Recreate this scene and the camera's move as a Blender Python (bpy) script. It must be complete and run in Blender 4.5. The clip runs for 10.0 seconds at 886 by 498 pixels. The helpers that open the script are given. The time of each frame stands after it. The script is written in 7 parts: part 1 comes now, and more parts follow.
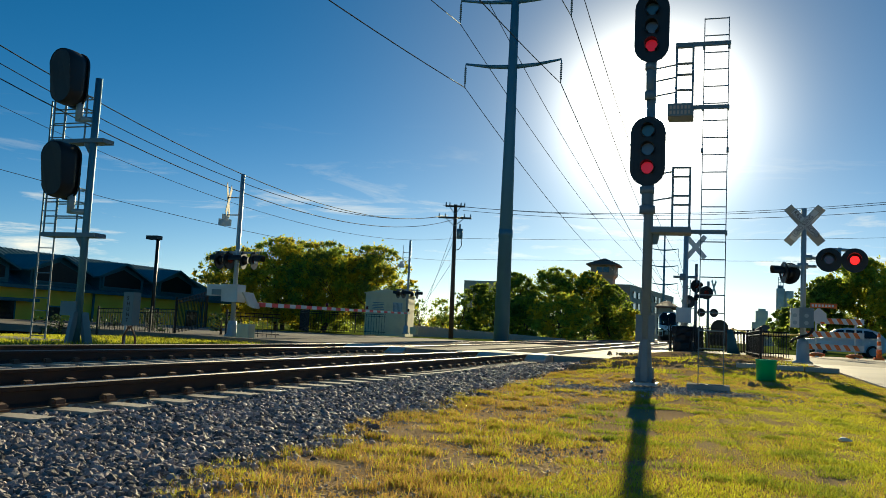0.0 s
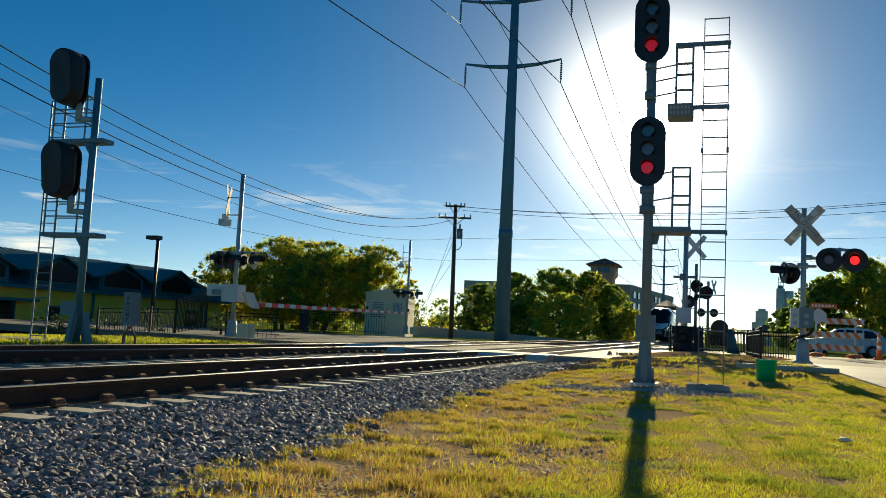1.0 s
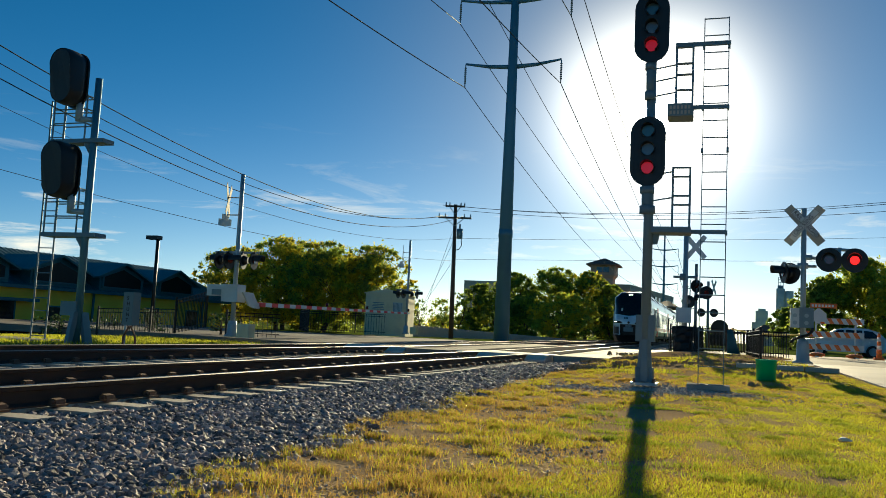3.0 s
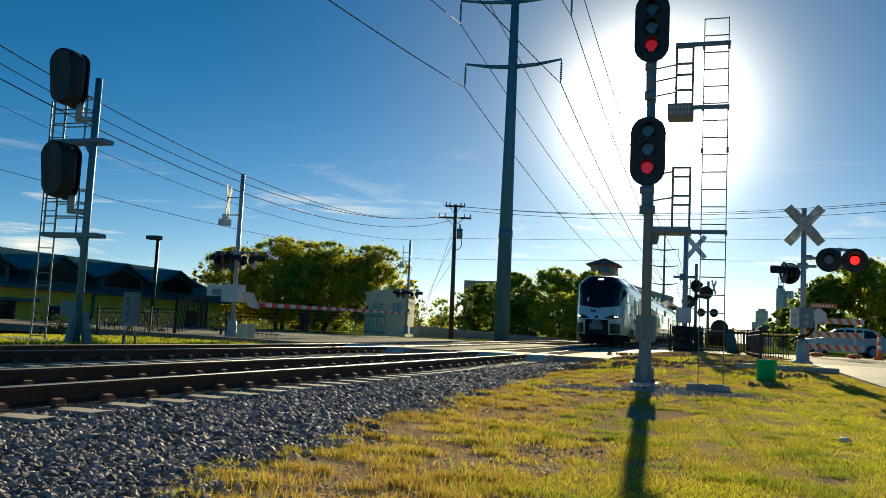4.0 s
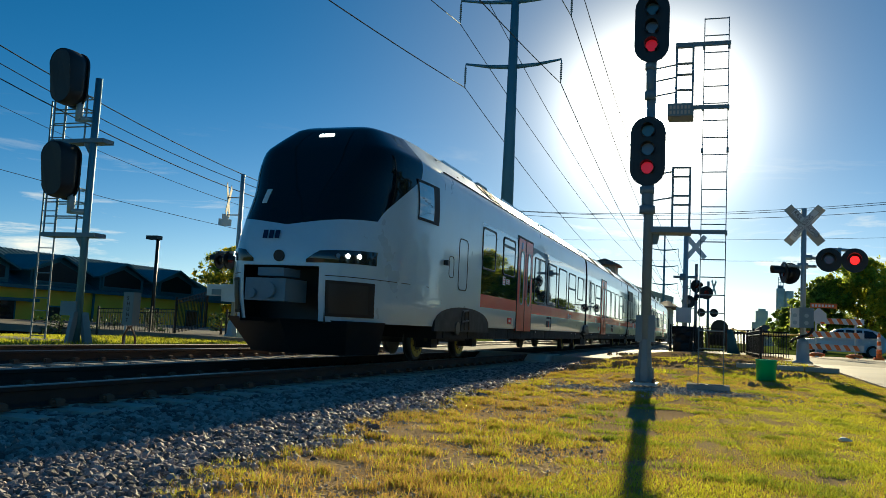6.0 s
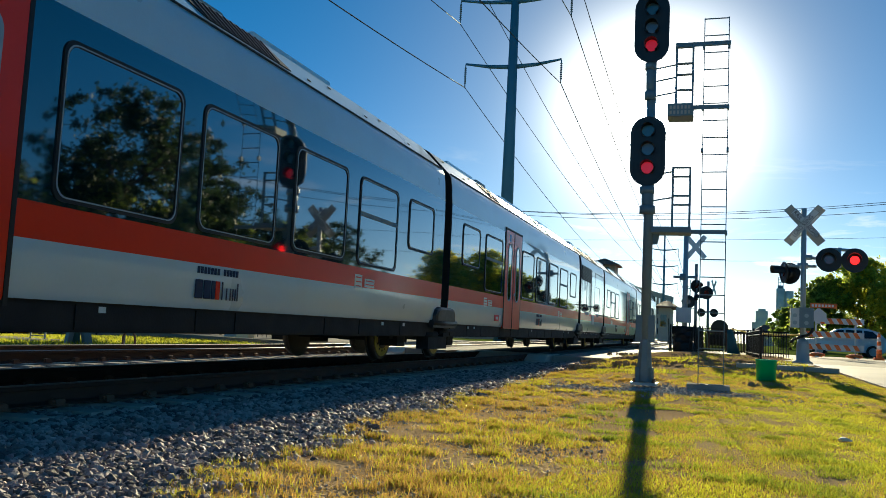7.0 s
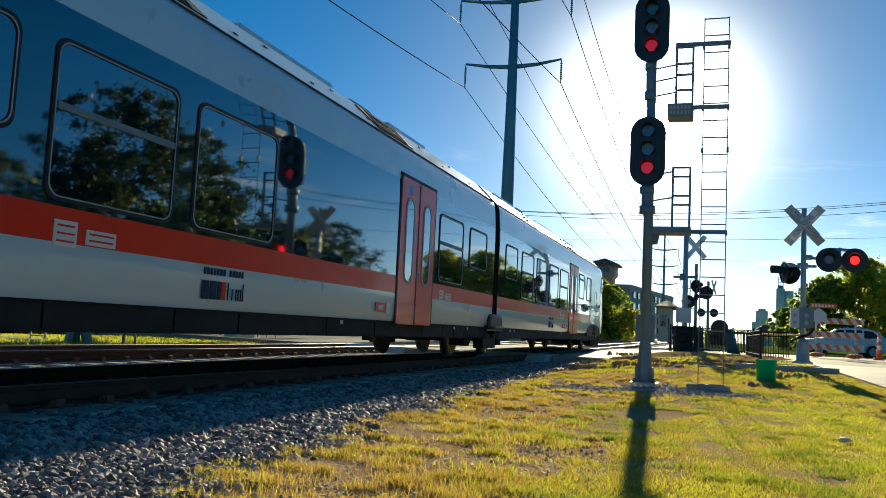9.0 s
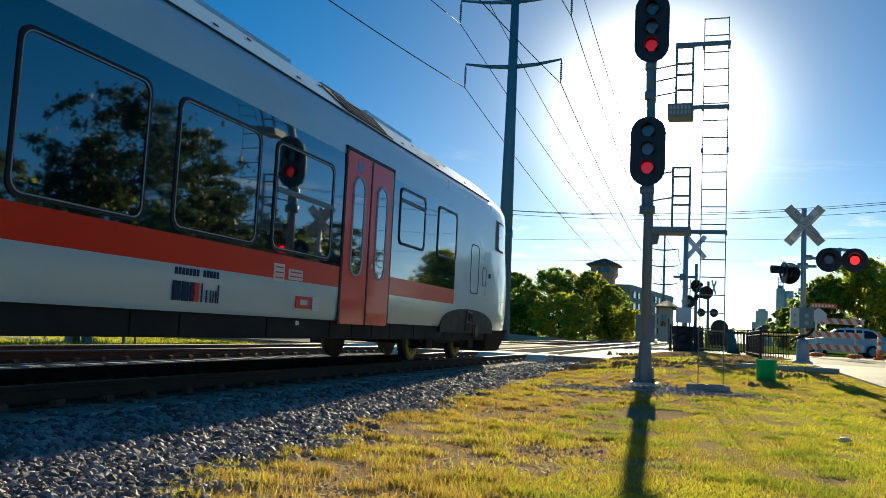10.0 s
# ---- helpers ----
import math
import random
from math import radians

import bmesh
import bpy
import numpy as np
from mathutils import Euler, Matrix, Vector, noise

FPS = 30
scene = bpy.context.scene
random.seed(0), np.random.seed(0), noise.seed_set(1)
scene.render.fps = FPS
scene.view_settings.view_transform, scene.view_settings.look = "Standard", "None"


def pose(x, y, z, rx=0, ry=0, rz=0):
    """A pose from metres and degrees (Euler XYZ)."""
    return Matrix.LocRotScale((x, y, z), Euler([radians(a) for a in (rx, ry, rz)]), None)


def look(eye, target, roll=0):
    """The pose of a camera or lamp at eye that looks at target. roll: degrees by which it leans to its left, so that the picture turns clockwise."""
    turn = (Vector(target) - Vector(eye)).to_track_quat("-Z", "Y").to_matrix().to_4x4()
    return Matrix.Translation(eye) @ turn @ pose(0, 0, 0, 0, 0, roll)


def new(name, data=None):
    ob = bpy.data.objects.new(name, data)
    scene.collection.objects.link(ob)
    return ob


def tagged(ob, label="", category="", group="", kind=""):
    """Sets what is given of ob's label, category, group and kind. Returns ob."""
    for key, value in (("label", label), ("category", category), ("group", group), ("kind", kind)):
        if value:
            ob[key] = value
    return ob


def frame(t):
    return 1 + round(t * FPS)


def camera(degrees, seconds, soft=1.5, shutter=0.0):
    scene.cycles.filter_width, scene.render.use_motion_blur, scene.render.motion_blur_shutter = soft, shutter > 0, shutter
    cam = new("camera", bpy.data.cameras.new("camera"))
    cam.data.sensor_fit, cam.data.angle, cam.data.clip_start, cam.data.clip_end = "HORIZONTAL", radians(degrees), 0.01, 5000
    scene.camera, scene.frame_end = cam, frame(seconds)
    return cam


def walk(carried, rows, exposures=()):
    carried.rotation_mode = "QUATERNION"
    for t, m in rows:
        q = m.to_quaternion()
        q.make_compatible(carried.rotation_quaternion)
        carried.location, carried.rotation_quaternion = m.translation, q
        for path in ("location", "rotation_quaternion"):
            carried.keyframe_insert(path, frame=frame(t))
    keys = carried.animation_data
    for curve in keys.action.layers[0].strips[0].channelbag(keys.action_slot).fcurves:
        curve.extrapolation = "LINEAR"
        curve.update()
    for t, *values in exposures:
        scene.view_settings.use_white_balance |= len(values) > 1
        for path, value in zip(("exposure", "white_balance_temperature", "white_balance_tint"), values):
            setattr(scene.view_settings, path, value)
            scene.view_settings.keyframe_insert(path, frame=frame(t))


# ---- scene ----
# ---- camera: stands still on a low support beside the track ----
# World: track runs along y, rail heads are z = 0, the train comes from +y.
cam = camera(55.69, 10.0, soft=0.5)
EYE = Vector((0.0, 0.0, 0.622))
GAZE = Vector((-math.sin(0.3175) * math.cos(0.0946), math.cos(0.3175) * math.cos(0.0946), math.sin(0.0946)))
STAND = look(EYE, EYE + GAZE, 2.818)
walk(cam, [(0.0, STAND), (10.0, STAND)], exposures=[(0.0, 0.66, 5650, 0), (5.6, 0.66, 5650, 0), (7.0, 0.97, 5420, 0), (10.0, 1.0, 5400, 0)])

# ---- sky and sun ----
SUN_EL, SUN_AZ = radians(14.7), radians(-4.13)
SUN_DIR = Vector((math.sin(SUN_AZ) * math.cos(SUN_EL), math.cos(SUN_AZ) * math.cos(SUN_EL), math.sin(SUN_EL)))


def build_sky():
    w = bpy.data.worlds.new("sky")
    scene.world = w
    w.use_nodes = True
    nt = w.node_tree
    nt.nodes.clear()
    out = nt.nodes.new("ShaderNodeOutputWorld")
    bg = nt.nodes.new("ShaderNodeBackground")
    bg.inputs["Strength"].default_value = 0.046
    sky = nt.nodes.new("ShaderNodeTexSky")
    sky.sky_type = "NISHITA"
    sky.sun_disc = False
    sky.sun_elevation = SUN_EL
    sky.sun_rotation = SUN_AZ
    sky.altitude = 1800.0
    sky.air_density, sky.dust_density, sky.ozone_density = 0.8, 0.3, 3.6
    # thin streaks of cloud low over the horizon
    tc = nt.nodes.new("ShaderNodeTexCoord")
    mp = nt.nodes.new("ShaderNodeMapping")
    mp.inputs["Scale"].default_value = (1.6, 1.6, 11.0)
    ns = nt.nodes.new("ShaderNodeTexNoise")
    ns.inputs["Scale"].default_value, ns.inputs["Detail"].default_value = 3.2, 7.0
    ns.inputs["Roughness"].default_value, ns.inputs["Distortion"].default_value = 0.62, 0.5
    rp = nt.nodes.new("ShaderNodeValToRGB")
    rp.color_ramp.elements[0].position, rp.color_ramp.elements[1].position = 0.565, 0.76
    sep = nt.nodes.new("ShaderNodeSeparateXYZ")
    band = nt.nodes.new("ShaderNodeValToRGB")
    e = band.color_ramp.elements
    e[0].position, e[0].color = 0.03, (0, 0, 0, 1)
    e[1].position, e[1].color = 0.07, (1, 1, 1, 1)
    for pos, val in ((0.11, 0.9), (0.16, 0.25), (0.24, 0.0)):
        k = e.new(pos)
        k.color = (val, val, val, 1)
    mul = nt.nodes.new("ShaderNodeMath")
    mul.operation = "MULTIPLY"
    mix = nt.nodes.new("ShaderNodeMix")
    mix.data_type = "RGBA"
    mix.inputs["B"].default_value = (17.0, 14.0, 10.5, 1)
    lk = nt.links.new
    lk(tc.outputs["Generated"], mp.inputs["Vector"])
    lk(mp.outputs["Vector"], ns.inputs["Vector"])
    lk(ns.outputs["Fac"], rp.inputs["Fac"])
    lk(tc.outputs["Generated"], sep.inputs["Vector"])
    lk(sep.outputs["Z"], band.inputs["Fac"])
    lk(rp.outputs["Color"], mul.inputs[0])
    lk(band.outputs["Color"], mul.inputs[1])
    lk(mul.outputs["Value"], mix.inputs["Factor"])
    deep = nt.nodes.new("ShaderNodeHueSaturation")
    deep.inputs["Saturation"].default_value = 1.2
    deep.inputs["Hue"].default_value = 0.487
    lk(sky.outputs["Color"], deep.inputs["Color"])
    lk(deep.outputs["Color"], mix.inputs["A"])
    # the bright haze round the sun: a narrow and a wide forward-scattering lobe
    aim = nt.nodes.new("ShaderNodeVectorMath")
    aim.operation = "DOT_PRODUCT"
    aim.inputs[1].default_value = SUN_DIR
    lk(tc.outputs["Generated"], aim.inputs[0])
    pos = nt.nodes.new("ShaderNodeMath")
    pos.operation = "MAXIMUM"
    pos.inputs[1].default_value = 0.0
    lk(aim.outputs["Value"], pos.inputs[0])
    total = mix.outputs["Result"]
    for power, amount in ((40000.0, (6000.0, 5200.0, 4000.0)), (260.0, (48.0, 39.0, 29.0)), (36.0, (3.2, 2.0, 0.2))):
        pw = nt.nodes.new("ShaderNodeMath")
        pw.operation = "POWER"
        pw.inputs[1].default_value = power
        lk(pos.outputs[0], pw.inputs[0])
        sc = nt.nodes.new("ShaderNodeVectorMath")
        sc.operation = "SCALE"
        sc.inputs[0].default_value = amount
        lk(pw.outputs[0], sc.inputs["Scale"])
        ad = nt.nodes.new("ShaderNodeVectorMath")
        ad.operation = "ADD"
        lk(total, ad.inputs[0])
        lk(sc.outputs["Vector"], ad.inputs[1])
        total = ad.outputs["Vector"]
    # the pale dusty band along the horizon
    low = nt.nodes.new("ShaderNodeMath")
    low.operation = "SUBTRACT"
    low.use_clamp = True
    low.inputs[0].default_value = 1.0
    lk(sep.outputs["Z"], low.inputs[1])
    pw = nt.nodes.new("ShaderNodeMath")
    pw.operation = "POWER"
    pw.inputs[1].default_value = 14.0
    lk(low.outputs[0], pw.inputs[0])
    sc = nt.nodes.new("ShaderNodeVectorMath")
    sc.operation = "SCALE"
    sc.inputs[0].default_value = (19.0, 14.5, 7.0)
    side = nt.nodes.new("ShaderNodeMath")
    side.operation = "MULTIPLY"
    lk(pw.outputs[0], side.inputs[0])
    toward = nt.nodes.new("ShaderNodeMath")
    toward.operation = "POWER"
    toward.inputs[1].default_value = 4.5
    lk(pos.outputs[0], toward.inputs[0])
    lk(toward.outputs[0], side.inputs[1])
    lk(side.outputs[0], sc.inputs["Scale"])
    ad = nt.nodes.new("ShaderNodeVectorMath")
    ad.operation = "ADD"
    lk(total, ad.inputs[0])
    lk(sc.outputs["Vector"], ad.inputs[1])
    lk(ad.outputs["Vector"], bg.inputs["Color"])
    lk(bg.outputs["Background"], out.inputs["Surface"])


build_sky()
lamp = bpy.data.lights.new("sun", "SUN")
lamp.energy, lamp.angle, lamp.color = 5.0, radians(0.53), (1.0, 0.77, 0.43)
sun = new("sun", lamp)
sun.matrix_world = look(SUN_DIR * 100, (0, 0, 0))


# ---- materials ----
def mat(name, col, rough=0.6, metal=0.0, var=0.25, scale=6.0, fine=60.0, bump=0.15, coat=0.0, spec=0.5,
        ior=1.5, dirt=None, dirt_amount=0.5, dirt_scale=1.5, stretch=(1, 1, 1), emit=None, power=0.0, through_light=0.0, piece=0.0, dist=0.01):
    """Base colour with variation at two scales, dirt patches, roughness variation and a fine bump."""
    m = bpy.data.materials.new(name)
    m.use_nodes = True
    nt = m.node_tree
    lk = nt.links.new
    b = nt.nodes["Principled BSDF"]
    b.inputs["Metallic"].default_value = metal
    b.inputs["Coat Weight"].default_value = coat
    b.inputs["Coat Roughness"].default_value = 0.04
    b.inputs["Specular IOR Level"].default_value = spec
    b.inputs["IOR"].default_value = ior
    b.inputs["Coat IOR"].default_value = max(1.5, min(ior, 1.8))
    tc = nt.nodes.new("ShaderNodeTexCoord")
    mp = nt.nodes.new("ShaderNodeMapping")
    mp.inputs["Scale"].default_value = stretch
    lk(tc.outputs["Object"], mp.inputs["Vector"])

    def noise_tex(sc, det):
        n = nt.nodes.new("ShaderNodeTexNoise")
        n.inputs["Scale"].default_value, n.inputs["Detail"].default_value = sc, det
        lk(mp.outputs["Vector"], n.inputs["Vector"])
        return n

    big, small = noise_tex(scale, 5), noise_tex(fine, 3)
    dark = [c * (1 - var) for c in col]
    lite = [min(1, c * (1 + var)) for c in col]
    ramp = nt.nodes.new("ShaderNodeMix")
    ramp.data_type = "RGBA"
    ramp.inputs["A"].default_value, ramp.inputs["B"].default_value = (*dark, 1), (*lite, 1)
    add = nt.nodes.new("ShaderNodeMath")
    add.operation = "MULTIPLY_ADD"
    add.inputs[1].default_value = 0.5
    lk(big.outputs["Fac"], add.inputs[0])
    half = nt.nodes.new("ShaderNodeMath")
    half.operation = "MULTIPLY"
    half.inputs[1].default_value = 0.5
    lk(small.outputs["Fac"], half.inputs[0])
    lk(half.outputs[0], add.inputs[2])
    fac = add.outputs[0]
    if piece:
        oi = nt.nodes.new("ShaderNodeObjectInfo" if piece > 0 else "ShaderNodeNewGeometry")
        pm = nt.nodes.new("ShaderNodeMath")
        pm.operation = "MULTIPLY_ADD"
        pm.inputs[1].default_value = abs(piece)
        lk(oi.outputs["Random" if piece > 0 else "Random Per Island"], pm.inputs[0])
        sh = nt.nodes.new("ShaderNodeMath")
        sh.operation = "ADD"
        sh.inputs[1].default_value = -abs(piece) / 2
        lk(fac, sh.inputs[0])
        lk(sh.outputs[0], pm.inputs[2])
        fac = pm.outputs[0]
    lk(fac, ramp.inputs["Factor"])
    colour = ramp.outputs["Result"]
    if dirt:
        dn = noise_tex(dirt_scale, 8)
        dr = nt.nodes.new("ShaderNodeMapRange")
        dr.inputs["From Min"].default_value, dr.inputs["From Max"].default_value = 0.48, 0.68
        dr.inputs["To Max"].default_value = dirt_amount
        lk(dn.outputs["Fac"], dr.inputs["Value"])
        dm = nt.nodes.new("ShaderNodeMix")
        dm.data_type = "RGBA"
        dm.inputs["B"].default_value = (*dirt, 1)
        lk(dr.outputs["Result"], dm.inputs["Factor"])
        lk(colour, dm.inputs["A"])
        colour = dm.outputs["Result"]
    lk(colour, b.inputs["Base Color"])
    rr = nt.nodes.new("ShaderNodeMapRange")
    rr.inputs["To Min"].default_value, rr.inputs["To Max"].default_value = max(0.02, rough * 0.75), min(1, rough * 1.25)
    lk(big.outputs["Fac"], rr.inputs["Value"])
    lk(rr.outputs["Result"], b.inputs["Roughness"])
    if bump:
        bp = nt.nodes.new("ShaderNodeBump")
        bp.inputs["Strength"].default_value, bp.inputs["Distance"].default_value = bump, dist
        lk(small.outputs["Fac"], bp.inputs["Height"])
        lk(bp.outputs["Normal"], b.inputs["Normal"])
    if emit:
        b.inputs["Emission Color"].default_value = (*emit, 1)
        b.inputs["Emission Strength"].default_value = power
    if through_light:
        tr = nt.nodes.new("ShaderNodeBsdfTranslucent")
        lk(colour, tr.inputs["Color"])
        ms = nt.nodes.new("ShaderNodeMixShader")
        ms.inputs["Fac"].default_value = through_light
        lk(b.outputs["BSDF"], ms.inputs[1])
        lk(tr.outputs["BSDF"], ms.inputs[2])
        lk(ms.outputs["Shader"], nt.nodes["Material Output"].inputs["Surface"])
    return m


M = {}
M["ballast"] = mat("ballast", (0.17, 0.15, 0.14), 0.8, var=0.45, scale=3, fine=45, bump=0.8, dirt=(0.1, 0.085, 0.075), dist=0.03)
M["stone"] = mat("crushed_stone", (0.32, 0.27, 0.245), 0.7, var=0.62, scale=9, fine=90, bump=0.6, piece=-1.1, dist=0.006, spec=0.22)
M["rail_web"] = mat("rusty_rail", (0.05, 0.027, 0.018), 0.75, var=0.4, scale=4, fine=80, bump=0.3, dirt=(0.09, 0.04, 0.02), dist=0.004)
M["rail_head"] = mat("polished_rail", (0.26, 0.235, 0.205), 0.45, 1.0, var=0.1, stretch=(40, 0.4, 40), bump=0.05)
M["tie"] = mat("concrete_tie", (0.52, 0.47, 0.4), 0.85, var=0.3, scale=5, fine=70, bump=0.4, dirt=(0.3, 0.25, 0.19), piece=0.5)
M["clip"] = mat("rusty_clip", (0.16, 0.085, 0.05), 0.8, 0.1, var=0.3, bump=0.2)
M["panel"] = mat("crossing_panel", (0.21, 0.19, 0.165), 0.9, var=0.2, scale=2, fine=50, bump=0.2, dirt=(0.2, 0.19, 0.17), piece=0.4, spec=0.0)
M["asphalt"] = mat("worn_asphalt", (0.2, 0.175, 0.15), 0.9, var=0.3, scale=0.6, fine=90, bump=0.35, dirt=(0.28, 0.24, 0.2), dirt_scale=0.5, spec=0.1)
M["concrete"] = mat("concrete", (0.42, 0.4, 0.37), 0.85, var=0.2, scale=2, fine=60, bump=0.35, dirt=(0.25, 0.23, 0.2), spec=0.0)
M["ground"] = mat("dry_soil_and_turf", (0.42, 0.3, 0.17), 0.95, var=0.35, scale=0.9, fine=30, bump=0.8, dirt=(0.44, 0.34, 0.2), dirt_amount=0.75, dirt_scale=0.9, dist=0.03, spec=0.0)
M["blade"] = mat("grass_blade", (0.52, 0.5, 0.03), 0.6, var=0.3, scale=0.6, fine=3, bump=0, piece=-0.7, through_light=0.55)
M["dry_blade"] = mat("dry_grass_blade", (0.58, 0.38, 0.09), 0.6, var=0.35, scale=0.8, fine=3, bump=0, piece=-0.7, through_light=0.4)
M["far_grass"] = mat("meadow", (0.12, 0.16, 0.03), 0.95, var=0.4, scale=0.5, fine=8, bump=0.9, dirt=(0.2, 0.16, 0.07), dirt_scale=0.3, dist=0.05, spec=0.0)
M["galv"] = mat("galvanised_steel", (0.36, 0.43, 0.47), 0.5, 0.3, var=0.18, scale=14, fine=90, bump=0.08)
M["dark_steel"] = mat("weathered_grey_steel", (0.17, 0.235, 0.275), 0.55, 0.12, var=0.25, scale=8, fine=70, bump=0.12)
M["black_paint"] = mat("black_enamel", (0.012, 0.012, 0.013), 0.45, var=0.3, scale=10, fine=90, bump=0.06)
M["black_iron"] = mat("black_iron_fence", (0.014, 0.014, 0.015), 0.4, 0.3, var=0.3, bump=0.05)
M["pole_steel"] = mat("weathering_pole_steel", (0.11, 0.24, 0.32), 0.55, 0.35, var=0.15, scale=1.2, fine=30, bump=0.06, stretch=(1, 1, 0.2))
M["wood_pole"] = mat("creosoted_wood", (0.09, 0.06, 0.045), 0.9, var=0.35, scale=6, fine=40, bump=0.4, stretch=(4, 4, 0.3))
M["wire"] = mat("wire", (0.04, 0.04, 0.042), 0.6, 0.4, bump=0)
M["cabinet"] = mat("grey_cabinet_paint", (0.6, 0.63, 0.64), 0.5, 0.2, var=0.1, scale=3, fine=50, bump=0.06, dirt=(0.3, 0.28, 0.25), dirt_amount=0.4)
M["white_paint"] = mat("white_paint", (0.78, 0.77, 0.74), 0.5, var=0.07, scale=4, fine=60, bump=0.06, dirt=(0.5, 0.47, 0.42), dirt_amount=0.35)
M["red_paint"] = mat("red_reflective", (0.75, 0.02, 0.015), 0.4, var=0.12, bump=0.05)
M["orange"] = mat("orange_reflective", (0.85, 0.2, 0.03), 0.45, var=0.1, bump=0.05)
M["black_sign"] = mat("black_lettering", (0.02, 0.02, 0.02), 0.5, bump=0)
M["sign_white"] = mat("white_sheeting", (0.74, 0.74, 0.72), 0.4, var=0.06, bump=0.03)
M["red_lit"] = mat("lit_red_lens", (0.5, 0.01, 0.008), 0.3, bump=0, emit=(1.0, 0.008, 0.006), power=1.6)
M["red_dark"] = mat("unlit_red_lens", (0.1, 0.008, 0.006), 0.12, bump=0, coat=0.6)
M["lens_grey"] = mat("clear_signal_lens", (0.16, 0.19, 0.22), 0.1, bump=0, coat=0.8)
M["lens_red"] = mat("red_signal_lens", (0.24, 0.008, 0.014), 0.2, bump=0, coat=0.25, emit=(1.0, 0.015, 0.03), power=0.16)
M["lens_green"] = mat("green_signal_lens", (0.09, 0.17, 0.2), 0.1, bump=0, coat=0.8)
M["train_silver"] = mat("silver_body_paint", (0.5, 0.68, 0.79), 0.3, 0.08, var=0.05, scale=1.2, fine=25, bump=0.0, coat=0.55, dirt=(0.42, 0.55, 0.63), dirt_amount=0.25)
M["train_dark"] = mat("dark_blue_gloss_band", (0.004, 0.02, 0.028), 0.03, var=0.15, scale=1, fine=20, bump=0.0, coat=1.0, spec=0.5, ior=1.9)
M["train_red"] = mat("orange_red_stripe", (0.76, 0.036, 0.005), 0.32, var=0.06, scale=1.5, fine=20, bump=0.0, coat=0.2, spec=0.25)
M["train_glass"] = mat("tinted_window_glass", (0.003, 0.006, 0.009), 0.015, var=0.1, bump=0.0, coat=1.0, spec=0.5, ior=2.3)
M["windscreen"] = mat("dark_windscreen_glass", (0.006, 0.012, 0.016), 0.04, var=0.1, bump=0.0, coat=0.0, spec=0.4)
M["rubber"] = mat("black_rubber", (0.012, 0.012, 0.012), 0.6, var=0.3, bump=0.1)
M["under"] = mat("underframe_grime", (0.009, 0.009, 0.01), 0.75, var=0.4, scale=3, fine=40, bump=0.3)
M["navy_mark"] = mat("navy_print", (0.006, 0.025, 0.075), 0.5, bump=0, spec=0.2)
M["wheel"] = mat("wheel_steel", (0.1, 0.09, 0.08), 0.5, 0.7, var=0.3, bump=0.15)
M["wheel_yellow"] = mat("yellow_brake_disc", (0.55, 0.42, 0.06), 0.5, var=0.3, scale=5, bump=0.1, dirt=(0.12, 0.09, 0.04), dirt_scale=6)
M["headlamp"] = mat("lit_headlamp", (0.9, 0.9, 0.85), 0.2, bump=0, emit=(1.0, 0.93, 0.75), power=8.0)
M["grille"] = mat("dark_grille", (0.03, 0.034, 0.038), 0.4, 0.3, var=0.2, bump=0.05)
M["green_bin"] = mat("green_plastic", (0.03, 0.55, 0.25), 0.45, var=0.12, scale=5, bump=0.08, dirt=(0.03, 0.32, 0.15))
M["yellow_wall"] = mat("yellow_stucco", (1.0, 0.6, 0.05), 0.9, var=0.12, scale=1.5, fine=50, bump=0.3, dirt=(0.8, 0.55, 0.06), dirt_amount=0.4)
M["teal_roof"] = mat("teal_metal_roof", (0.035, 0.125, 0.145), 0.5, 0.2, var=0.15, scale=1, fine=20, bump=0.05)
M["teal_wall"] = mat("teal_siding", (0.045, 0.13, 0.15), 0.6, var=0.12, scale=2, fine=40, bump=0.1)
M["glass_dark"] = mat("dark_window_glass", (0.012, 0.016, 0.02), 0.05, bump=0, coat=0.5)
M["leaf"] = mat("green_leaf", (0.4, 0.46, 0.05), 0.55, var=0.4, scale=0.5, fine=3, bump=0, piece=-0.9, through_light=0.66)
M["leaf_yellow"] = mat("yellow_green_leaf", (0.66, 0.56, 0.035), 0.55, var=0.35, scale=0.5, fine=3, bump=0, piece=-0.8, through_light=0.66)
M["leaf_dark"] = mat("dark_leaf", (0.24, 0.3, 0.05), 0.6, var=0.4, scale=0.5, fine=3, bump=0, piece=-0.9, through_light=0.62)
M["evergreen"] = mat("evergreen_leaf", (0.05, 0.085, 0.03), 0.6, var=0.35, scale=0.5, fine=3, bump=0, piece=-0.8, through_light=0.4)
M["dormer_glass"] = mat("dull_dark_glass", (0.008, 0.012, 0.014), 0.3, bump=0, spec=0.15)
M["bark"] = mat("bark", (0.09, 0.065, 0.045), 0.95, var=0.35, scale=5, fine=30, bump=0.6, stretch=(3, 3, 0.5), dist=0.03)
M["brick"] = mat("far_red_brick", (0.44, 0.3, 0.23), 0.9, var=0.15, scale=0.4, fine=6, bump=0.1)
M["stone_trim"] = mat("limestone_trim", (0.5, 0.44, 0.36), 0.85, var=0.12, scale=0.5, fine=5, bump=0.1)
M["roof_tile"] = mat("dull_red_roof", (0.2, 0.11, 0.08), 0.85, var=0.2, scale=0.6, fine=8, bump=0.2)
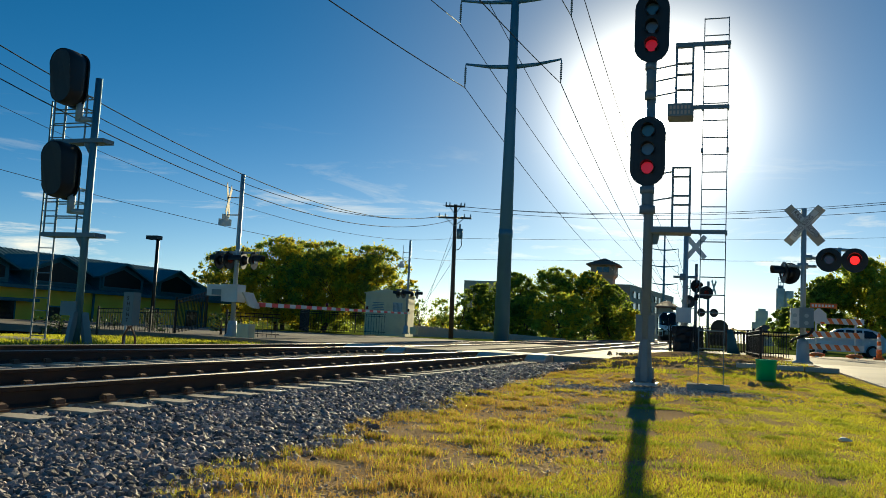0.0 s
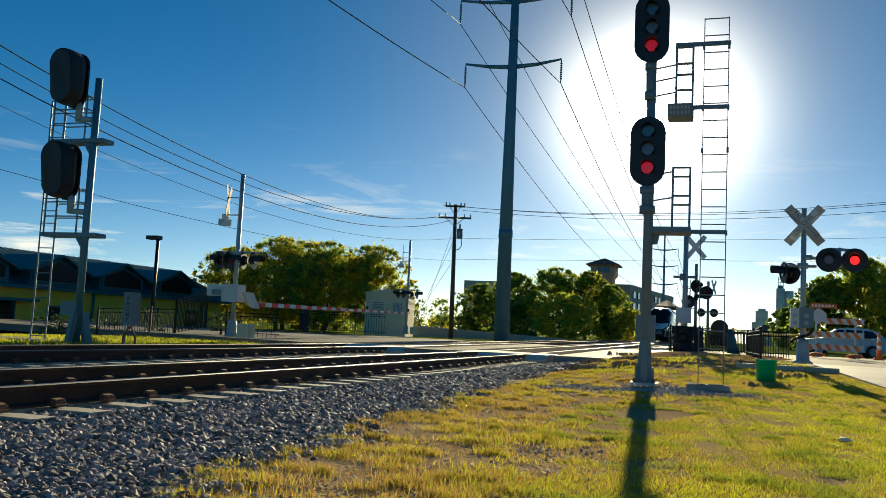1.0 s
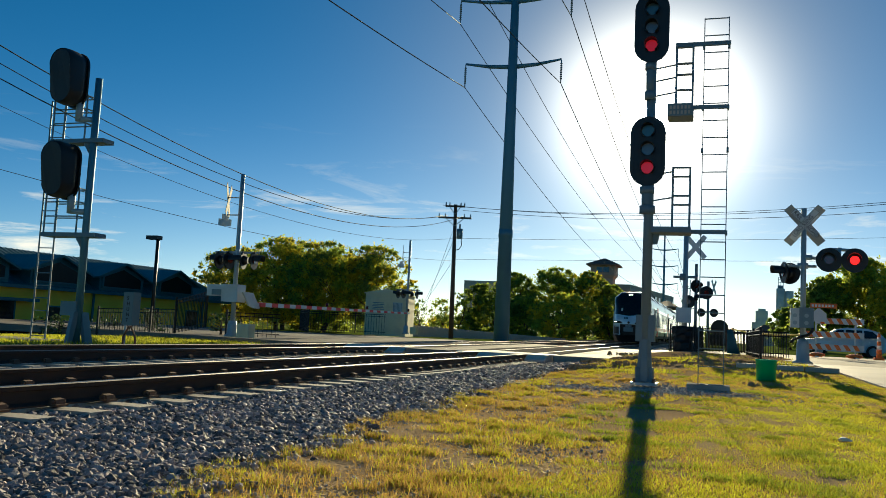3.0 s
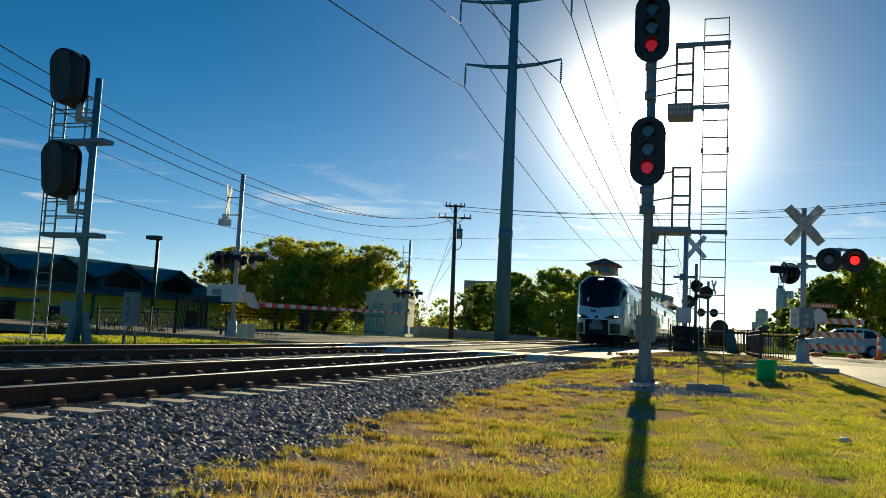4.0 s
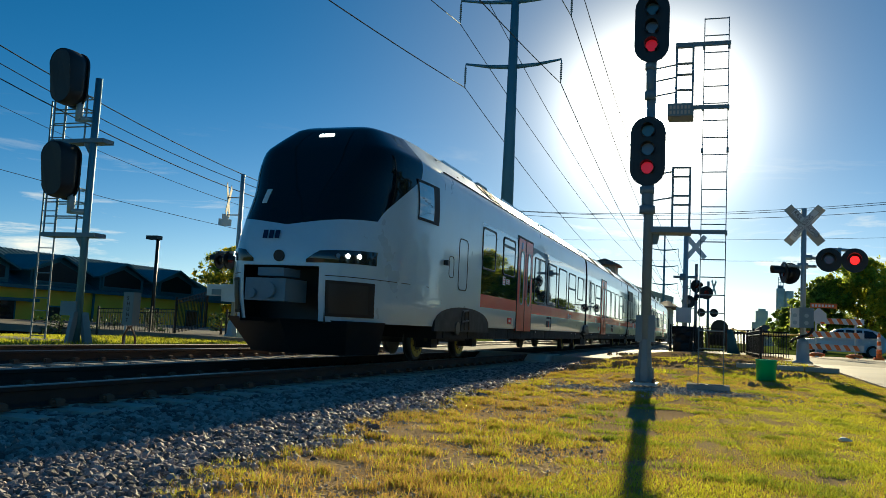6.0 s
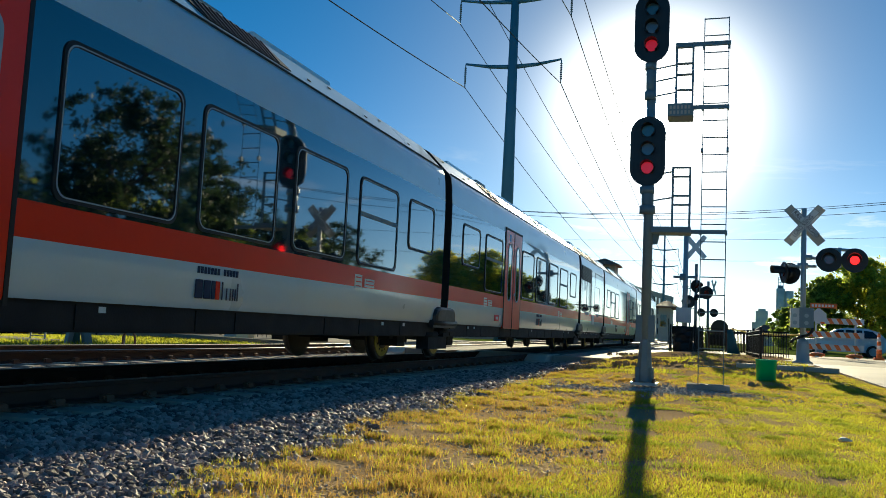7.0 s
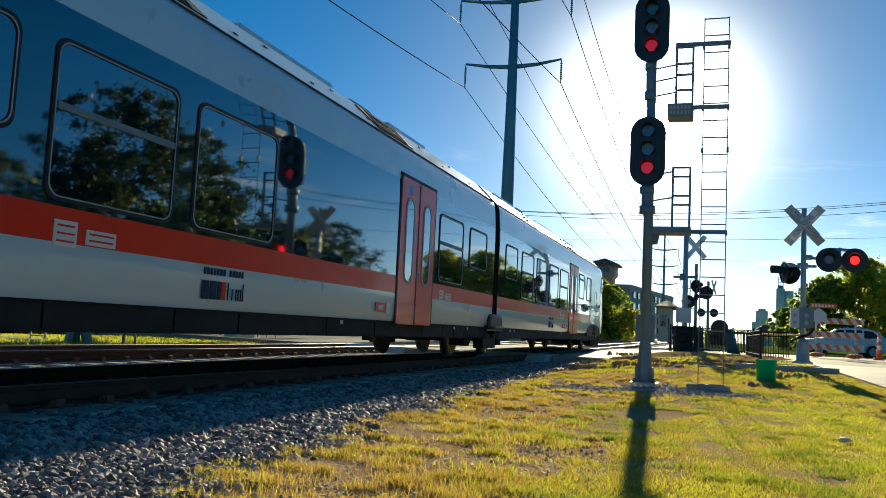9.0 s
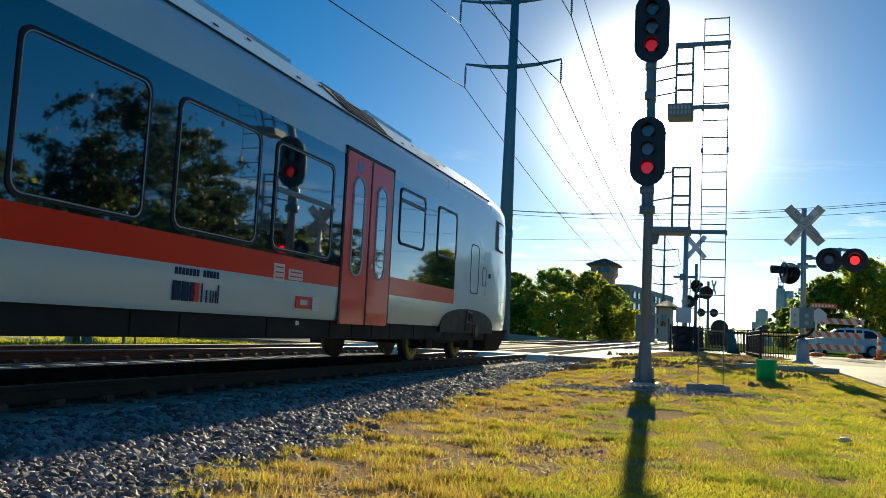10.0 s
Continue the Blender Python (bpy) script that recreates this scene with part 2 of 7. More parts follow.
M["silo"] = mat("silo_concrete", (0.86, 0.76, 0.6), 0.9, var=0.12, scale=0.1, fine=2, bump=0.1, dirt=(0.36, 0.33, 0.3), dirt_scale=0.2)
M["beige"] = mat("beige_shelter_paint", (0.8, 0.69, 0.45), 0.7, var=0.08, scale=1, fine=30, bump=0.08, dirt=(0.5, 0.42, 0.3), dirt_amount=0.35)
M["car_paint"] = mat("pale_blue_car_paint", (0.72, 0.78, 0.84), 0.25, 0.1, var=0.04, bump=0, coat=0.8)
M["tyre"] = mat("tyre", (0.018, 0.018, 0.018), 0.85, bump=0.1)
M["pale_road"] = mat("pale_worn_asphalt", (0.42, 0.36, 0.3), 0.8, var=0.2, scale=0.7, fine=60, bump=0.3, dirt=(0.28, 0.25, 0.22), dirt_scale=0.4, spec=0.1)
M["pale_gravel"] = mat("pale_gravel", (0.45, 0.41, 0.37), 0.85, var=0.4, scale=9, fine=80, bump=0.4, piece=-0.9, spec=0.1)
# grass colour darkened to stand for shadows between blades
M["shade_blade"] = mat("shade_green_blade", (0.36, 0.4, 0.035), 0.6, var=0.3, scale=0.6, fine=3, bump=0, piece=-0.7, through_light=0.45)
M["teal_grey"] = mat("teal_grey_cabinet_paint", (0.16, 0.22, 0.23), 0.55, 0.1, var=0.12, scale=3, fine=50, bump=0.06, dirt=(0.14, 0.15, 0.15), dirt_amount=0.4)
M["pale_concrete"] = mat("pale_worn_concrete_and_lit_ramp", (0.74, 0.64, 0.52), 0.62, var=0.2, scale=0.8, fine=50, bump=0.3, dirt=(0.55, 0.48, 0.39), dirt_scale=0.5, spec=0.22)
M["soil"] = mat("dug_soil", (0.26, 0.18, 0.11), 0.95, var=0.4, scale=2.5, fine=40, bump=0.9, dirt=(0.36, 0.27, 0.15), dirt_amount=0.6, dirt_scale=1.2, dist=0.04, spec=0.0)
M["paper"] = mat("crumpled_paper", (0.7, 0.68, 0.64), 0.8, bump=0.3)
M["sticker_blue"] = mat("pale_blue_sticker", (0.1, 0.25, 0.6), 0.4, bump=0)


# ---- building blocks ----
def box(bm, x0, y0, z0, x1, y1, z1, m=None, mi=0):
    co = [(x0, y0, z0), (x1, y0, z0), (x1, y1, z0), (x0, y1, z0), (x0, y0, z1), (x1, y0, z1), (x1, y1, z1), (x0, y1, z1)]
    v = [bm.verts.new(m @ Vector(c) if m else c) for c in co]
    for f in ((0, 3, 2, 1), (4, 5, 6, 7), (0, 1, 5, 4), (1, 2, 6, 5), (2, 3, 7, 6), (3, 0, 4, 7)):
        bm.faces.new([v[i] for i in f]).material_index = mi
    return v


def tube(bm, p0, p1, r0, r1=None, n=10, mi=0, caps=True):
    """A round bar from p0 to p1."""
    p0, p1 = Vector(p0), Vector(p1)
    r1 = r0 if r1 is None else r1
    q = (p1 - p0).to_track_quat("Z", "Y")
    rings = []
    for p, r in ((p0, r0), (p1, r1)):
        rings.append([bm.verts.new(p + q @ Vector((r * math.cos(2 * math.pi * i / n), r * math.sin(2 * math.pi * i / n), 0))) for i in range(n)])
    for i in range(n):
        f = bm.faces.new((rings[0][i], rings[0][(i + 1) % n], rings[1][(i + 1) % n], rings[1][i]))
        f.material_index, f.smooth = mi, n > 6
    if caps:
        bm.faces.new(rings[0][::-1]).material_index = mi
        bm.faces.new(rings[1]).material_index = mi


def rod(bm, p0, p1, w, mi=0):
    tube(bm, p0, p1, w, w, 6, mi)


def loft(bm, rings, closed=True, caps=True, mi=0, smooth=True):
    vs = [[bm.verts.new(p) for p in r] for r in rings]
    n = len(vs[0])
    for a, b in zip(vs, vs[1:]):
        for i in range(n if closed else n - 1):
            f = bm.faces.new((a[i], a[(i + 1) % n], b[(i + 1) % n], b[i]))
            f.material_index, f.smooth = mi, smooth
    if caps and closed:
        bm.faces.new(vs[0][::-1]).material_index = mi
        bm.faces.new(vs[-1]).material_index = mi
    return vs


def plate(bm, outline, thick, m=None, mi=0):
    """An outline in (x, z) made into a plate from y = 0 to y = thick."""
    rings = [[(m @ Vector((x, y, z)) if m else Vector((x, y, z))) for x, z in outline] for y in (0, thick)]
    loft(bm, rings, mi=mi, smooth=False)


def round_rect(x0, z0, x1, z1, r, n=4):
    pts = []
    for cx, cz, a in ((x1 - r, z1 - r, 0), (x0 + r, z1 - r, 90), (x0 + r, z0 + r, 180), (x1 - r, z0 + r, 270)):
        for i in range(n + 1):
            t = radians(a + 90 * i / n)
            pts.append((cx + r * math.cos(t), cz + r * math.sin(t)))
    return pts


def soften(bm, w=0.01, seg=2):
    es = [e for e in bm.edges if len(e.link_faces) == 2 and e.calc_face_angle(0) > 0.9]
    bmesh.ops.bevel(bm, geom=es, offset=w, segments=seg, affect="EDGES", clamp_overlap=True)


def mesh_of(name, bm, *mats):
    bmesh.ops.recalc_face_normals(bm, faces=bm.faces)
    me = bpy.data.meshes.new(name)
    bm.to_mesh(me)
    bm.free()
    for m in mats:
        me.materials.append(M[m] if isinstance(m, str) else m)
    return me


def part(name, bm, material, parent, label=""):
    mats = material if isinstance(material, (tuple, list)) else (material,)
    ob = new(name, mesh_of(name, bm, *mats))
    ob.parent = parent
    return tagged(ob, label) if label else ob


def thing(name, m, label, category, group="", kind=""):
    ob = new(name)
    ob.matrix_world = m
    ob.empty_display_size = 0.2
    return tagged(ob, label, category, group, kind)


def setting(name, me, label, category):
    return tagged(new(name, me), label, category, kind="structure")


def raw_mesh(name, verts, faces, *mats):
    me = bpy.data.meshes.new(name)
    me.from_pydata(verts, [], faces)
    for m in mats:
        me.materials.append(M[m])
    return me


def array_mesh(name, verts, tris, mat_name, smooth=False):
    """A mesh of triangles from numpy arrays."""
    me = bpy.data.meshes.new(name)
    me.vertices.add(len(verts))
    me.vertices.foreach_set("co", np.asarray(verts, dtype=np.float32).ravel())
    me.loops.add(len(tris) * 3)
    me.loops.foreach_set("vertex_index", np.asarray(tris, dtype=np.int32).ravel())
    me.polygons.add(len(tris))
    me.polygons.foreach_set("loop_start", np.arange(0, len(tris) * 3, 3, dtype=np.int32))
    me.polygons.foreach_set("use_smooth", np.full(len(tris), smooth))
    me.update(calc_edges=True)
    me.materials.append(M[mat_name])
    return me


# ---- ground, track bed, road ----
NEAR_C, FAR_C, GAUGE = -6.083, -10.44, 1.435   # track centres; rail heads at z = 0 up to the crossing
ROAD_0, ROAD_1 = 24.0, 43.0


def step(a, b, t):
    t = max(0.0, min(1.0, (t - a) / (b - a)))
    return t * t * (3 - 2 * t)


def track_z(y):
    return 0.0045 * max(0.0, y - 26.0) if y < 260 else 0.0045 * 234


def ground_z(x, y):
    base = -0.3 + 0.46 * step(9, 30, y) * step(-4.2, -0.5, x) + 0.26 * step(15, 30, y) * (1 - step(-4.2, -0.5, x))
    bed = -0.25 + track_z(y)
    k = step(-3.1, -4.7, x) if x > -8 else step(-13.6, -12.2, x)
    z = base * (1 - k) + bed * k
    if x < -14:
        z += (-0.14 - base) * step(-12.5, -14.5, x) * (1 - step(18, 30, y)) - 0.75 * step(-17, -32, x) * (1 - step(35, 60, y))
    if y > 60:
        z = z * (1 - step(60, 120, y)) + 0.28 * step(60, 120, y) if not -14 < x < -3.3 else z
    return z


def build_ground():
    xs = sorted(set([-1500, -700, -300, -150, -90, -60] + [-45 + 1.5 * i for i in range(14)] + [-24 + 0.5 * i for i in range(90)] + [22, 26, 32, 40, 60, 90, 150, 300, 700, 1500]))
    ys = sorted(set([-600, -200, -80, -40, -20, -10, -5] + [-3 + 0.5 * i for i in range(130)] + [62 + 4 * i for i in range(16)] + [130, 150, 180, 220, 260, 300, 400, 700, 1500, 3000]))
    rng = random.Random(3)
    vs = [(x, y, ground_z(x, y) + (rng.uniform(-0.012, 0.012) if -30 < x < 25 and -3 < y < 60 else 0)) for y in ys for x in xs]
    n = len(xs)
    fs, kinds = [], []
    for j in range(len(ys) - 1):
        for i in range(n - 1):
            fs.append((j * n + i, j * n + i + 1, (j + 1) * n + i + 1, (j + 1) * n + i))
            xm, ym = (xs[i] + xs[i + 1]) / 2, (ys[j] + ys[j + 1]) / 2
            kinds.append(1 if -13.2 < xm < -3.4 else (2 if xm < -13.2 or ym > 30 or xm > 14 else 0))
    me = raw_mesh("ground", vs, fs, "ground", "ballast", "far_grass")
    me.polygons.foreach_set("material_index", kinds)
    me.polygons.foreach_set("use_smooth", [True] * len(fs))
    setting("ground", me, "dry yellow-green turf and soil around the track bed", "ground")


build_ground()


def sheet(name, corners, lift, mat_name, label, category, cell=1.0):
    """A paved sheet with thickness that follows the ground; corners in plan, four in order."""
    a, b, c, d = [Vector(p) for p in corners]
    nu = max(2, int((b - a).length / cell))
    nv = max(2, int((d - a).length / cell))
    bm = bmesh.new()
    grid = []
    for j in range(nv + 1):
        row = []
        for i in range(nu + 1):
            u, v = i / nu, j / nv
            p = (a * (1 - u) + b * u) * (1 - v) + (d * (1 - u) + c * u) * v
            row.append(bm.verts.new((p.x, p.y, lift(p.x, p.y))))
        grid.append(row)
    for j in range(nv):
        for i in range(nu):
            bm.faces.new((grid[j][i], grid[j][i + 1], grid[j + 1][i + 1], grid[j + 1][i]))
    rim = grid[0] + [r[-1] for r in grid[1:]] + grid[-1][-2::-1] + [r[0] for r in grid[-2:0:-1]]
    low = [bm.verts.new(v.co - Vector((0, 0, 0.25))) for v in rim]
    for i in range(len(rim)):
        k = (i + 1) % len(rim)
        bm.faces.new((rim[i], rim[k], low[k], low[i]))
    return setting(name, mesh_of(name, bm, mat_name), label, category)


def road_z(x, y):
    e = min(1.0, max(0.0, (abs(x + 8.3) - 5.0) / 8.0))
    return track_z(y) * (1 - e) + max(ground_z(x, y), 0.02) * e - 0.012 + 0.03 * e


sheet("road_west", [(-60, ROAD_0), (-12.2, ROAD_0), (-12.2, ROAD_1), (-60, ROAD_1)], road_z, "asphalt", "pale worn asphalt road leading up to the tracks", "road", 1.6)
sheet("road_between_tracks", [(-8.95, ROAD_0), (-7.57, ROAD_0), (-7.57, ROAD_1), (-8.95, ROAD_1)], road_z, "asphalt", "pale asphalt strip between the two tracks", "road", 1.0)
sheet("road_east", [(-4.6, ROAD_0 + 1), (70, ROAD_0 + 1), (70, 60), (-4.6, ROAD_1)], lambda x, y: max(road_z(x, y), ground_z(x, y) + 0.015), "pale_road", "sunlit asphalt road beside the level crossing", "road", 1.6)
sheet("soil_strip", [(-2.9, 24.6), (2.35, 24.6), (2.2, 34.0), (-2.7, 34.0)], lambda x, y: max(road_z(x, y), ground_z(x, y) + 0.015) + 0.02 + 0.035 * math.sin(2.1 * x + y) * math.sin(1.3 * y), "soil", "dug brown soil strip beside the level crossing", "ground", 0.4)
sheet("driveway", [(3.15, 17.8), (30, 12.0), (30, 25.9), (2.55, 25.9)], lambda x, y: ground_z(x, y) + 0.03, "pale_concrete", "pale worn concrete apron beside the lawn", "pavement", 1.0)


def rail_profile():
    return [(-0.075, -0.18), (0.075, -0.18), (0.075, -0.165), (0.012, -0.145), (0.009, -0.05), (0.034, -0.042), (0.037, -0.008), (0.03, 0.0),
            (-0.03, 0.0), (-0.037, -0.008), (-0.034, -0.042), (-0.009, -0.05), (-0.012, -0.145), (-0.075, -0.165)]


def build_rails():
    prof = rail_profile()
    ys = [-60, -20, 26] + [26 + 12 * i for i in range(1, 20)] + [300]
    for c in (NEAR_C, FAR_C):
        for side in (-1, 1):
            bm = bmesh.new()
            rings = [[(c + side * (GAUGE / 2 + 0.035) + x, y, z + track_z(y)) for x, z in prof] for y in ys]
            loft(bm, rings, smooth=False)
            bm.normal_update()
            for f in bm.faces:
                zc = f.calc_center_median()
                f.material_index = 1 if zc.z > track_z(zc.y) - 0.012 and abs(f.normal.y) < 0.9 else 0
            setting("rail", mesh_of("rail", bm, "rail_web", "rail_head"), "rust-brown steel rail with a polished head", "rail")


build_rails()


def tie_mesh():
    bm = bmesh.new()
    h = 1.3
    top = [(-h, 0.0), (-0.95, 0.0), (-0.5, -0.02), (0.5, -0.02), (0.95, 0.0), (h, 0.0)]
    rings = [[(x, -0.14, -0.23), (x, -0.115, z), (x, 0.115, z), (x, 0.14, -0.23)] for x, z in top]
    loft(bm, rings, smooth=False)
    return mesh_of("tie", bm, "tie")


def clip_mesh():
    bm = bmesh.new()
    box(bm, -0.055, -0.07, -0.005, 0.05, 0.07, 0.012)
    loft(bm, [[(-0.04, y, 0.012), (0.045, y, 0.014), (0.05, y, 0.04), (0.02, y, 0.06), (-0.03, y, 0.05)] for y in (-0.05, 0.05)], smooth=False)
    tube(bm, (-0.01, -0.075, 0.03), (-0.01, 0.075, 0.03), 0.014, n=6)
    return mesh_of("rail_clip", bm, "clip")


def build_ties():
    tie, clip = tie_mesh(), clip_mesh()
    sleepers = thing("track_sleepers", pose(NEAR_C, 0, 0), "row of concrete sleepers under the nearer track", "sleepers", kind="structure")
    for k in range(-4, 60):
        y = 5.79 + 0.61 * k
        if y > ROAD_0:
            continue
        o = new("tie", tie)
        o.parent = sleepers
        o.location = (0, y, -0.192)
        for sx in (-1, 1):
            for g in (-0.095, 0.095):
                q = new("rail_clip", clip)
                q.parent = o
                q.matrix_local = pose(sx * (GAUGE / 2 + 0.035) + g, 0, 0.018, 0, 0, 0 if g < 0 else 180)
    far = thing("track_sleepers", pose(FAR_C, 0, 0), "row of concrete sleepers under the farther track", "sleepers", kind="structure")
    for k in range(0, 34):
        y = 3.6 + 0.61 * k
        o = new("tie", tie)
        o.parent = far
        o.location = (0, y, -0.192)
        for sx in (-1, 1):
            q = new("rail_clip", clip)
            q.parent = o
            q.matrix_local = pose(sx * (GAUGE / 2 + 0.035) + 0.095, 0, 0.018, 0, 0, 180)
    # beyond the road
    bm = bmesh.new()
    for c in (NEAR_C, FAR_C):
        for k in range(150):
            y = ROAD_1 + 0.4 + 0.61 * k
            box(bm, c - 1.3, y - 0.12, track_z(y) - 0.4, c + 1.3, y + 0.12, track_z(y) - 0.19)
    tagged(new("far_sleepers", mesh_of("far_sleepers", bm, "tie")), "distant concrete sleepers beyond the road", "sleepers", kind="stuff")


build_ties()


def build_panels():
    """Concrete crossing panels inside and outside the rails."""
    for c in (NEAR_C, FAR_C):
        root = thing("crossing_surface", pose(c, 0, 0), "concrete level crossing panels between the rails", "crossing surface", kind="structure")
        for x0, x1 in ((-1.33, -0.83), (-0.64, 0.64), (0.83, 1.42)):
            k = 0
            y = ROAD_0
            while y < ROAD_1 - 0.1:
                y1 = min(y + 2.44, ROAD_1)
                bm = bmesh.new()
                # end panels ramp down
                za, zb = track_z(y), track_z(y1)
                ya = y + (0.45 if k == 0 else 0)
                if k == 0:
                    loft(bm, [[(x0, y, za - 0.2), (x1, y, za - 0.2), (x1, y, za - 0.15), (x0, y, za - 0.15)],
                              [(x0, ya, za - 0.2), (x1, ya, za - 0.2), (x1, ya, za - 0.004), (x0, ya, za - 0.004)],
                              [(x0, y1 - 0.015, za - 0.2), (x1, y1 - 0.015, za - 0.2), (x1, y1 - 0.015, zb - 0.004), (x0, y1 - 0.015, zb - 0.004)]], smooth=False)
                else:
                    loft(bm, [[(x0, y, za - 0.2), (x1, y, za - 0.2), (x1, y, za - 0.004), (x0, y, za - 0.004)],
                              [(x0, y1 - 0.015, zb - 0.2), (x1, y1 - 0.015, zb - 0.2), (x1, y1 - 0.015, zb - 0.004), (x0, y1 - 0.015, zb - 0.004)]], smooth=False)
                # paler colour on the end panels stands in for sky light on their ramps
                part("panel", bm, "pale_concrete" if k == 0 else "panel", root)
                y = y1
                k += 1


build_panels()


# ---- the train ----
NOSE_ROWS = [(0.0, 115.2), (1.25, 93.47), (2.5, 71.74), (3.75, 50.0), (5.0, 28.27), (6.0, 10.88), (7.0, -6.45), (7.5, -15.1), (8.0, -23.86), (8.5, -32.6), (9.0, -41.38), (9.5, -50.17), (10.0, -59.4)]
LENGTH = 80.4
HALF = 1.41
SECT = [(0.66, 1.37), (0.72, 1.395), (1.09, 1.41), (1.36, 1.41), (1.5, 1.41), (1.9, 1.41), (2.6, 1.41), (2.86, 1.405), (3.2, 1.385), (3.36, 1.36), (3.43, 1.325), (3.48, 1.275), (3.87, 0.89), (3.91, 0.82), (3.94, 0.7), (3.95, 0.0)]


def half_width(z):
    for (z0, w0), (z1, w1) in zip(SECT, SECT[1:]):
        if z0 <= z <= z1:
            return w0 + (w1 - w0) * (z - z0) / (z1 - z0)
    return SECT[0][1] if z < 0.66 else 0.0


NOSE_END = 3.4
FRONT = [(0.3, 0.42), (0.62, 0.12), (1.0, 0.04), (1.6, 0.0), (1.95, 0.1), (2.5, 0.42), (3.0, 0.78), (3.4, 1.07), (3.7, 1.32), (3.85, 1.47), (3.92, 1.62), (3.95, 2.1)]


def front_y(z):
    for (z0, w0), (z1, w1) in zip(FRONT, FRONT[1:]):
        if z0 <= z <= z1:
            return w0 + (w1 - w0) * (z - z0) / (z1 - z0)
    return FRONT[0][1] if z < 0.3 else FRONT[-1][1]


def nose_point(s, z, off=0.0):
    """A point of the cab's skin: s from -1 to 1 across, z height; off pushes it out."""
    yf = front_y(z)
    p = 4.2 + 4.0 * step(2.5, 3.5, z)
    y = NOSE_END - (NOSE_END - yf) * (max(0.0, 1 - abs(s) ** p)) ** 0.5
    w = half_width(z) * (0.985 + 0.015 * step(0, 2.5, y))
    v = Vector((w * s, y, z - 0.05 * step(3.4, 3.95, z) * (1 - step(1.5, 3.2, y))))
    if off:
        a, b = nose_point(min(1, s + 0.01), z), nose_point(max(-1, s - 0.01), z)
        c, d = nose_point(s, z + 0.02), nose_point(s, z - 0.02)
        nrm = (a - b).cross(c - d)
        if nrm.length > 1e-9:
            nrm.normalize()
            if nrm.y > 0 and abs(s) < 0.9 or nrm.x * s < -0.2:
                nrm = -nrm
            v = v + nrm * off
    return v


def nose_patch(bm, outline_fn, nu, nv, off, mi=0):
    """A patch that follows the cab's skin; outline_fn(u, v) gives (s, z)."""
    g = [[bm.verts.new(nose_point(*outline_fn(i / nu, j / nv), off)) for i in range(nu + 1)] for j in range(nv + 1)]
    for j in range(nv):
        for i in range(nu):
            f = bm.faces.new((g[j][i], g[j][i + 1], g[j + 1][i + 1], g[j + 1][i]))
            f.material_index, f.smooth = mi, True


def side_bands(y0, y1, bm, stripe_from=None, stripe_to=None):
    """One car's skin between two places along the train: sides and roof, in bands of paint."""
    cuts = [y0] + [c for c in (stripe_from, stripe_to) if c] + [y1]
    prof = [(w, z) for z, w in SECT]
    ring = [(-w, z) for w, z in prof] + [(w, z) for w, z in prof[::-1][1:]]
    rows = [[bm.verts.new((x, c, z)) for x, z in ring] for c in cuts]
    for k, (ya, yb) in enumerate(zip(cuts, cuts[1:])):
        painted = (stripe_from is None or ya >= stripe_from) and (stripe_to is None or yb <= stripe_to)
        r0, r1 = rows[k], rows[k + 1]
        for i in range(len(ring) - 1):
            zm = (ring[i][1] + ring[i + 1][1]) / 2
            f = bm.faces.new((r0[i], r0[i + 1], r1[i + 1], r1[i]))
            f.smooth = zm < 3.45
            mi = 0
            if painted and 1.09 < zm < 1.36:
                mi = 2
            elif painted and 1.36 < zm < 2.86:
                mi = 1
            f.material_index = mi


def frame_bar(bm, outline, inner, x, depth, side, mi=0):
    """A rim between two outlines of equal count in (y, z), standing on the side of the car."""
    n = len(outline)
    rings = []
    for pts, dx in ((outline, 0.0), (outline, depth), (inner, depth), (inner, 0.0)):
        rings.append([bm.verts.new((side * (x + dx), p[0], p[1])) for p in pts])
    for a, b in zip(rings, rings[1:]):
        for i in range(n):
            bm.faces.new((a[i], a[(i + 1) % n], b[(i + 1) % n], b[i])).material_index = mi


def inset(pts, d):
    cx = sum(p[0] for p in pts) / len(pts)
    cy = sum(p[1] for p in pts) / len(pts)
    wx = max(p[0] for p in pts) - cx
    wy = max(p[1] for p in pts) - cy
    return [(cx + (p[0] - cx) * (wx - d) / wx, cy + (p[1] - cy) * (wy - d) / wy) for p in pts]


def car_window(parent, y0, y1, z0, z1, side, split=False):
    out = round_rect(y0, z0, y1, z1, 0.11, 5)
    bm = bmesh.new()
    plate_pts = [[(side * (HALF + dx), p[0], p[1]) for p in out] for dx in (-0.02, 0.004)]
    loft(bm, plate_pts, smooth=False)
    w = part("window", bm, "train_glass", parent)
    bm = bmesh.new()
    frame_bar(bm, inset(out, -0.035), inset(out, 0.008), HALF, 0.012, side)
    part("window_frame", bm, "rubber", w, "black rubber window seal")
    bm = bmesh.new()
    frame_bar(bm, inset(out, -0.007), inset(out, 0.003), HALF, 0.016, side)
    part("window_trim", bm, "galv", w)
    if split:
        bm = bmesh.new()
        zz = z0 + (z1 - z0) * split
        box(bm, *sorted((side * HALF, side * (HALF + 0.016)))[:1], y0 + 0.02, zz - 0.028, max(side * HALF, side * (HALF + 0.02)), y1 - 0.02, zz + 0.028)
        part("transom", bm, "dark_steel", w)


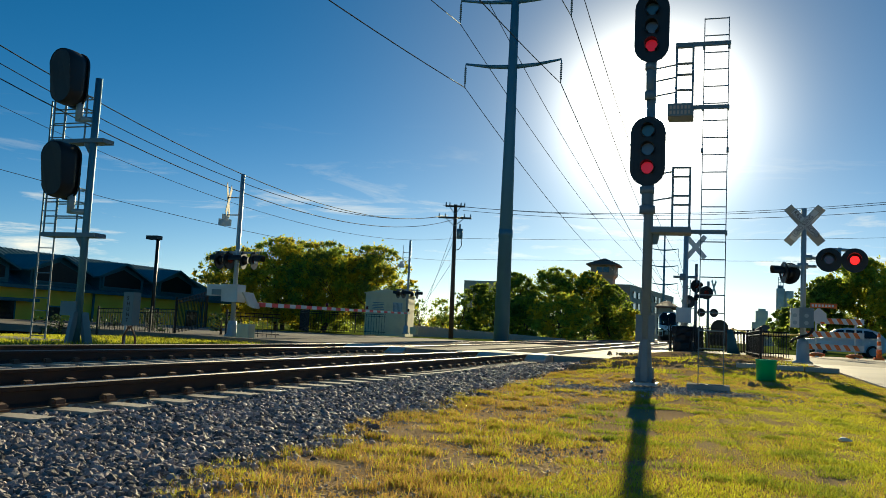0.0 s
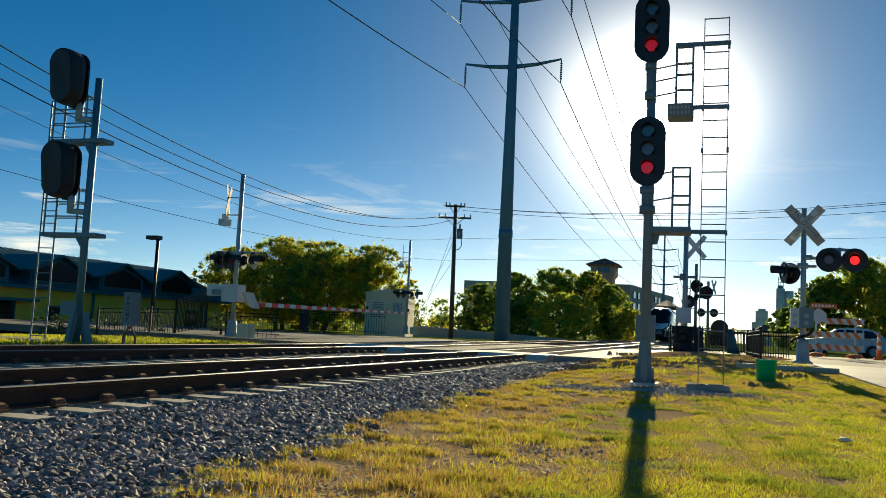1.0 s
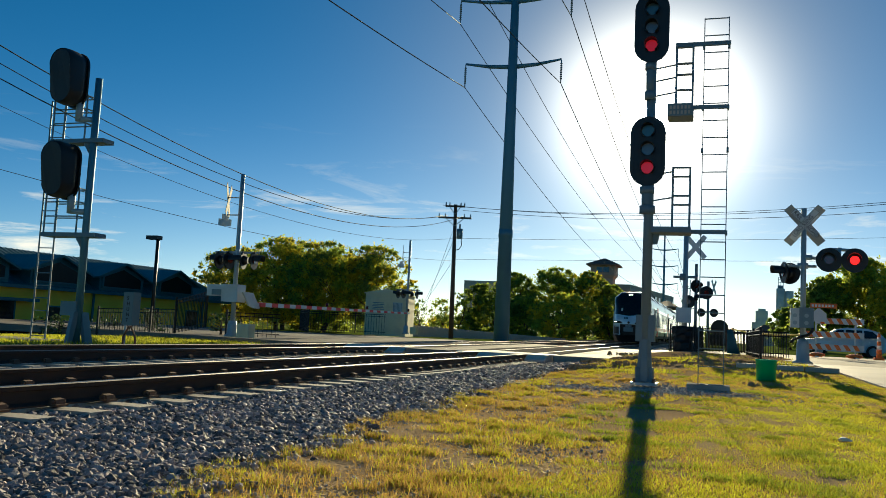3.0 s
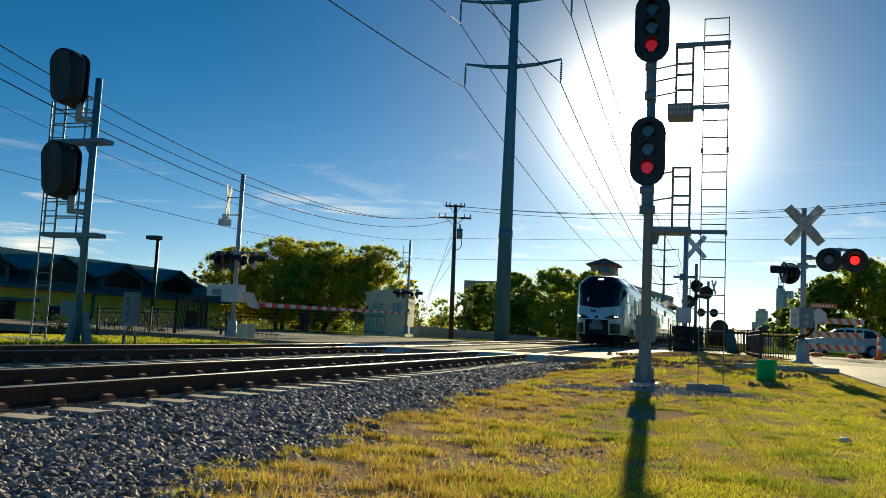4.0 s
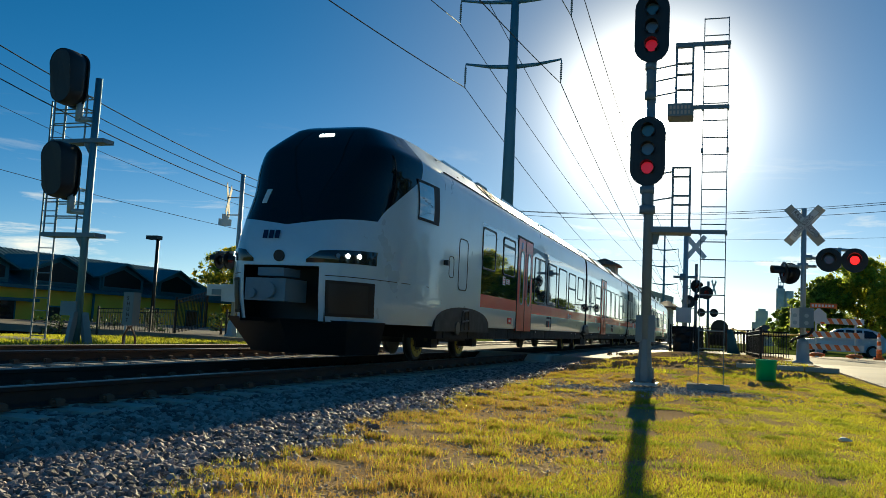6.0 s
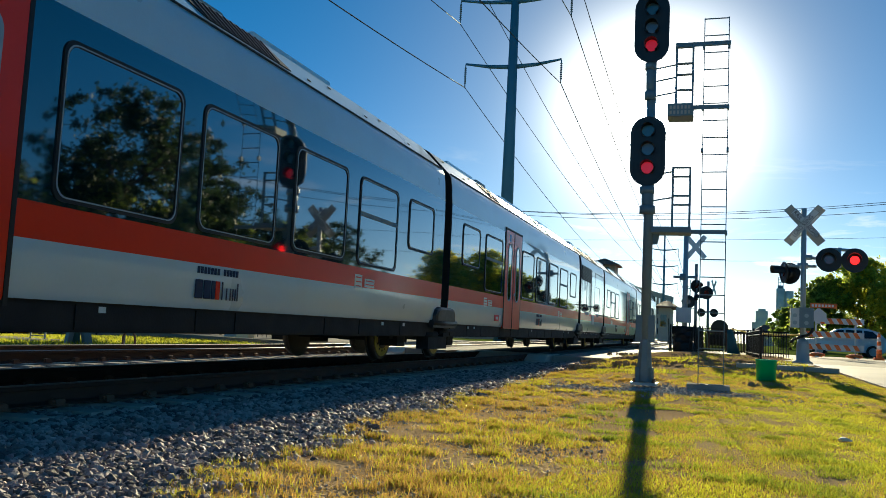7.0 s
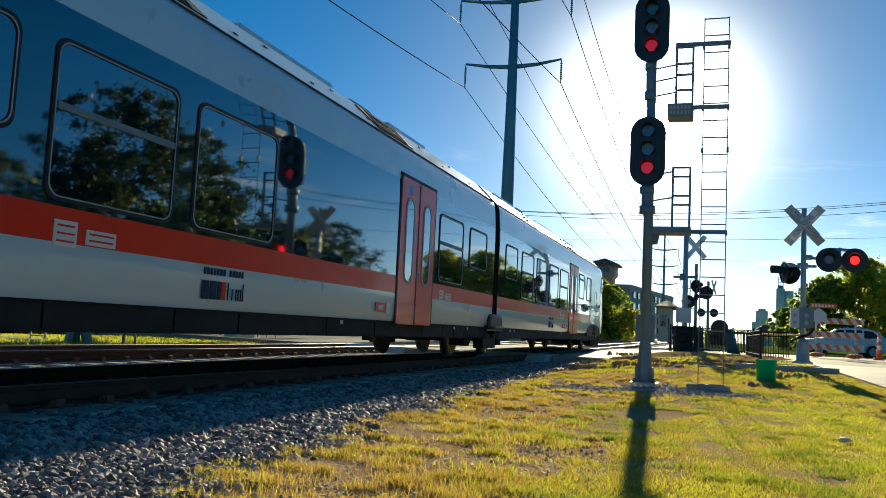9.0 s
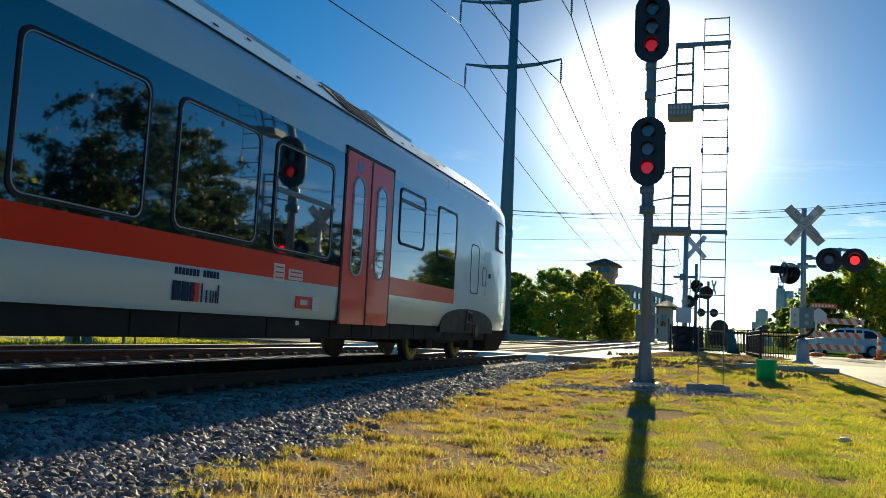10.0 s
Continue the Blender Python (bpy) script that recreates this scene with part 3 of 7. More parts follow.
def car_door(parent, y0, y1, side):
    mid = (y0 + y1) / 2
    d = None
    for a, b in ((y0, mid - 0.008), (mid + 0.008, y1)):
        bm = bmesh.new()
        out = round_rect(a, 0.62, b, 2.93, 0.05, 3)
        loft(bm, [[(side * (HALF + dx), p[0], p[1]) for p in out] for dx in (-0.03, 0.014)], smooth=False)
        d = part("door", bm, "train_red", parent, "orange-red sliding door leaf")
        bm = bmesh.new()
        win = round_rect(a + 0.24, 1.3, b - 0.24, 2.6, 0.16, 6)
        loft(bm, [[(side * (HALF + dx), p[0], p[1]) for p in win] for dx in (0.0, 0.018)], smooth=False)
        part("door_window", bm, "train_glass", d)
        bm = bmesh.new()
        frame_bar(bm, inset(win, -0.03), win, HALF + 0.012, 0.014, side)
        part("door_window_rim", bm, "galv", d)
    bm = bmesh.new()
    box(bm, min(side * HALF, side * (HALF + 0.012)), y0 - 0.05, 0.6, max(side * HALF, side * (HALF + 0.012)), y0 - 0.008, 2.97)
    box(bm, min(side * HALF, side * (HALF + 0.012)), y1 + 0.008, 0.6, max(side * HALF, side * (HALF + 0.012)), y1 + 0.05, 2.97)
    box(bm, min(side * (HALF - 0.02), side * (HALF + 0.012)), y0 - 0.05, 2.94, max(side * (HALF - 0.02), side * (HALF + 0.012)), y1 + 0.05, 2.98)
    box(bm, min(side * HALF, side * (HALF + 0.02)), mid - 0.02, 0.63, max(side * HALF, side * (HALF + 0.02)), mid + 0.02, 2.92)
    part("door_seal", bm, "rubber", parent)
    bm = bmesh.new()
    box(bm, min(side * HALF, side * (HALF + 0.017)), mid - 0.5, 2.68, max(side * HALF, side * (HALF + 0.017)), mid - 0.36, 2.84)
    part("door_sign", bm, "sticker_blue", d)
    bm = bmesh.new()
    tube(bm, (side * (HALF + 0.01), mid + 0.12, 1.45), (side * (HALF + 0.03), mid + 0.12, 1.45), 0.035, n=12)
    part("door_button", bm, "galv", d)


def bogie(parent, y, yellow=True, base=2.4):
    bm = bmesh.new()
    for sx in (-1, 1):
        box(bm, sx * 1.0 - 0.09, y - base / 2 - 0.35, 0.36, sx * 1.0 + 0.09, y + base / 2 + 0.35, 0.56)
        for k in (-1, 1):
            box(bm, sx * 1.0 - 0.14, y + k * base / 2 - 0.17, 0.25, sx * 1.0 + 0.16, y + k * base / 2 + 0.17, 0.55)
            tube(bm, (sx * 1.02, y + k * (base / 2 - 0.42), 0.3), (sx * 1.02, y + k * (base / 2 - 0.42), 0.64), 0.09, n=8)
    box(bm, -1.0, y - 0.3, 0.35, 1.0, y + 0.3, 0.6)
    soften(bm, 0.02, 1)
    b = part("bogie", bm, "under", parent, "grimy black wheel truck")
    for k in (-1, 1):
        bm = bmesh.new()
        tube(bm, (-0.8, 0, 0), (0.8, 0, 0), 0.08, n=10)
        for sx in (-1, 1):
            tube(bm, (sx * 0.69, 0, 0), (sx * 0.715, 0, 0), 0.41, n=32)
            tube(bm, (sx * 0.715, 0, 0), (sx * 0.82, 0, 0), 0.385, 0.378, n=32)
            tube(bm, (sx * 0.82, 0, 0), (sx * 0.832, 0, 0), 0.33, n=32, mi=2)
            tube(bm, (sx * 0.83, 0, 0), (sx * 0.845, 0, 0), 0.2, n=24)
            tube(bm, (sx * 0.8, 0, 0), (sx * 0.9, 0, 0), 0.11, n=14)
            for h in range(12):
                a = 2 * math.pi * h / 12
                box(bm, sx * 0.828, -0.012, 0.22, sx * 0.842, 0.012, 0.25, Matrix.Rotation(a, 4, "X"), 1)
        w = part("wheelset", bm, ("wheel", "rubber", "wheel_yellow"), b, "steel wheelset with a dusty yellow disc")
        w.location = (0, y + k * base / 2, 0.395)


def lettering(parent, text, y, z, height, side, mat_name, bold=0.0):
    cu = bpy.data.curves.new("lettering", "FONT")
    cu.body, cu.size, cu.extrude, cu.offset = text, height, 0.002, bold
    tmp = bpy.data.objects.new("tmp", cu)
    scene.collection.objects.link(tmp)
    dg = bpy.context.evaluated_depsgraph_get()
    me = bpy.data.meshes.new_from_object(tmp.evaluated_get(dg))
    bpy.data.objects.remove(tmp)
    me.materials.clear()
    me.materials.append(M[mat_name])
    ob = new("lettering", me)
    ob.parent = parent
    return ob


CAR1_WINDOWS = [(6.02, 7.1, 1.92, 2.75, 0), (7.84, 8.98, 1.92, 2.75, 0.8), (11.4, 12.84, 1.43, 2.6, 0), (13.22, 14.62, 1.43, 2.6, 0), (15.08, 16.48, 1.43, 2.6, 0), (16.95, 18.35, 1.43, 2.59, 0.58), (18.9, 20.08, 1.84, 2.59, 0)]
TAIL_WINDOWS = [w if w[0] != 11.4 else (11.4, 12.84, 1.43, 2.6, 0.56) for w in CAR1_WINDOWS]
CAR2_WINDOWS = [(21.9, 23.1, 1.84, 2.59, 0), (23.6, 25.05, 1.43, 2.59, 0.58), (27.15, 28.55, 1.43, 2.59, 0), (28.95, 30.34, 1.43, 2.59, 0), (30.75, 32.16, 1.43, 2.59, 0), (32.62, 34.0, 1.43, 2.59, 0.58), (34.56, 35.74, 1.84, 2.59, 0)]
CAR3_WINDOWS = [(44.65, 45.85, 1.84, 2.59, 0), (46.25, 47.7, 1.43, 2.59, 0.58), (48.05, 49.52, 1.43, 2.59, 0), (55.38, 56.8, 1.43, 2.59, 0.58), (57.3, 58.55, 1.84, 2.59, 0)]


def roof_gear(parent, y0, y1, flip):
    """Grilles let into the sloping roof edge, low equipment boxes on top, bolts and a seam along the gutter."""
    L = y1 - y0
    slope = Matrix(((0.697, 0, 0.717, 0), (0, 1, 0, 0), (-0.717, 0, 0.697, 0), (0, 0, 0, 1)))
    spots = ((0.06, 0.24), (0.31, 0.46), (0.56, 0.82)) if flip == 2 else ((0.2, 0.29), (0.56, 0.68))
    for sx in (-1, 1):
        flat = Matrix.Diagonal((sx, 1, 1, 1)) @ Matrix.Translation((1.085, 0, 3.676)) @ slope
        for a, b in spots:
            ya, yb = y0 + a * L, y0 + b * L
            bm = bmesh.new()
            low = [(0.2, ya + 0.3), (0.2, yb - 0.05), (-0.2, yb - 0.3), (-0.2, ya)]
            loft(bm, [[flat @ Vector((x, y, z)) for x, y in low] for z in (-0.02, 0.012)], smooth=False)
            g = part("roof_grille", bm, "rubber", parent, "black grille in the sloping roof edge")
            bm = bmesh.new()
            n = max(3, int((yb - ya) / 0.16))
            for k in range(n):
                yy = ya + 0.3 + (yb - ya - 0.65) * k / (n - 1)
                box(bm, -0.19, yy, 0.012, 0.19, yy + 0.03, 0.022, flat)
            part("louvre", bm, "black_paint", g)
        n = int(L / 0.95)
        for k in range(n):
            yk = y0 + 0.5 + k * (L - 1.0) / n
            bm = bmesh.new()
            box(bm, -0.012, yk, 0.0, 0.016, yk + 0.07, 0.012, flat @ Matrix.Translation((0.1 if k % 2 else -0.14, 0, 0)))
            part("roof_bolt", bm, "rubber", parent)
        bm = bmesh.new()
        box(bm, min(sx * 1.318, sx * 1.34), y0 + 0.02, 3.43, max(sx * 1.318, sx * 1.34), y1 - 0.02, 3.448)
        part("rain_gutter", bm, "rubber", parent)
        # a slim raised coaming along the roof edge, in lengths
        for a, b in ((0.08, 0.2), (0.36, 0.52), (0.66, 0.78)):
            bm = bmesh.new()
            box(bm, min(sx * 0.78, sx * 0.86), y0 + a * L, 3.88, max(sx * 0.78, sx * 0.86), y0 + b * L, 3.945)
            soften(bm, 0.015, 1)
            part("roof_coaming", bm, "train_silver", parent)
    for f, h in ((0.3, 0.16), (0.62, 0.12)):
        bm = bmesh.new()
        yc = y0 + f * L
        loft(bm, [[(-0.62, yc - e, z), (0.62, yc - e, z), (0.62, yc + e, z), (-0.62, yc + e, z)] for e, z in ((0.5, 3.94), (0.42, 3.94 + h), (0.4, 3.95 + h))], smooth=False)
        part("roof_unit", bm, "dark_steel", parent, "low grey roof equipment box")


def joint(train, y, half=0.215):
    """A folding gangway between two cars, with a rounded black bellows foot on a sole plate."""
    bm = bmesh.new()
    rings = []
    for k in range(9):
        yy = y - half - 0.02 + (2 * half + 0.04) * k / 8
        d = 0.17 if k % 2 else 0.12
        rings.append([(x * (1 - d / HALF), yy, z if z < 3 else z - d * 0.6) for x, z in [(-w, z) for z, w in SECT] + [(w, z) for z, w in SECT[::-1][1:]]])
    loft(bm, rings, smooth=False)
    g = part("gangway", bm, "rubber", train, "black folded gangway between two cars")
    for sx in (-1, 1):
        bm = bmesh.new()
        shape = [(-0.6, 0.7), (-0.6, 0.8), (-0.53, 0.9), (-0.4, 0.95), (0.4, 0.95), (0.53, 0.92), (0.6, 0.84), (0.6, 0.7)]
        loft(bm, [[(sx * x, y + a * e, 0.7 + (b - 0.7) * e) for a, b in shape] for x, e in ((1.0, 1.0), (1.4, 1.0), (1.45, 0.94), (1.47, 0.82))], smooth=False)
        soften(bm, 0.02, 2)
        part("gangway_damper", bm, "black_paint", g, "black rounded damper beside the gangway")
        bm = bmesh.new()
        tube(bm, (sx * 1.42, y - 0.72, 0.665), (sx * 1.42, y + 0.68, 0.665), 0.05, n=10)
        box(bm, min(sx * 0.95, sx * 1.44), y - 0.68, 0.58, max(sx * 0.95, sx * 1.44), y + 0.64, 0.65)
        part("gangway_step", bm, "black_paint", g)
        bm = bmesh.new()
        tube(bm, (sx * 1.3, y + 0.05, 0.5), (sx * 1.34, y + 0.75, 0.54), 0.035, n=8)
        tube(bm, (sx * 1.3, y - 0.75, 0.46), (sx * 1.3, y - 0.1, 0.46), 0.06, n=8)
        box(bm, min(sx * 1.1, sx * 1.32), y - 0.55, 0.2, max(sx * 1.1, sx * 1.32), y + 0.5, 0.42)
        soften(bm, 0.02, 1)
        part("yaw_damper", bm, "under", g)


def skirt_and_under(train, y0, y1):
    """The black skirt of the low floor, with open air below it between the wheel trucks."""
    bm = bmesh.new()
    box(bm, -1.33, y0 + 0.05, 0.42, 1.33, y1 - 0.05, 0.665)
    soften(bm, 0.02, 1)
    u = part("underframe", bm, "under", train, "black skirt and underframe of the low floor")
    L = y1 - y0
    rng = random.Random(int(y0 * 10))
    for sx in (-1, 1):
        yy = y0 + 0.4
        while yy < y1 - 0.6:
            w = min(rng.choice((0.7, 1.1, 1.6, 2.1)), y1 - 0.1 - yy)
            bm = bmesh.new()
            box(bm, min(sx * 1.33, sx * 1.345), yy, 0.44, max(sx * 1.33, sx * 1.345), yy + w - 0.03, 0.64)
            part("skirt_panel", bm, "under", u)
            yy += w
    for a in (y0 + 1.55, y0 + 2.0, y1 - 1.7, y1 - 2.6, y0 + 0.5 * L):
        for sx in (-1, 1):
            bm = bmesh.new()
            box(bm, min(sx * 1.345, sx * 1.352), a, 0.58, max(sx * 1.345, sx * 1.352), a + 0.08, 0.63)
            part("marker_plate", bm, "sign_white", u)


def decals(train, y, lift=0.0):
    """Two white notice plates with rows of red print."""
    for ya, yb, za, zb, rows in ((y, y + 0.24, 1.06, 1.26, 3), (y + 0.34, y + 0.68, 1.1, 1.22, 2)):
        bm = bmesh.new()
        box(bm, HALF, ya, za + lift, HALF + 0.006, yb, zb + lift)
        for k in range(rows):
            zz = za + lift + (zb - za) * (k + 0.6) / (rows + 0.4)
            box(bm, HALF + 0.006, ya + 0.03, zz, HALF + 0.009, yb - 0.03, zz + 0.015, mi=1)
        part("notice_plate", bm, ("sign_white", "train_red"), train)


def emergency_box(train, y):
    bm = bmesh.new()
    box(bm, HALF, y, 0.78, HALF + 0.008, y + 0.38, 0.92)
    box(bm, HALF + 0.008, y + 0.1, 0.82, HALF + 0.012, y + 0.28, 0.88, mi=1)
    box(bm, HALF, y + 0.42, 0.76, HALF + 0.006, y + 0.58, 0.93, mi=1)
    part("emergency_plate", bm, ("red_paint", "sign_white"), train)


def livery_mark(train, y):
    """The operator's mark on the lower side: a thin row over a block of dark and red shapes."""
    bars = [(0.02 + 0.056 * k, 0.038, 1.0, 1.065) for k in range(13) if k != 7]
    bars += [(0.0, 0.12, 0.76, 0.94), (0.14, 0.11, 0.76, 0.94), (0.27, 0.06, 0.76, 0.94)]
    bars += [(a, 0.018, 0.76, 0.94 if a in (0.45, 0.73) else 0.88) for a in (0.45, 0.53, 0.6, 0.645, 0.69, 0.73)]
    for a, w, z0, z1 in bars:
        bm = bmesh.new()
        box(bm, HALF, y + a, z0, HALF + 0.005, y + a + w, z1)
        part("mark_bar", bm, "navy_mark", train)
    bm = bmesh.new()
    box(bm, HALF, y + 0.34, 0.76, HALF + 0.005, y + 0.41, 0.94)
    part("mark_bar", bm, "train_red", train, "red piece of the operator's mark")


def build_cab(train, flip):
    """A cab end. flip turns it about the train's middle for the rear."""
    turn = Matrix.Translation((0, LENGTH, 0)) @ Matrix.Rotation(math.pi, 4, "Z") if flip else Matrix.Identity(4)

    def put(name, bm, mats, parent, label=""):
        bmesh.ops.transform(bm, matrix=turn, verts=bm.verts)
        return part(name, bm, mats, parent, label)

    bm = bmesh.new()
    ss = sorted(set([-1 + i / 24 for i in range(49)] + [-0.9, 0.9, -0.985, 0.985, -0.96, 0.96, 0.995, -0.995]))
    zs = [0.64, 0.8, 1.0, 1.15, 1.3, 1.43, 1.55, 1.75, 2.05, 2.2, 2.4, 2.6, 2.8, 2.95, 3.1, 3.25, 3.36, 3.43, 3.48, 3.58, 3.68, 3.78, 3.84, 3.87, 3.9, 3.92, 3.935, 3.945, 3.95]
    g = []
    for z in zs:
        row = []
        for s in ss:
            zz = z + 0.15 * min(1, abs(s) / 0.75) * max(0, 1 - abs(z - 2.05) / 0.4)
            edge = 0.8 + 0.17 * step(2.1, 3.2, zz)
            a = abs(s)
            a = a / 0.75 * edge if a <= 0.75 else edge + (a - 0.75) / 0.25 * (1 - edge)
            row.append(bm.verts.new(nose_point(math.copysign(a, s), min(zz, 3.95))))
        g.append(row)
    for j in range(len(zs) - 1):
        for i in range(len(ss) - 1):
            if abs(ss[i] + ss[i + 1]) / 2 < 0.4 and zs[j + 1] <= 1.44:
                continue
            try:
                f = bm.faces.new((g[j][i], g[j][i + 1], g[j + 1][i + 1], g[j + 1][i]))
            except ValueError:
                continue
            f.smooth = True
            sm = abs(ss[i] + ss[i + 1]) / 2
            zm = (zs[j] + zs[j + 1]) / 2
            f.material_index = 1 if 2.05 < zm < 3.9 and sm < 0.75 else 0
    bmesh.ops.remove_doubles(bm, verts=bm.verts, dist=0.0005)
    c = put("cab", bm, ("train_silver", "windscreen"), train, "rounded silver cab nose with a black wraparound windscreen")
    for sx in (-1, 1):
        bm = bmesh.new()
        nose_patch(bm, lambda u, v: (sx * (0.31 + 0.52 * u), 1.48 + 0.03 * u + v * (0.05 + 0.11 * min(1, u * 4) + 0.05 * u)), 12, 4, 0.01)
        h = put("headlight", bm, "glass_dark", c, "slanted dark headlight cluster")
        for k in range(3):
            bm = bmesh.new()
            p = nose_point(sx * (0.6 + 0.07 * k), 1.6 + 0.008 * k, 0.012)
            q = nose_point(sx * (0.6 + 0.07 * k), 1.6 + 0.008 * k, 0.03)
            tube(bm, p, q, 0.034, n=12)
            put("lamp", bm, "headlamp" if (k and not flip) else "lens_grey", h)
        bm = bmesh.new()
        nose_patch(bm, lambda u, v: (sx * (0.53 + 0.27 * u), 0.76 + 0.44 * v), 6, 6, 0.01)
        pnl = put("buffer_cover", bm, "grille", c, "dark buffer cover beside the coupler")
        bm = bmesh.new()
        for a0, a1, b0, b1 in ((0.505, 0.535, 0.72, 1.24), (0.795, 0.825, 0.72, 1.24), (0.53, 0.8, 0.72, 0.765), (0.53, 0.8, 1.195, 1.24)):
            nose_patch(bm, lambda u, v: (sx * (a0 + (a1 - a0) * u), b0 + (b1 - b0) * v), 4, 4, 0.014)
        put("cover_rim", bm, "rubber", pnl)
        bm = bmesh.new()
        nose_patch(bm, lambda u, v: (sx * (0.5 + 0.49 * u), 1.3 + 0.012 * v), 10, 1, 0.003)
        put("body_seam", bm, "rubber", c)
        for grow, mat_name, label in ((0.0, "rubber", ""), (0.05, "train_glass", "small cab side window")):
            bm = bmesh.new()
            grid = [[bm.verts.new(nose_point(sx * (0.944 + (0.02 + grow * 0.1) * 0.5 + (0.043 - grow * 0.2) * u / 5), 2.4 + grow + (0.68 - 2 * grow) * v / 5) + Vector((sx * (0.01 + grow * 0.08), -0.005, 0))) for u in range(6)] for v in range(6)]
            for a, b in zip(grid, grid[1:]):
                for q in range(5):
                    bm.faces.new((a[q], a[q + 1], b[q + 1], b[q]))
            cw = put("cab_window", bm, mat_name, c if not grow else cw, label)
        bm = bmesh.new()
        box(bm, sx * 1.41 - 0.02, 3.42, 1.75, sx * 1.41 + 0.08, 3.55, 1.84)
        put("mirror_camera", bm, "black_paint", c)
    bm = bmesh.new()
    loft(bm, [[(-0.69, yy, 0.6), (0.69, yy, 0.6), (0.69, yy, 1.45), (-0.69, yy, 1.45)] for yy in (0.16, 0.75)], caps=False, smooth=False)
    box(bm, -0.7, 0.74, 0.6, 0.7, 0.8, 1.46)
    rec = put("coupler_recess", bm, "black_paint", c, "black recess behind the coupler")
    bm = bmesh.new()
    box(bm, -0.32, -0.35, 0.9, 0.32, 0.3, 1.22)
    tube(bm, (0.06, -0.42, 1.05), (0.06, -0.3, 1.05), 0.12, n=18)
    tube(bm, (-0.2, -0.4, 1.0), (-0.2, -0.28, 1.0), 0.07, n=12)
    box(bm, -0.22, -0.2, 1.26, 0.2, 0.3, 1.38)
    soften(bm, 0.02, 1)
    put("coupler", bm, "dark_steel", c, "grey automatic coupler")
    bm = bmesh.new()
    loft(bm, [[(-1.1, 1.3, 0.16), (-0.8, 0.75, 0.14), (0, 0.55, 0.14), (0.8, 0.75, 0.14), (1.1, 1.3, 0.16), (0.9, 1.7, 0.14), (-0.9, 1.7, 0.14)],
              [(-1.28, 1.1, 0.66), (-1.0, 0.3, 0.66), (0, 0.12, 0.66), (1.0, 0.3, 0.66), (1.28, 1.1, 0.66), (0.9, 1.7, 0.66), (-0.9, 1.7, 0.66)]], smooth=False)
    put("pilot", bm, "black_paint", c, "black pilot plate over the rails")
    bm = bmesh.new()
    tube(bm, nose_point(0, 1.57, 0.0), nose_point(0, 1.57, 0.03), 0.085, n=20)
    put("badge", bm, "black_paint", c)
    bm = bmesh.new()
    nose_patch(bm, lambda u, v: (-0.12 + 0.24 * u, 3.66 + 0.06 * v), 4, 2, 0.008)
    put("top_light", bm, "headlamp" if not flip else "lens_grey", c)
    bm = bmesh.new()
    nose_patch(bm, lambda u, v: (-0.42 + 0.07 * u, 2.4 + 0.24 * v), 2, 4, 0.008)
    put("windscreen_sticker", bm, "sign_white", c)
    # body seams of the cab side
    for sx in (-1, 1):
        bm = bmesh.new()
        out = round_rect(4.35, 1.35, 4.95, 2.35, 0.12, 5)
        frame_bar(bm, out, inset(out, 0.02), HALF, 0.006, sx)
        out = round_rect(3.75, 1.55, 4.05, 1.95, 0.08, 4)
        frame_bar(bm, out, inset(out, 0.015), HALF, 0.005, sx)
        put("hatch_seam", bm, "rubber", c)
    # side body of the cab; a flat black plate gives the wheel arch's shade
    n = 14
    for sx in (-1, 1):
        bm = bmesh.new()
        arch = [(5.5 - 1.85 * math.cos(math.pi * k / n), 0.56 + 0.47 * math.sin(math.pi * k / n) ** 0.6) for k in range(n + 1)]
        loft(bm, [[(sx * (HALF - 0.05 + 0.056 * k), p[0] - 0.6, p[1]) for p in arch] for k in (0, 1)], smooth=False)
        put("wheel_arch", bm, "rubber", c, "flat black plate for the shaded wheel well in the cab side")
    for sx in (-1, 1):
        bm = bmesh.new()
        x0 = sx * (HALF + 0.01)
        for a, b in (((4.6, 0.55), (4.75, 0.95)), ((4.75, 0.95), (5.1, 0.98)), ((5.1, 0.98), (5.2, 0.6)), ((4.65, 0.75), (5.15, 0.78)), ((4.9, 0.95), (4.9, 0.6))):
            rod(bm, (x0, a[0], a[1]), (x0, b[0], b[1]), 0.022)
        tube(bm, (sx * (HALF - 0.04), 4.4, 0.62), (sx * (HALF + 0.03), 4.4, 0.62), 0.13, n=14)
        put("suspension_strut", bm, "wheel", c)
    return c


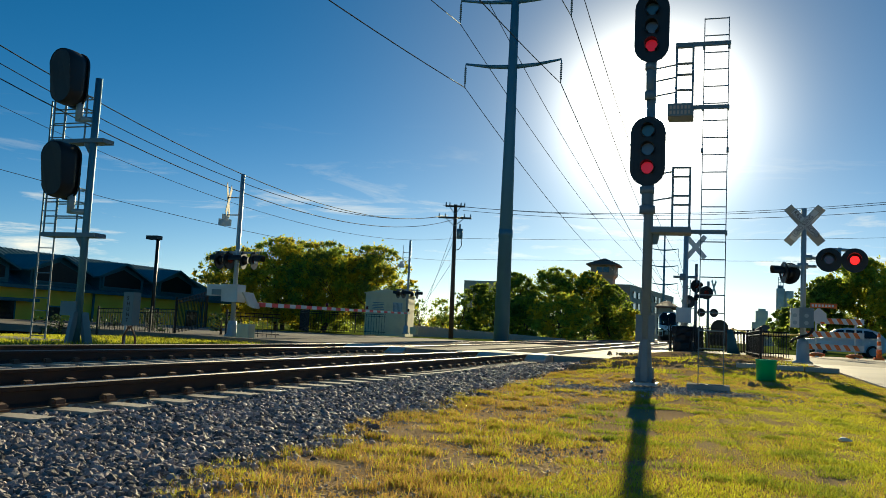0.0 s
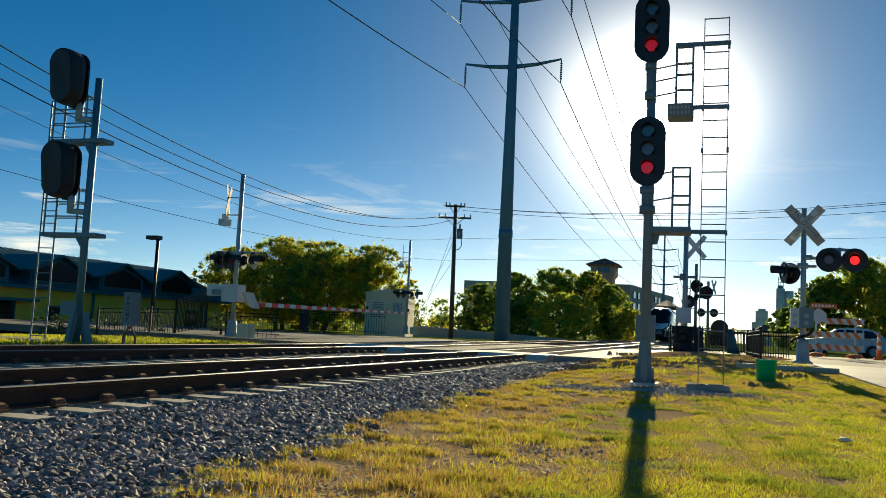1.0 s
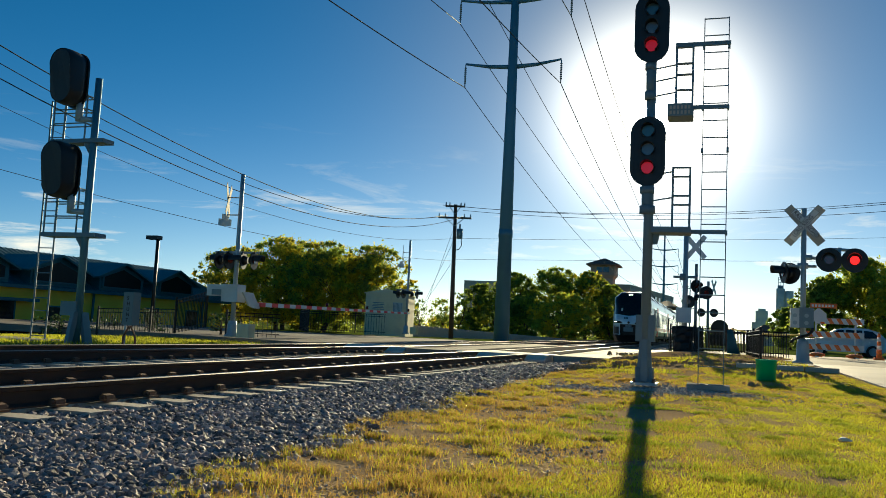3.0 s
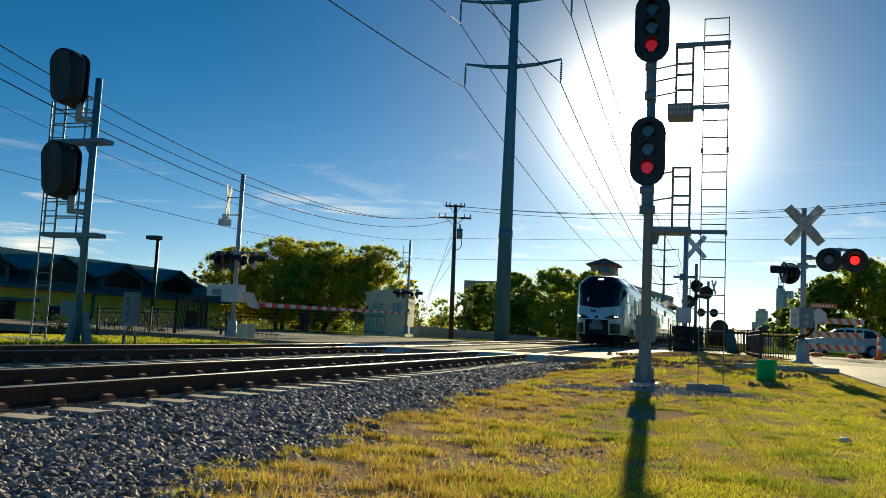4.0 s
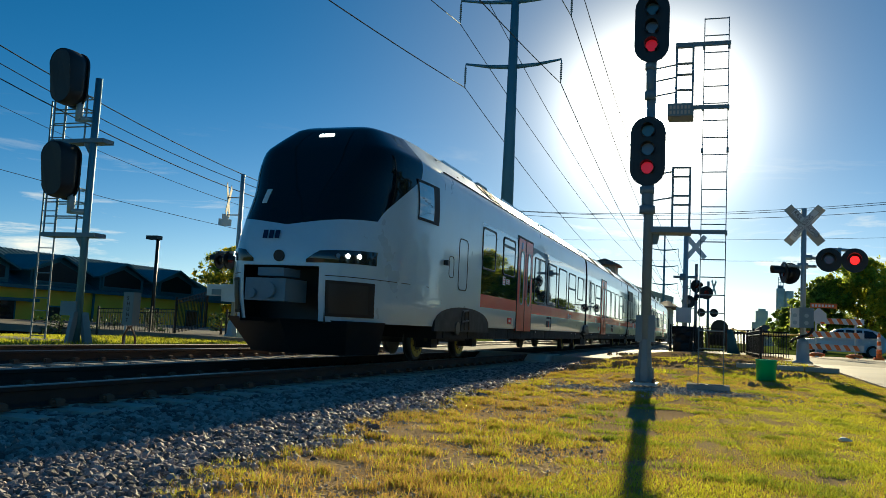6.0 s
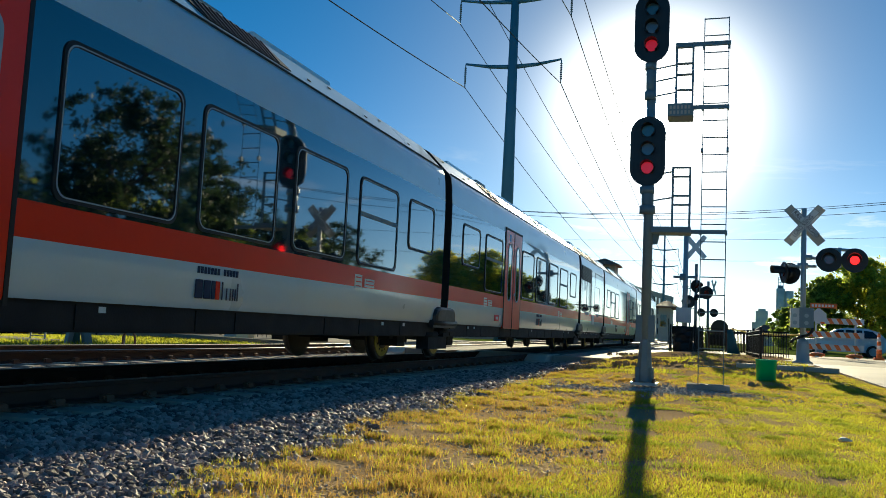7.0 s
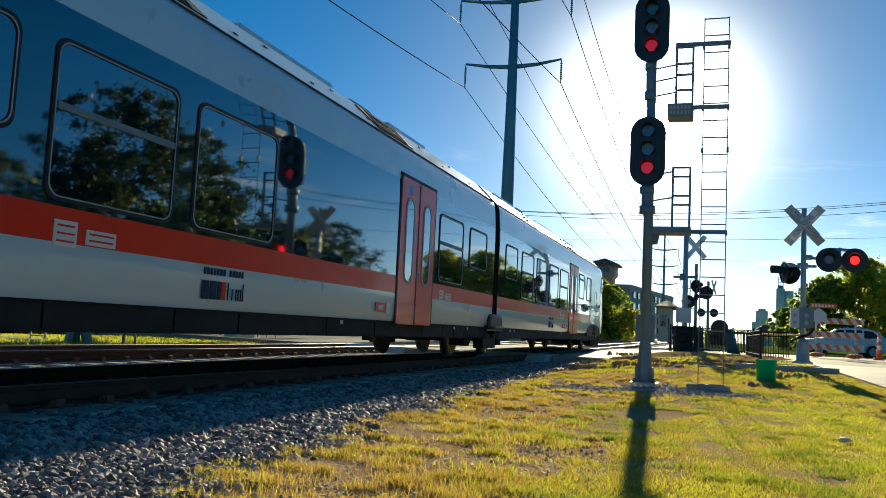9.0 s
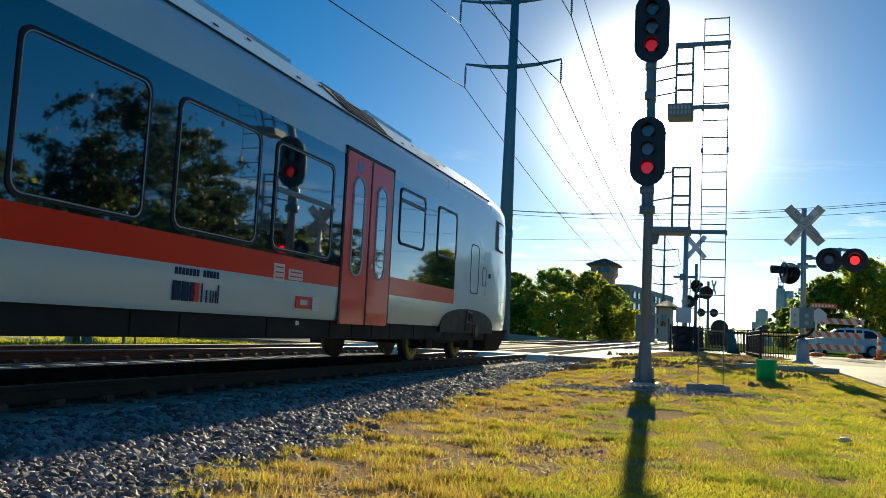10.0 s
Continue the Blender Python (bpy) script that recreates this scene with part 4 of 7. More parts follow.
def build_train():
    train = thing("commuter_train", pose(NEAR_C, NOSE_ROWS[0][1], 0), "silver, dark blue and orange-red diesel commuter train on the near track", "train")
    cars = [(NOSE_END, 20.7, 6.0, 0), (21.13, 36.5, None, 0), (37.0, 43.45, None, 2), (43.9, LENGTH - 21.13, None, 1), (LENGTH - 20.7, LENGTH - NOSE_END, None, 1)]
    for i, (a, b, sf, flip) in enumerate(cars):
        bm = bmesh.new()
        if i == 4:
            side_bands(a, b, bm, stripe_to=LENGTH - 6.0)
        else:
            side_bands(a, b, bm, stripe_from=sf)
        body = part("car_body", bm, ("train_silver", "train_dark", "train_red", "under"), train, "car body with a dark window band over an orange-red stripe")
        for yy in (a + 0.01, b - 0.01):
            bm = bmesh.new()
            loft(bm, [[(x, yy + d, z) for x, z in [(-w * 0.99, z) for z, w in SECT] + [(w * 0.99, z) for z, w in SECT[::-1][1:]]] for d in (-0.008, 0.008)], smooth=False)
            part("bulkhead", bm, "under", body)
        skirt_and_under(train, a, b)
        if i in (0, 1):
            for y0, y1, z0, z1, sp in (CAR1_WINDOWS if i == 0 else CAR2_WINDOWS):
                for sx in (1, -1):
                    car_window(body, y0, y1, z0, z1, sx, sp)
            dr = (9.35, 11.0) if i == 0 else (25.35, 26.98)
            for sx in (1, -1):
                car_door(body, *dr, sx)
        elif i in (3, 4):
            for y0, y1, z0, z1, sp in (CAR3_WINDOWS if i == 3 else TAIL_WINDOWS):
                for sx in (1, -1):
                    if i == 3:
                        car_window(body, y0, y1, z0, z1, sx, sp)
                    else:
                        car_window(body, LENGTH - y1, LENGTH - y0, z0, z1, sx, sp)
            dr = (LENGTH - 26.98, LENGTH - 25.35) if i == 3 else (LENGTH - 11.0, LENGTH - 9.35)
            for sx in (1, -1):
                car_door(body, *dr, sx)
        else:
            for sx in (1, -1):
                bm = bmesh.new()
                box(bm, min(sx * 1.38, sx * 1.415), 37.09, 2.58, max(sx * 1.38, sx * 1.415), 39.58, 3.1)
                gr = part("grille", bm, "rubber", body, "black louvred engine grille")
                bm = bmesh.new()
                for k in range(9):
                    box(bm, min(sx * 1.39, sx * 1.435), 37.11, 2.61 + 0.052 * k, max(sx * 1.39, sx * 1.435), 39.56, 2.628 + 0.052 * k)
                part("slat", bm, "grille", gr)
                bm = bmesh.new()
                for y0, y1, z0, z1 in ((37.2, 38.4, 1.45, 2.58), (38.44, 39.6, 1.45, 2.58), (40.6, 43.2, 1.4, 3.05), (40.6, 42.0, 1.4, 2.5)):
                    out = round_rect(y0, z0, y1, z1, 0.03, 2)
                    frame_bar(bm, out, inset(out, 0.016), HALF, 0.006, sx)
                out = round_rect(39.84, 0.97, 40.5, 1.33, 0.07, 4)
                loft(bm, [[(sx * (HALF + dx), p[0], p[1]) for p in out] for dx in (0.0, 0.016)], smooth=False, mi=1)
                for yy in (38.1, 38.25, 38.65, 38.8, 41.2, 41.32, 41.6):
                    box(bm, min(sx * HALF, sx * (HALF + 0.03)), yy, 1.3, max(sx * HALF, sx * (HALF + 0.03)), yy + 0.03, 1.42, mi=1)
                part("engine_hatch", bm, ("rubber", "white_paint"), body)
        roof_gear(body, a, b, flip)
    build_cab(train, False)
    build_cab(train, True)
    for y, half in ((20.915, 0.215), (36.75, 0.25), (43.675, 0.225), (LENGTH - 20.915, 0.215)):
        joint(train, y, half)
    for y in (5.2, 20.8, 36.6, 43.8, LENGTH - 20.8, LENGTH - 5.2):
        bogie(train, y, True, 2.7)
    for y in (48.28, 65.85, 29.12, 13.25):
        livery_mark(train, y)
    for y in (16.9, 23.6, 55.5, 67.65, 46.35, 32.4):
        decals(train, y)
    decals(train, 7.85, 0.6)
    for y in (24.55, 8.45, 52.6, LENGTH - 12.2):
        emergency_box(train, y)
    p = nose_point(-0.3, 1.83, 0.014)
    bm = bmesh.new()
    for k in range(3):
        box(bm, 0.1 * k, 0, 0, 0.1 * k + 0.075, 0.13, 0.004)
    mark = part("operator_mark", bm, "navy_mark", train, "small dark operator's mark on the nose")
    mark.matrix_local = Matrix.Translation((-0.33, p.y - 0.01, 1.83)) @ Matrix.Rotation(radians(75), 4, "X")
    ob = lettering(train, "103", 0, 0, 0.24, 1, "dark_steel", 0.0)
    ob.matrix_local = Matrix.Translation((1.375, 40.05, 3.0)) @ Matrix(((0, 0, 1, 0), (1, 0, 0, 0), (0, 1, 0, 0), (0, 0, 0, 1)))
    return train


train = build_train()


# ---- railway signals ----
def capsule(x0, z0, x1, z1, n=10):
    r = (x1 - x0) / 2
    cx = (x0 + x1) / 2
    pts = [(cx + r * math.cos(math.pi * i / n), z1 - r + r * math.sin(math.pi * i / n)) for i in range(n + 1)]
    pts += [(cx + r * math.cos(math.pi + math.pi * i / n), z0 + r + r * math.sin(math.pi + math.pi * i / n)) for i in range(n + 1)]
    return pts


def visor(bm, cx, cz, y0, length, r, wrap=300, n=16, mi=0):
    """A tunnel visor round a lens, open below, sticking out towards -y."""
    a0 = radians(270 + (360 - wrap) / 2)
    rings = []
    for rr, yy in ((r, y0), (r, y0 - length), (r - 0.008, y0 - length), (r - 0.008, y0)):
        rings.append([(cx + rr * math.cos(a0 + radians(wrap) * i / n), yy + (0.12 * length * (1 - math.sin(a0 + radians(wrap) * i / n)) if yy < y0 else 0), cz + rr * math.sin(a0 + radians(wrap) * i / n)) for i in range(n + 1)])
    vs = [[bm.verts.new(p) for p in r_] for r_ in rings]
    for a, b in zip(vs, vs[1:]):
        for i in range(n):
            bm.faces.new((a[i], a[i + 1], b[i + 1], b[i])).material_index = mi


def signal_head(parent, cx, z0, z1, w, y, lenses, hood=0.3):
    bm = bmesh.new()
    plate(bm, capsule(cx - w / 2, z0, cx + w / 2, z1), 0.03, Matrix.Translation((0, y, 0)))
    h = part("backboard", bm, "black_paint", parent, "rounded black backboard of the signal head")
    bm = bmesh.new()
    zc = [l[0] for l in lenses]
    plate(bm, round_rect(cx - 0.16, min(zc) - 0.2, cx + 0.16, max(zc) + 0.2, 0.06), 0.2, Matrix.Translation((0, y + 0.03, 0)))
    part("lamp_case", bm, "black_paint", h)
    for z, m in lenses:
        bm = bmesh.new()
        tube(bm, (cx, y - 0.012, z), (cx, y + 0.01, z), 0.105, n=24)
        part("lens", bm, m, h)
        if hood:
            bm = bmesh.new()
            visor(bm, cx, z, y, hood, 0.125)
            part("visor", bm, "black_paint", h)
    return h


def ladder(parent, x0, x1, z0, z1, y0, y1, step_z=0.305, rail_r=0.008, rung_r=0.011):
    for x in (x0, x1):
        bm = bmesh.new()
        rod(bm, (x, y0, z0), (x, y1, z1), rail_r)
        part("ladder_rail", bm, "dark_steel", parent)
    n = int((z1 - z0) / step_z)
    for k in range(n + 1):
        z = z1 - 0.02 - k * step_z
        y = y0 + (y1 - y0) * (z - z0) / (z1 - z0)
        bm = bmesh.new()
        rod(bm, (x0, y, z), (x1, y, z), rung_r)
        part("rung", bm, "dark_steel", parent)


def cage(parent, x0, x1, y0, y1, z0, z1, levels, r=0.018):
    """A guard cage round a work platform."""
    for x in (x0, x1):
        for y in (y0, y1):
            bm = bmesh.new()
            rod(bm, (x, y, z0), (x, y, z1), r)
            part("cage_post", bm, "dark_steel", parent)
    for z in levels:
        bm = bmesh.new()
        rod(bm, (x0, y0, z), (x1, y0, z), r * 0.8)
        rod(bm, (x0, y1, z), (x1, y1, z), r * 0.8)
        rod(bm, (x1, y0, z), (x1, y1, z), r * 0.8)
        part("guard_rail", bm, "dark_steel", parent)


def near_signal():
    X, Y = -1.16, 15.0
    s = thing("railway_signal_mast", pose(X, Y, -0.17), "grey steel signal mast with two black three-lens heads and a ladder", "railway signal", "signal masts by the tracks")
    B = 0.17
    bm = bmesh.new()
    tube(bm, (0, 0, 0.05), (0, 0, 6.7), 0.088, 0.075, 16)
    mast = part("mast", bm, "dark_steel", s)
    bm = bmesh.new()
    prof = [(0.135, 0.06), (0.13, 0.3), (0.115, 0.55), (0.098, 0.78)]
    loft(bm, [[(r * math.cos(a), r * math.sin(a), z) for a in [math.pi / 4 * k + math.pi / 8 for k in range(8)]] for r, z in prof], smooth=False)
    for k in range(4):
        a = math.pi / 2 * k + math.pi / 4
        box(bm, 0.09, -0.01, 0.05, 0.2, 0.01, 0.3, Matrix.Rotation(a, 4, "Z"))
    part("mast_base", bm, "dark_steel", s, "flared steel mast foot")
    bm = bmesh.new()
    box(bm, -0.22, -0.22, 0.0, 0.22, 0.22, 0.045)
    soften(bm, 0.01, 1)
    part("base_plate", bm, "galv", s)
    for k in range(4):
        bm = bmesh.new()
        a = math.pi / 2 * k + math.pi / 4
        tube(bm, (0.23 * math.cos(a), 0.23 * math.sin(a), 0.0), (0.23 * math.cos(a), 0.23 * math.sin(a), 0.11), 0.016, n=8)
        tube(bm, (0.23 * math.cos(a), 0.23 * math.sin(a), 0.045), (0.23 * math.cos(a), 0.23 * math.sin(a), 0.075), 0.03, n=6)
        part("bolt", bm, "clip", s)
    bm = bmesh.new()
    box(bm, -0.165, -0.06, 0.74, 0.155, 0.2, 1.2)
    soften(bm, 0.015, 2)
    jb = part("junction_box", bm, "dark_steel", s, "grey steel junction box on the mast")
    bm = bmesh.new()
    box(bm, -0.14, -0.068, 0.77, -0.02, -0.06, 1.17)
    box(bm, 0.02, -0.068, 0.77, 0.13, -0.06, 1.17)
    part("box_door", bm, "dark_steel", jb)
    # brackets between mast and heads
    for z0, z1 in ((2.8 + B, 3.32 + B), (4.85 + B, 5.55 + B)):
        bm = bmesh.new()
        wide = 1.0 if z0 < 4 else 0.72
        tube(bm, (-0.02, -0.05, z0), (-0.03, -0.05, z1), 0.1 * wide, n=14)
        tube(bm, (-0.02, -0.05, z0), (-0.02, -0.05, z0 + 0.14), 0.135 * wide, n=14)
        tube(bm, (-0.03, -0.05, z1 - 0.16), (-0.03, -0.05, z1 - 0.04), 0.125 * wide, n=14)
        part("head_bracket", bm, "dark_steel", s)
    signal_head(s, -0.03, 3.28 + B, 4.52 + B, 0.6, -0.16, [(3.6 + B, "lens_red"), (3.93 + B, "lens_grey"), (4.26 + B, "lens_green")], 0.16)
    signal_head(s, -0.01, 5.5 + B, 6.78 + B, 0.6, -0.16, [(5.8 + B, "lens_red"), (6.13 + B, "lens_grey"), (6.47 + B, "lens_green")], 0.16)
    # work platforms, arms to the ladder
    for z, xa, xb in ((2.5 + B, 0.06, 1.3), (4.7 + B, 0.6, 1.31), (5.84 + B, 0.4, 1.33)):
        bm = bmesh.new()
        box(bm, xa, 0.0, z - 0.035, xb, 0.05, z + 0.035)
        part("ladder_arm", bm, "dark_steel", s)
    bm = bmesh.new()
    box(bm, 0.06, -0.2, 2.46 + B, 0.72, 0.3, 2.56 + B)
    loft(bm, [[(0.06, y, 2.27 + B), (0.16, y, 2.28 + B), (0.2, y, 2.46 + B), (0.06, y, 2.46 + B)] for y in (0.0, 0.08)], smooth=False)
    part("platform", bm, "dark_steel", s, "steel grating work platform")
    bm = bmesh.new()
    box(bm, 0.29, -0.22, 4.5 + B, 0.72, 0.25, 4.72 + B)
    pl = part("platform", bm, "dark_steel", s, "steel grating work platform")
    # no openings: pale plates on the front paint daylight through the grating
    for k in range(6):
        for zz in (4.53, 4.62):
            bm = bmesh.new()
            box(bm, 0.33 + 0.062 * k, -0.226, zz + B, 0.365 + 0.062 * k, -0.22, zz + 0.06 + B)
            part("slot", bm, "stone_trim", pl)
    cage(s, 0.4, 0.69, 0.0, 0.05, 2.56 + B, 3.64 + B, (2.97 + B, 3.13 + B, 3.47 + B, 3.63 + B))
    cage(s, 0.42, 0.7, 0.0, 0.05, 4.72 + B, 5.82 + B, (5.02 + B, 5.3 + B, 5.5 + B, 5.8 + B))
    for z in (3.1 + B, 3.56 + B, 4.98 + B, 5.25 + B, 5.48 + B):
        bm = bmesh.new()
        rod(bm, (0.06, 0.0, z - 0.06), (0.42, 0.0, z), 0.014)
        part("cage_stay", bm, "dark_steel", s)
    ladder(s, 0.885, 1.295, 0.02, 6.32 + B, 0.1, 0.05)
    for z in (2.5 + B, 3.95 + B, 4.7 + B, 5.8 + B):
        for x in (0.86, 1.28):
            bm = bmesh.new()
            box(bm, x, 0.02, z - 0.05, x + 0.04, 0.1, z + 0.03)
            part("ladder_clamp", bm, "dark_steel", s)
    bm = bmesh.new()
    box(bm, 0.7, -0.25, 0.02, 1.4, 0.25, 0.1)
    soften(bm, 0.02, 2)
    tagged(new("ladder_footing", mesh_of("ladder_footing", bm, "concrete")), "weathered concrete pad at the foot of a ladder", "concrete pad").matrix_world = pose(X, Y + 0.3, ground_z(X + 1.0, Y) - 0.0)


near_signal()


def far_signal():
    X, Y = -14.45, 16.4
    s = thing("railway_signal_mast", pose(X, Y, -0.16), "grey steel signal mast with two black hooded heads beyond the tracks", "railway signal", "signal masts by the tracks")
    bm = bmesh.new()
    tube(bm, (0, 0, 0.0), (0, 0, 6.45), 0.09, 0.085, 16)
    part("mast", bm, "pole_steel", s)
    bm = bmesh.new()
    for a in (0.5, 2.6, 4.7):
        loft(bm, [[(r * math.cos(a) + 0.05 * k, r * math.sin(a), z) for k in (-1, 1)] + [((r - 0.16) * math.cos(a) + 0.05 * k, (r - 0.16) * math.sin(a), z) for k in (1, -1)] for r, z in ((0.34, 0.0), (0.19, 0.75))], smooth=False)
    part("mast_base", bm, "dark_steel", s)
    bm = bmesh.new()
    box(bm, -0.44, -0.12, 0.66, 0.02, 0.12, 1.0)
    soften(bm, 0.015, 1)
    part("junction_box", bm, "dark_steel", s, "dull grey junction box on the mast")
    turn = Matrix.Rotation(radians(-7), 4, "Z")
    for z in (3.45, 5.72):
        bm = bmesh.new()
        tube(bm, (0, 0, z - 0.3), (-0.42, -0.1, z - 0.28), 0.07, n=12)
        tube(bm, (-0.42, -0.1, z - 0.34), (-0.42, -0.1, z + 0.16), 0.085, 0.1, n=12)
        part("head_bracket", bm, "galv", s)
        bm = bmesh.new()
        out = capsule(-0.37, z - 0.02, 0.37, z + 1.36)
        plate(bm, out, 0.05, Matrix.Translation((-0.57, -0.12, 0)) @ turn)
        b = part("backboard", bm, "black_paint", s, "black backboard with deep hoods")
        bm = bmesh.new()
        big = capsule(-0.36, z + 0.0, 0.36, z + 1.36, 18)
        m = Matrix.Translation((-0.57, -0.12, 0)) @ turn
        zm = z + 0.68

        def ring(y, k, sc=1.0):
            # the hood's mouth is cut back below, so its lower edge rises outwards
            return [m @ Vector((x * sc, y + (0.28 * k if zz < zm else 0.0) * min(1, (zm - zz) / 0.3 if zz < zm else 0), zm + (zz - zm) * sc)) for x, zz in big]

        loft(bm, [ring(0.0, 0, 0.88), ring(-0.08, 0, 0.97), ring(-0.18, 0), ring(-0.36, 0.25), ring(-0.48, 0.3, 0.985), ring(-0.54, 0.3, 0.95)], caps=False)
        loft(bm, [ring(-0.535, 0.3, 0.93), ring(-0.36, 0.3, 0.94), ring(-0.01, 0, 0.96)], caps=True)
        part("hood", bm, "black_paint", b)
    for z in (2.6, 4.9):
        bm = bmesh.new()
        box(bm, -1.25, -0.1, z - 0.05, 0.35, 0.3, z + 0.05)
        loft(bm, [[(-0.1, y, z - 0.05), (-0.28, y, z - 0.05), (-0.1, y, z - 0.3)] for y in (-0.03, 0.03)], smooth=False)
        part("platform", bm, "dark_steel", s, "steel work platform")
        cage(s, -1.22, -0.25, -0.05, 0.3, z + 0.05, z + 1.15, (z + 0.45, z + 0.8, z + 1.13), 0.022)
    ladder(s, -1.36, -0.92, 0.0, 5.95, 0.0, 0.0, 0.305, 0.022, 0.014)
    bm = bmesh.new()
    box(bm, -2.6, -0.6, -0.12, -0.75, 0.5, 0.06)
    soften(bm, 0.03, 2)
    f = tagged(new("ladder_footing", mesh_of("ladder_footing", bm, "concrete")), "long pale concrete footing at a ladder's foot", "concrete pad")
    f.matrix_world = pose(X, Y, -0.16)
    # equipment cabinet on legs
    c = thing("equipment_cabinet", pose(-12.95, 16.4, -0.2), "tall teal-grey metal cabinet on two splayed legs with vertical lettering", "cabinet")
    bm = bmesh.new()
    box(bm, -0.14, -0.13, 0.55, 0.14, 0.13, 1.31)
    soften(bm, 0.02, 2)
    body = part("body", bm, "teal_grey", c)
    for sx in (-1, 1):
        bm = bmesh.new()
        rod(bm, (sx * 0.02, 0, 0.52), (sx * 0.16, 0, 0.3), 0.022)
        rod(bm, (sx * 0.16, 0, 0.3), (sx * 0.18, 0, 0.0), 0.022)
        part("leg", bm, "clip", c)
    bm = bmesh.new()
    rod(bm, (-0.175, 0.05, 0.0), (-0.165, 0.05, 1.28), 0.025)
    part("conduit", bm, "galv", c)
    for k, ch in enumerate("SHUNT"):
        ob = lettering(body, ch, 0, 0, 0.115, 1, "black_sign", 0.003)
        ob.matrix_local = Matrix.Translation((-0.035, -0.133, 1.13 - 0.125 * k)) @ Matrix.Rotation(radians(90), 4, "X")


far_signal()


# ---- level crossing ----
def flasher(parent, x, y, z, face, lit=None, r=0.3, mount=(0, 0, 0)):
    """A round black flasher with a visor; face: degrees that it turns from looking towards -y."""
    m = Matrix.Translation((x, y, z)) @ Matrix.Rotation(radians(face), 4, "Z")
    bm = bmesh.new()
    tube(bm, (0, 0.0, 0), (0, 0.025, 0), r, n=28)
    tube(bm, (0, 0.02, 0), (0, 0.16, 0), 0.16, 0.1, n=18)
    bmesh.ops.transform(bm, matrix=m, verts=bm.verts)
    f = part("flasher", bm, "black_paint", parent, "round black flasher with a visor")
    bm = bmesh.new()
    tube(bm, (0, -0.03, 0), (0, 0.0, 0), 0.105, n=24)
    bmesh.ops.transform(bm, matrix=m, verts=bm.verts)
    part("lens", bm, lit or "red_dark", f, "red flasher lens")
    bm = bmesh.new()
    visor(bm, 0, 0, 0.0, 0.3, 0.17, 190)
    bmesh.ops.transform(bm, matrix=m, verts=bm.verts)
    part("visor", bm, "black_paint", f)
    return f


def crossbuck(parent, x, y, z, face, words=True, back=False, length=1.22, white="sign_white"):
    m = Matrix.Translation((x, y, z)) @ Matrix.Rotation(radians(face), 4, "Z")
    for k, (ang, txt) in enumerate(((-49, "RAIL ROAD"), (49, "CROSSING"))):
        mm = m @ Matrix.Translation((0, -0.02 * (k + 1), 0)) @ Matrix.Rotation(radians(-ang), 4, "Y")
        bm = bmesh.new()
        L = length / 2
        size = min(1.0, length / 1.16)
        mm = mm @ Matrix.Diagonal((1, 1, size, 1))
        plate(bm, [(-L, -0.115), (L, -0.115), (L, 0.115), (-L, 0.115)], 0.012, mm)
        b = part("blade", bm, white, parent, "white crossbuck blade")
        if words:
            bm = bmesh.new()
            for x0, z0, x1, z1 in ((-L + 0.01, -0.105, L - 0.01, -0.092), (-L + 0.01, 0.092, L - 0.01, 0.105), (-L + 0.01, -0.1, -L + 0.022, 0.1), (L - 0.022, -0.1, L - 0.01, 0.1)):
                box(bm, x0, -0.003, z0, x1, 0.0, z1, mm)
            part("border", bm, "black_sign", b)
            halves = txt.split(" ") if k == 0 else ["CRO", "SSING"]
            for text, x0 in ((halves[0], -L + 0.05), (halves[1], 0.13 * size if k == 0 else -0.12 * size)):
                ob = lettering(b, text, 0, 0, 0.19 if k == 0 else 0.185, 1, "black_sign", 0.002)
                ob.matrix_local = mm @ Matrix.Translation((x0, -0.004, -0.065)) @ Matrix.Rotation(radians(90), 4, "X") @ Matrix.Diagonal((0.92 * size, 1, 1, 1))


def mast_base(parent, h=0.45, r=0.14):
    bm = bmesh.new()
    loft(bm, [[(rr * math.cos(a), rr * math.sin(a), z) for a in [math.pi / 6 * k for k in range(12)]] for rr, z in ((r * 1.6, 0), (r * 1.55, 0.04), (r * 1.05, 0.08), (r, h * 0.7), (r * 0.8, h))])
    part("mast_base", bm, "galv", parent, "cast metal mast base")


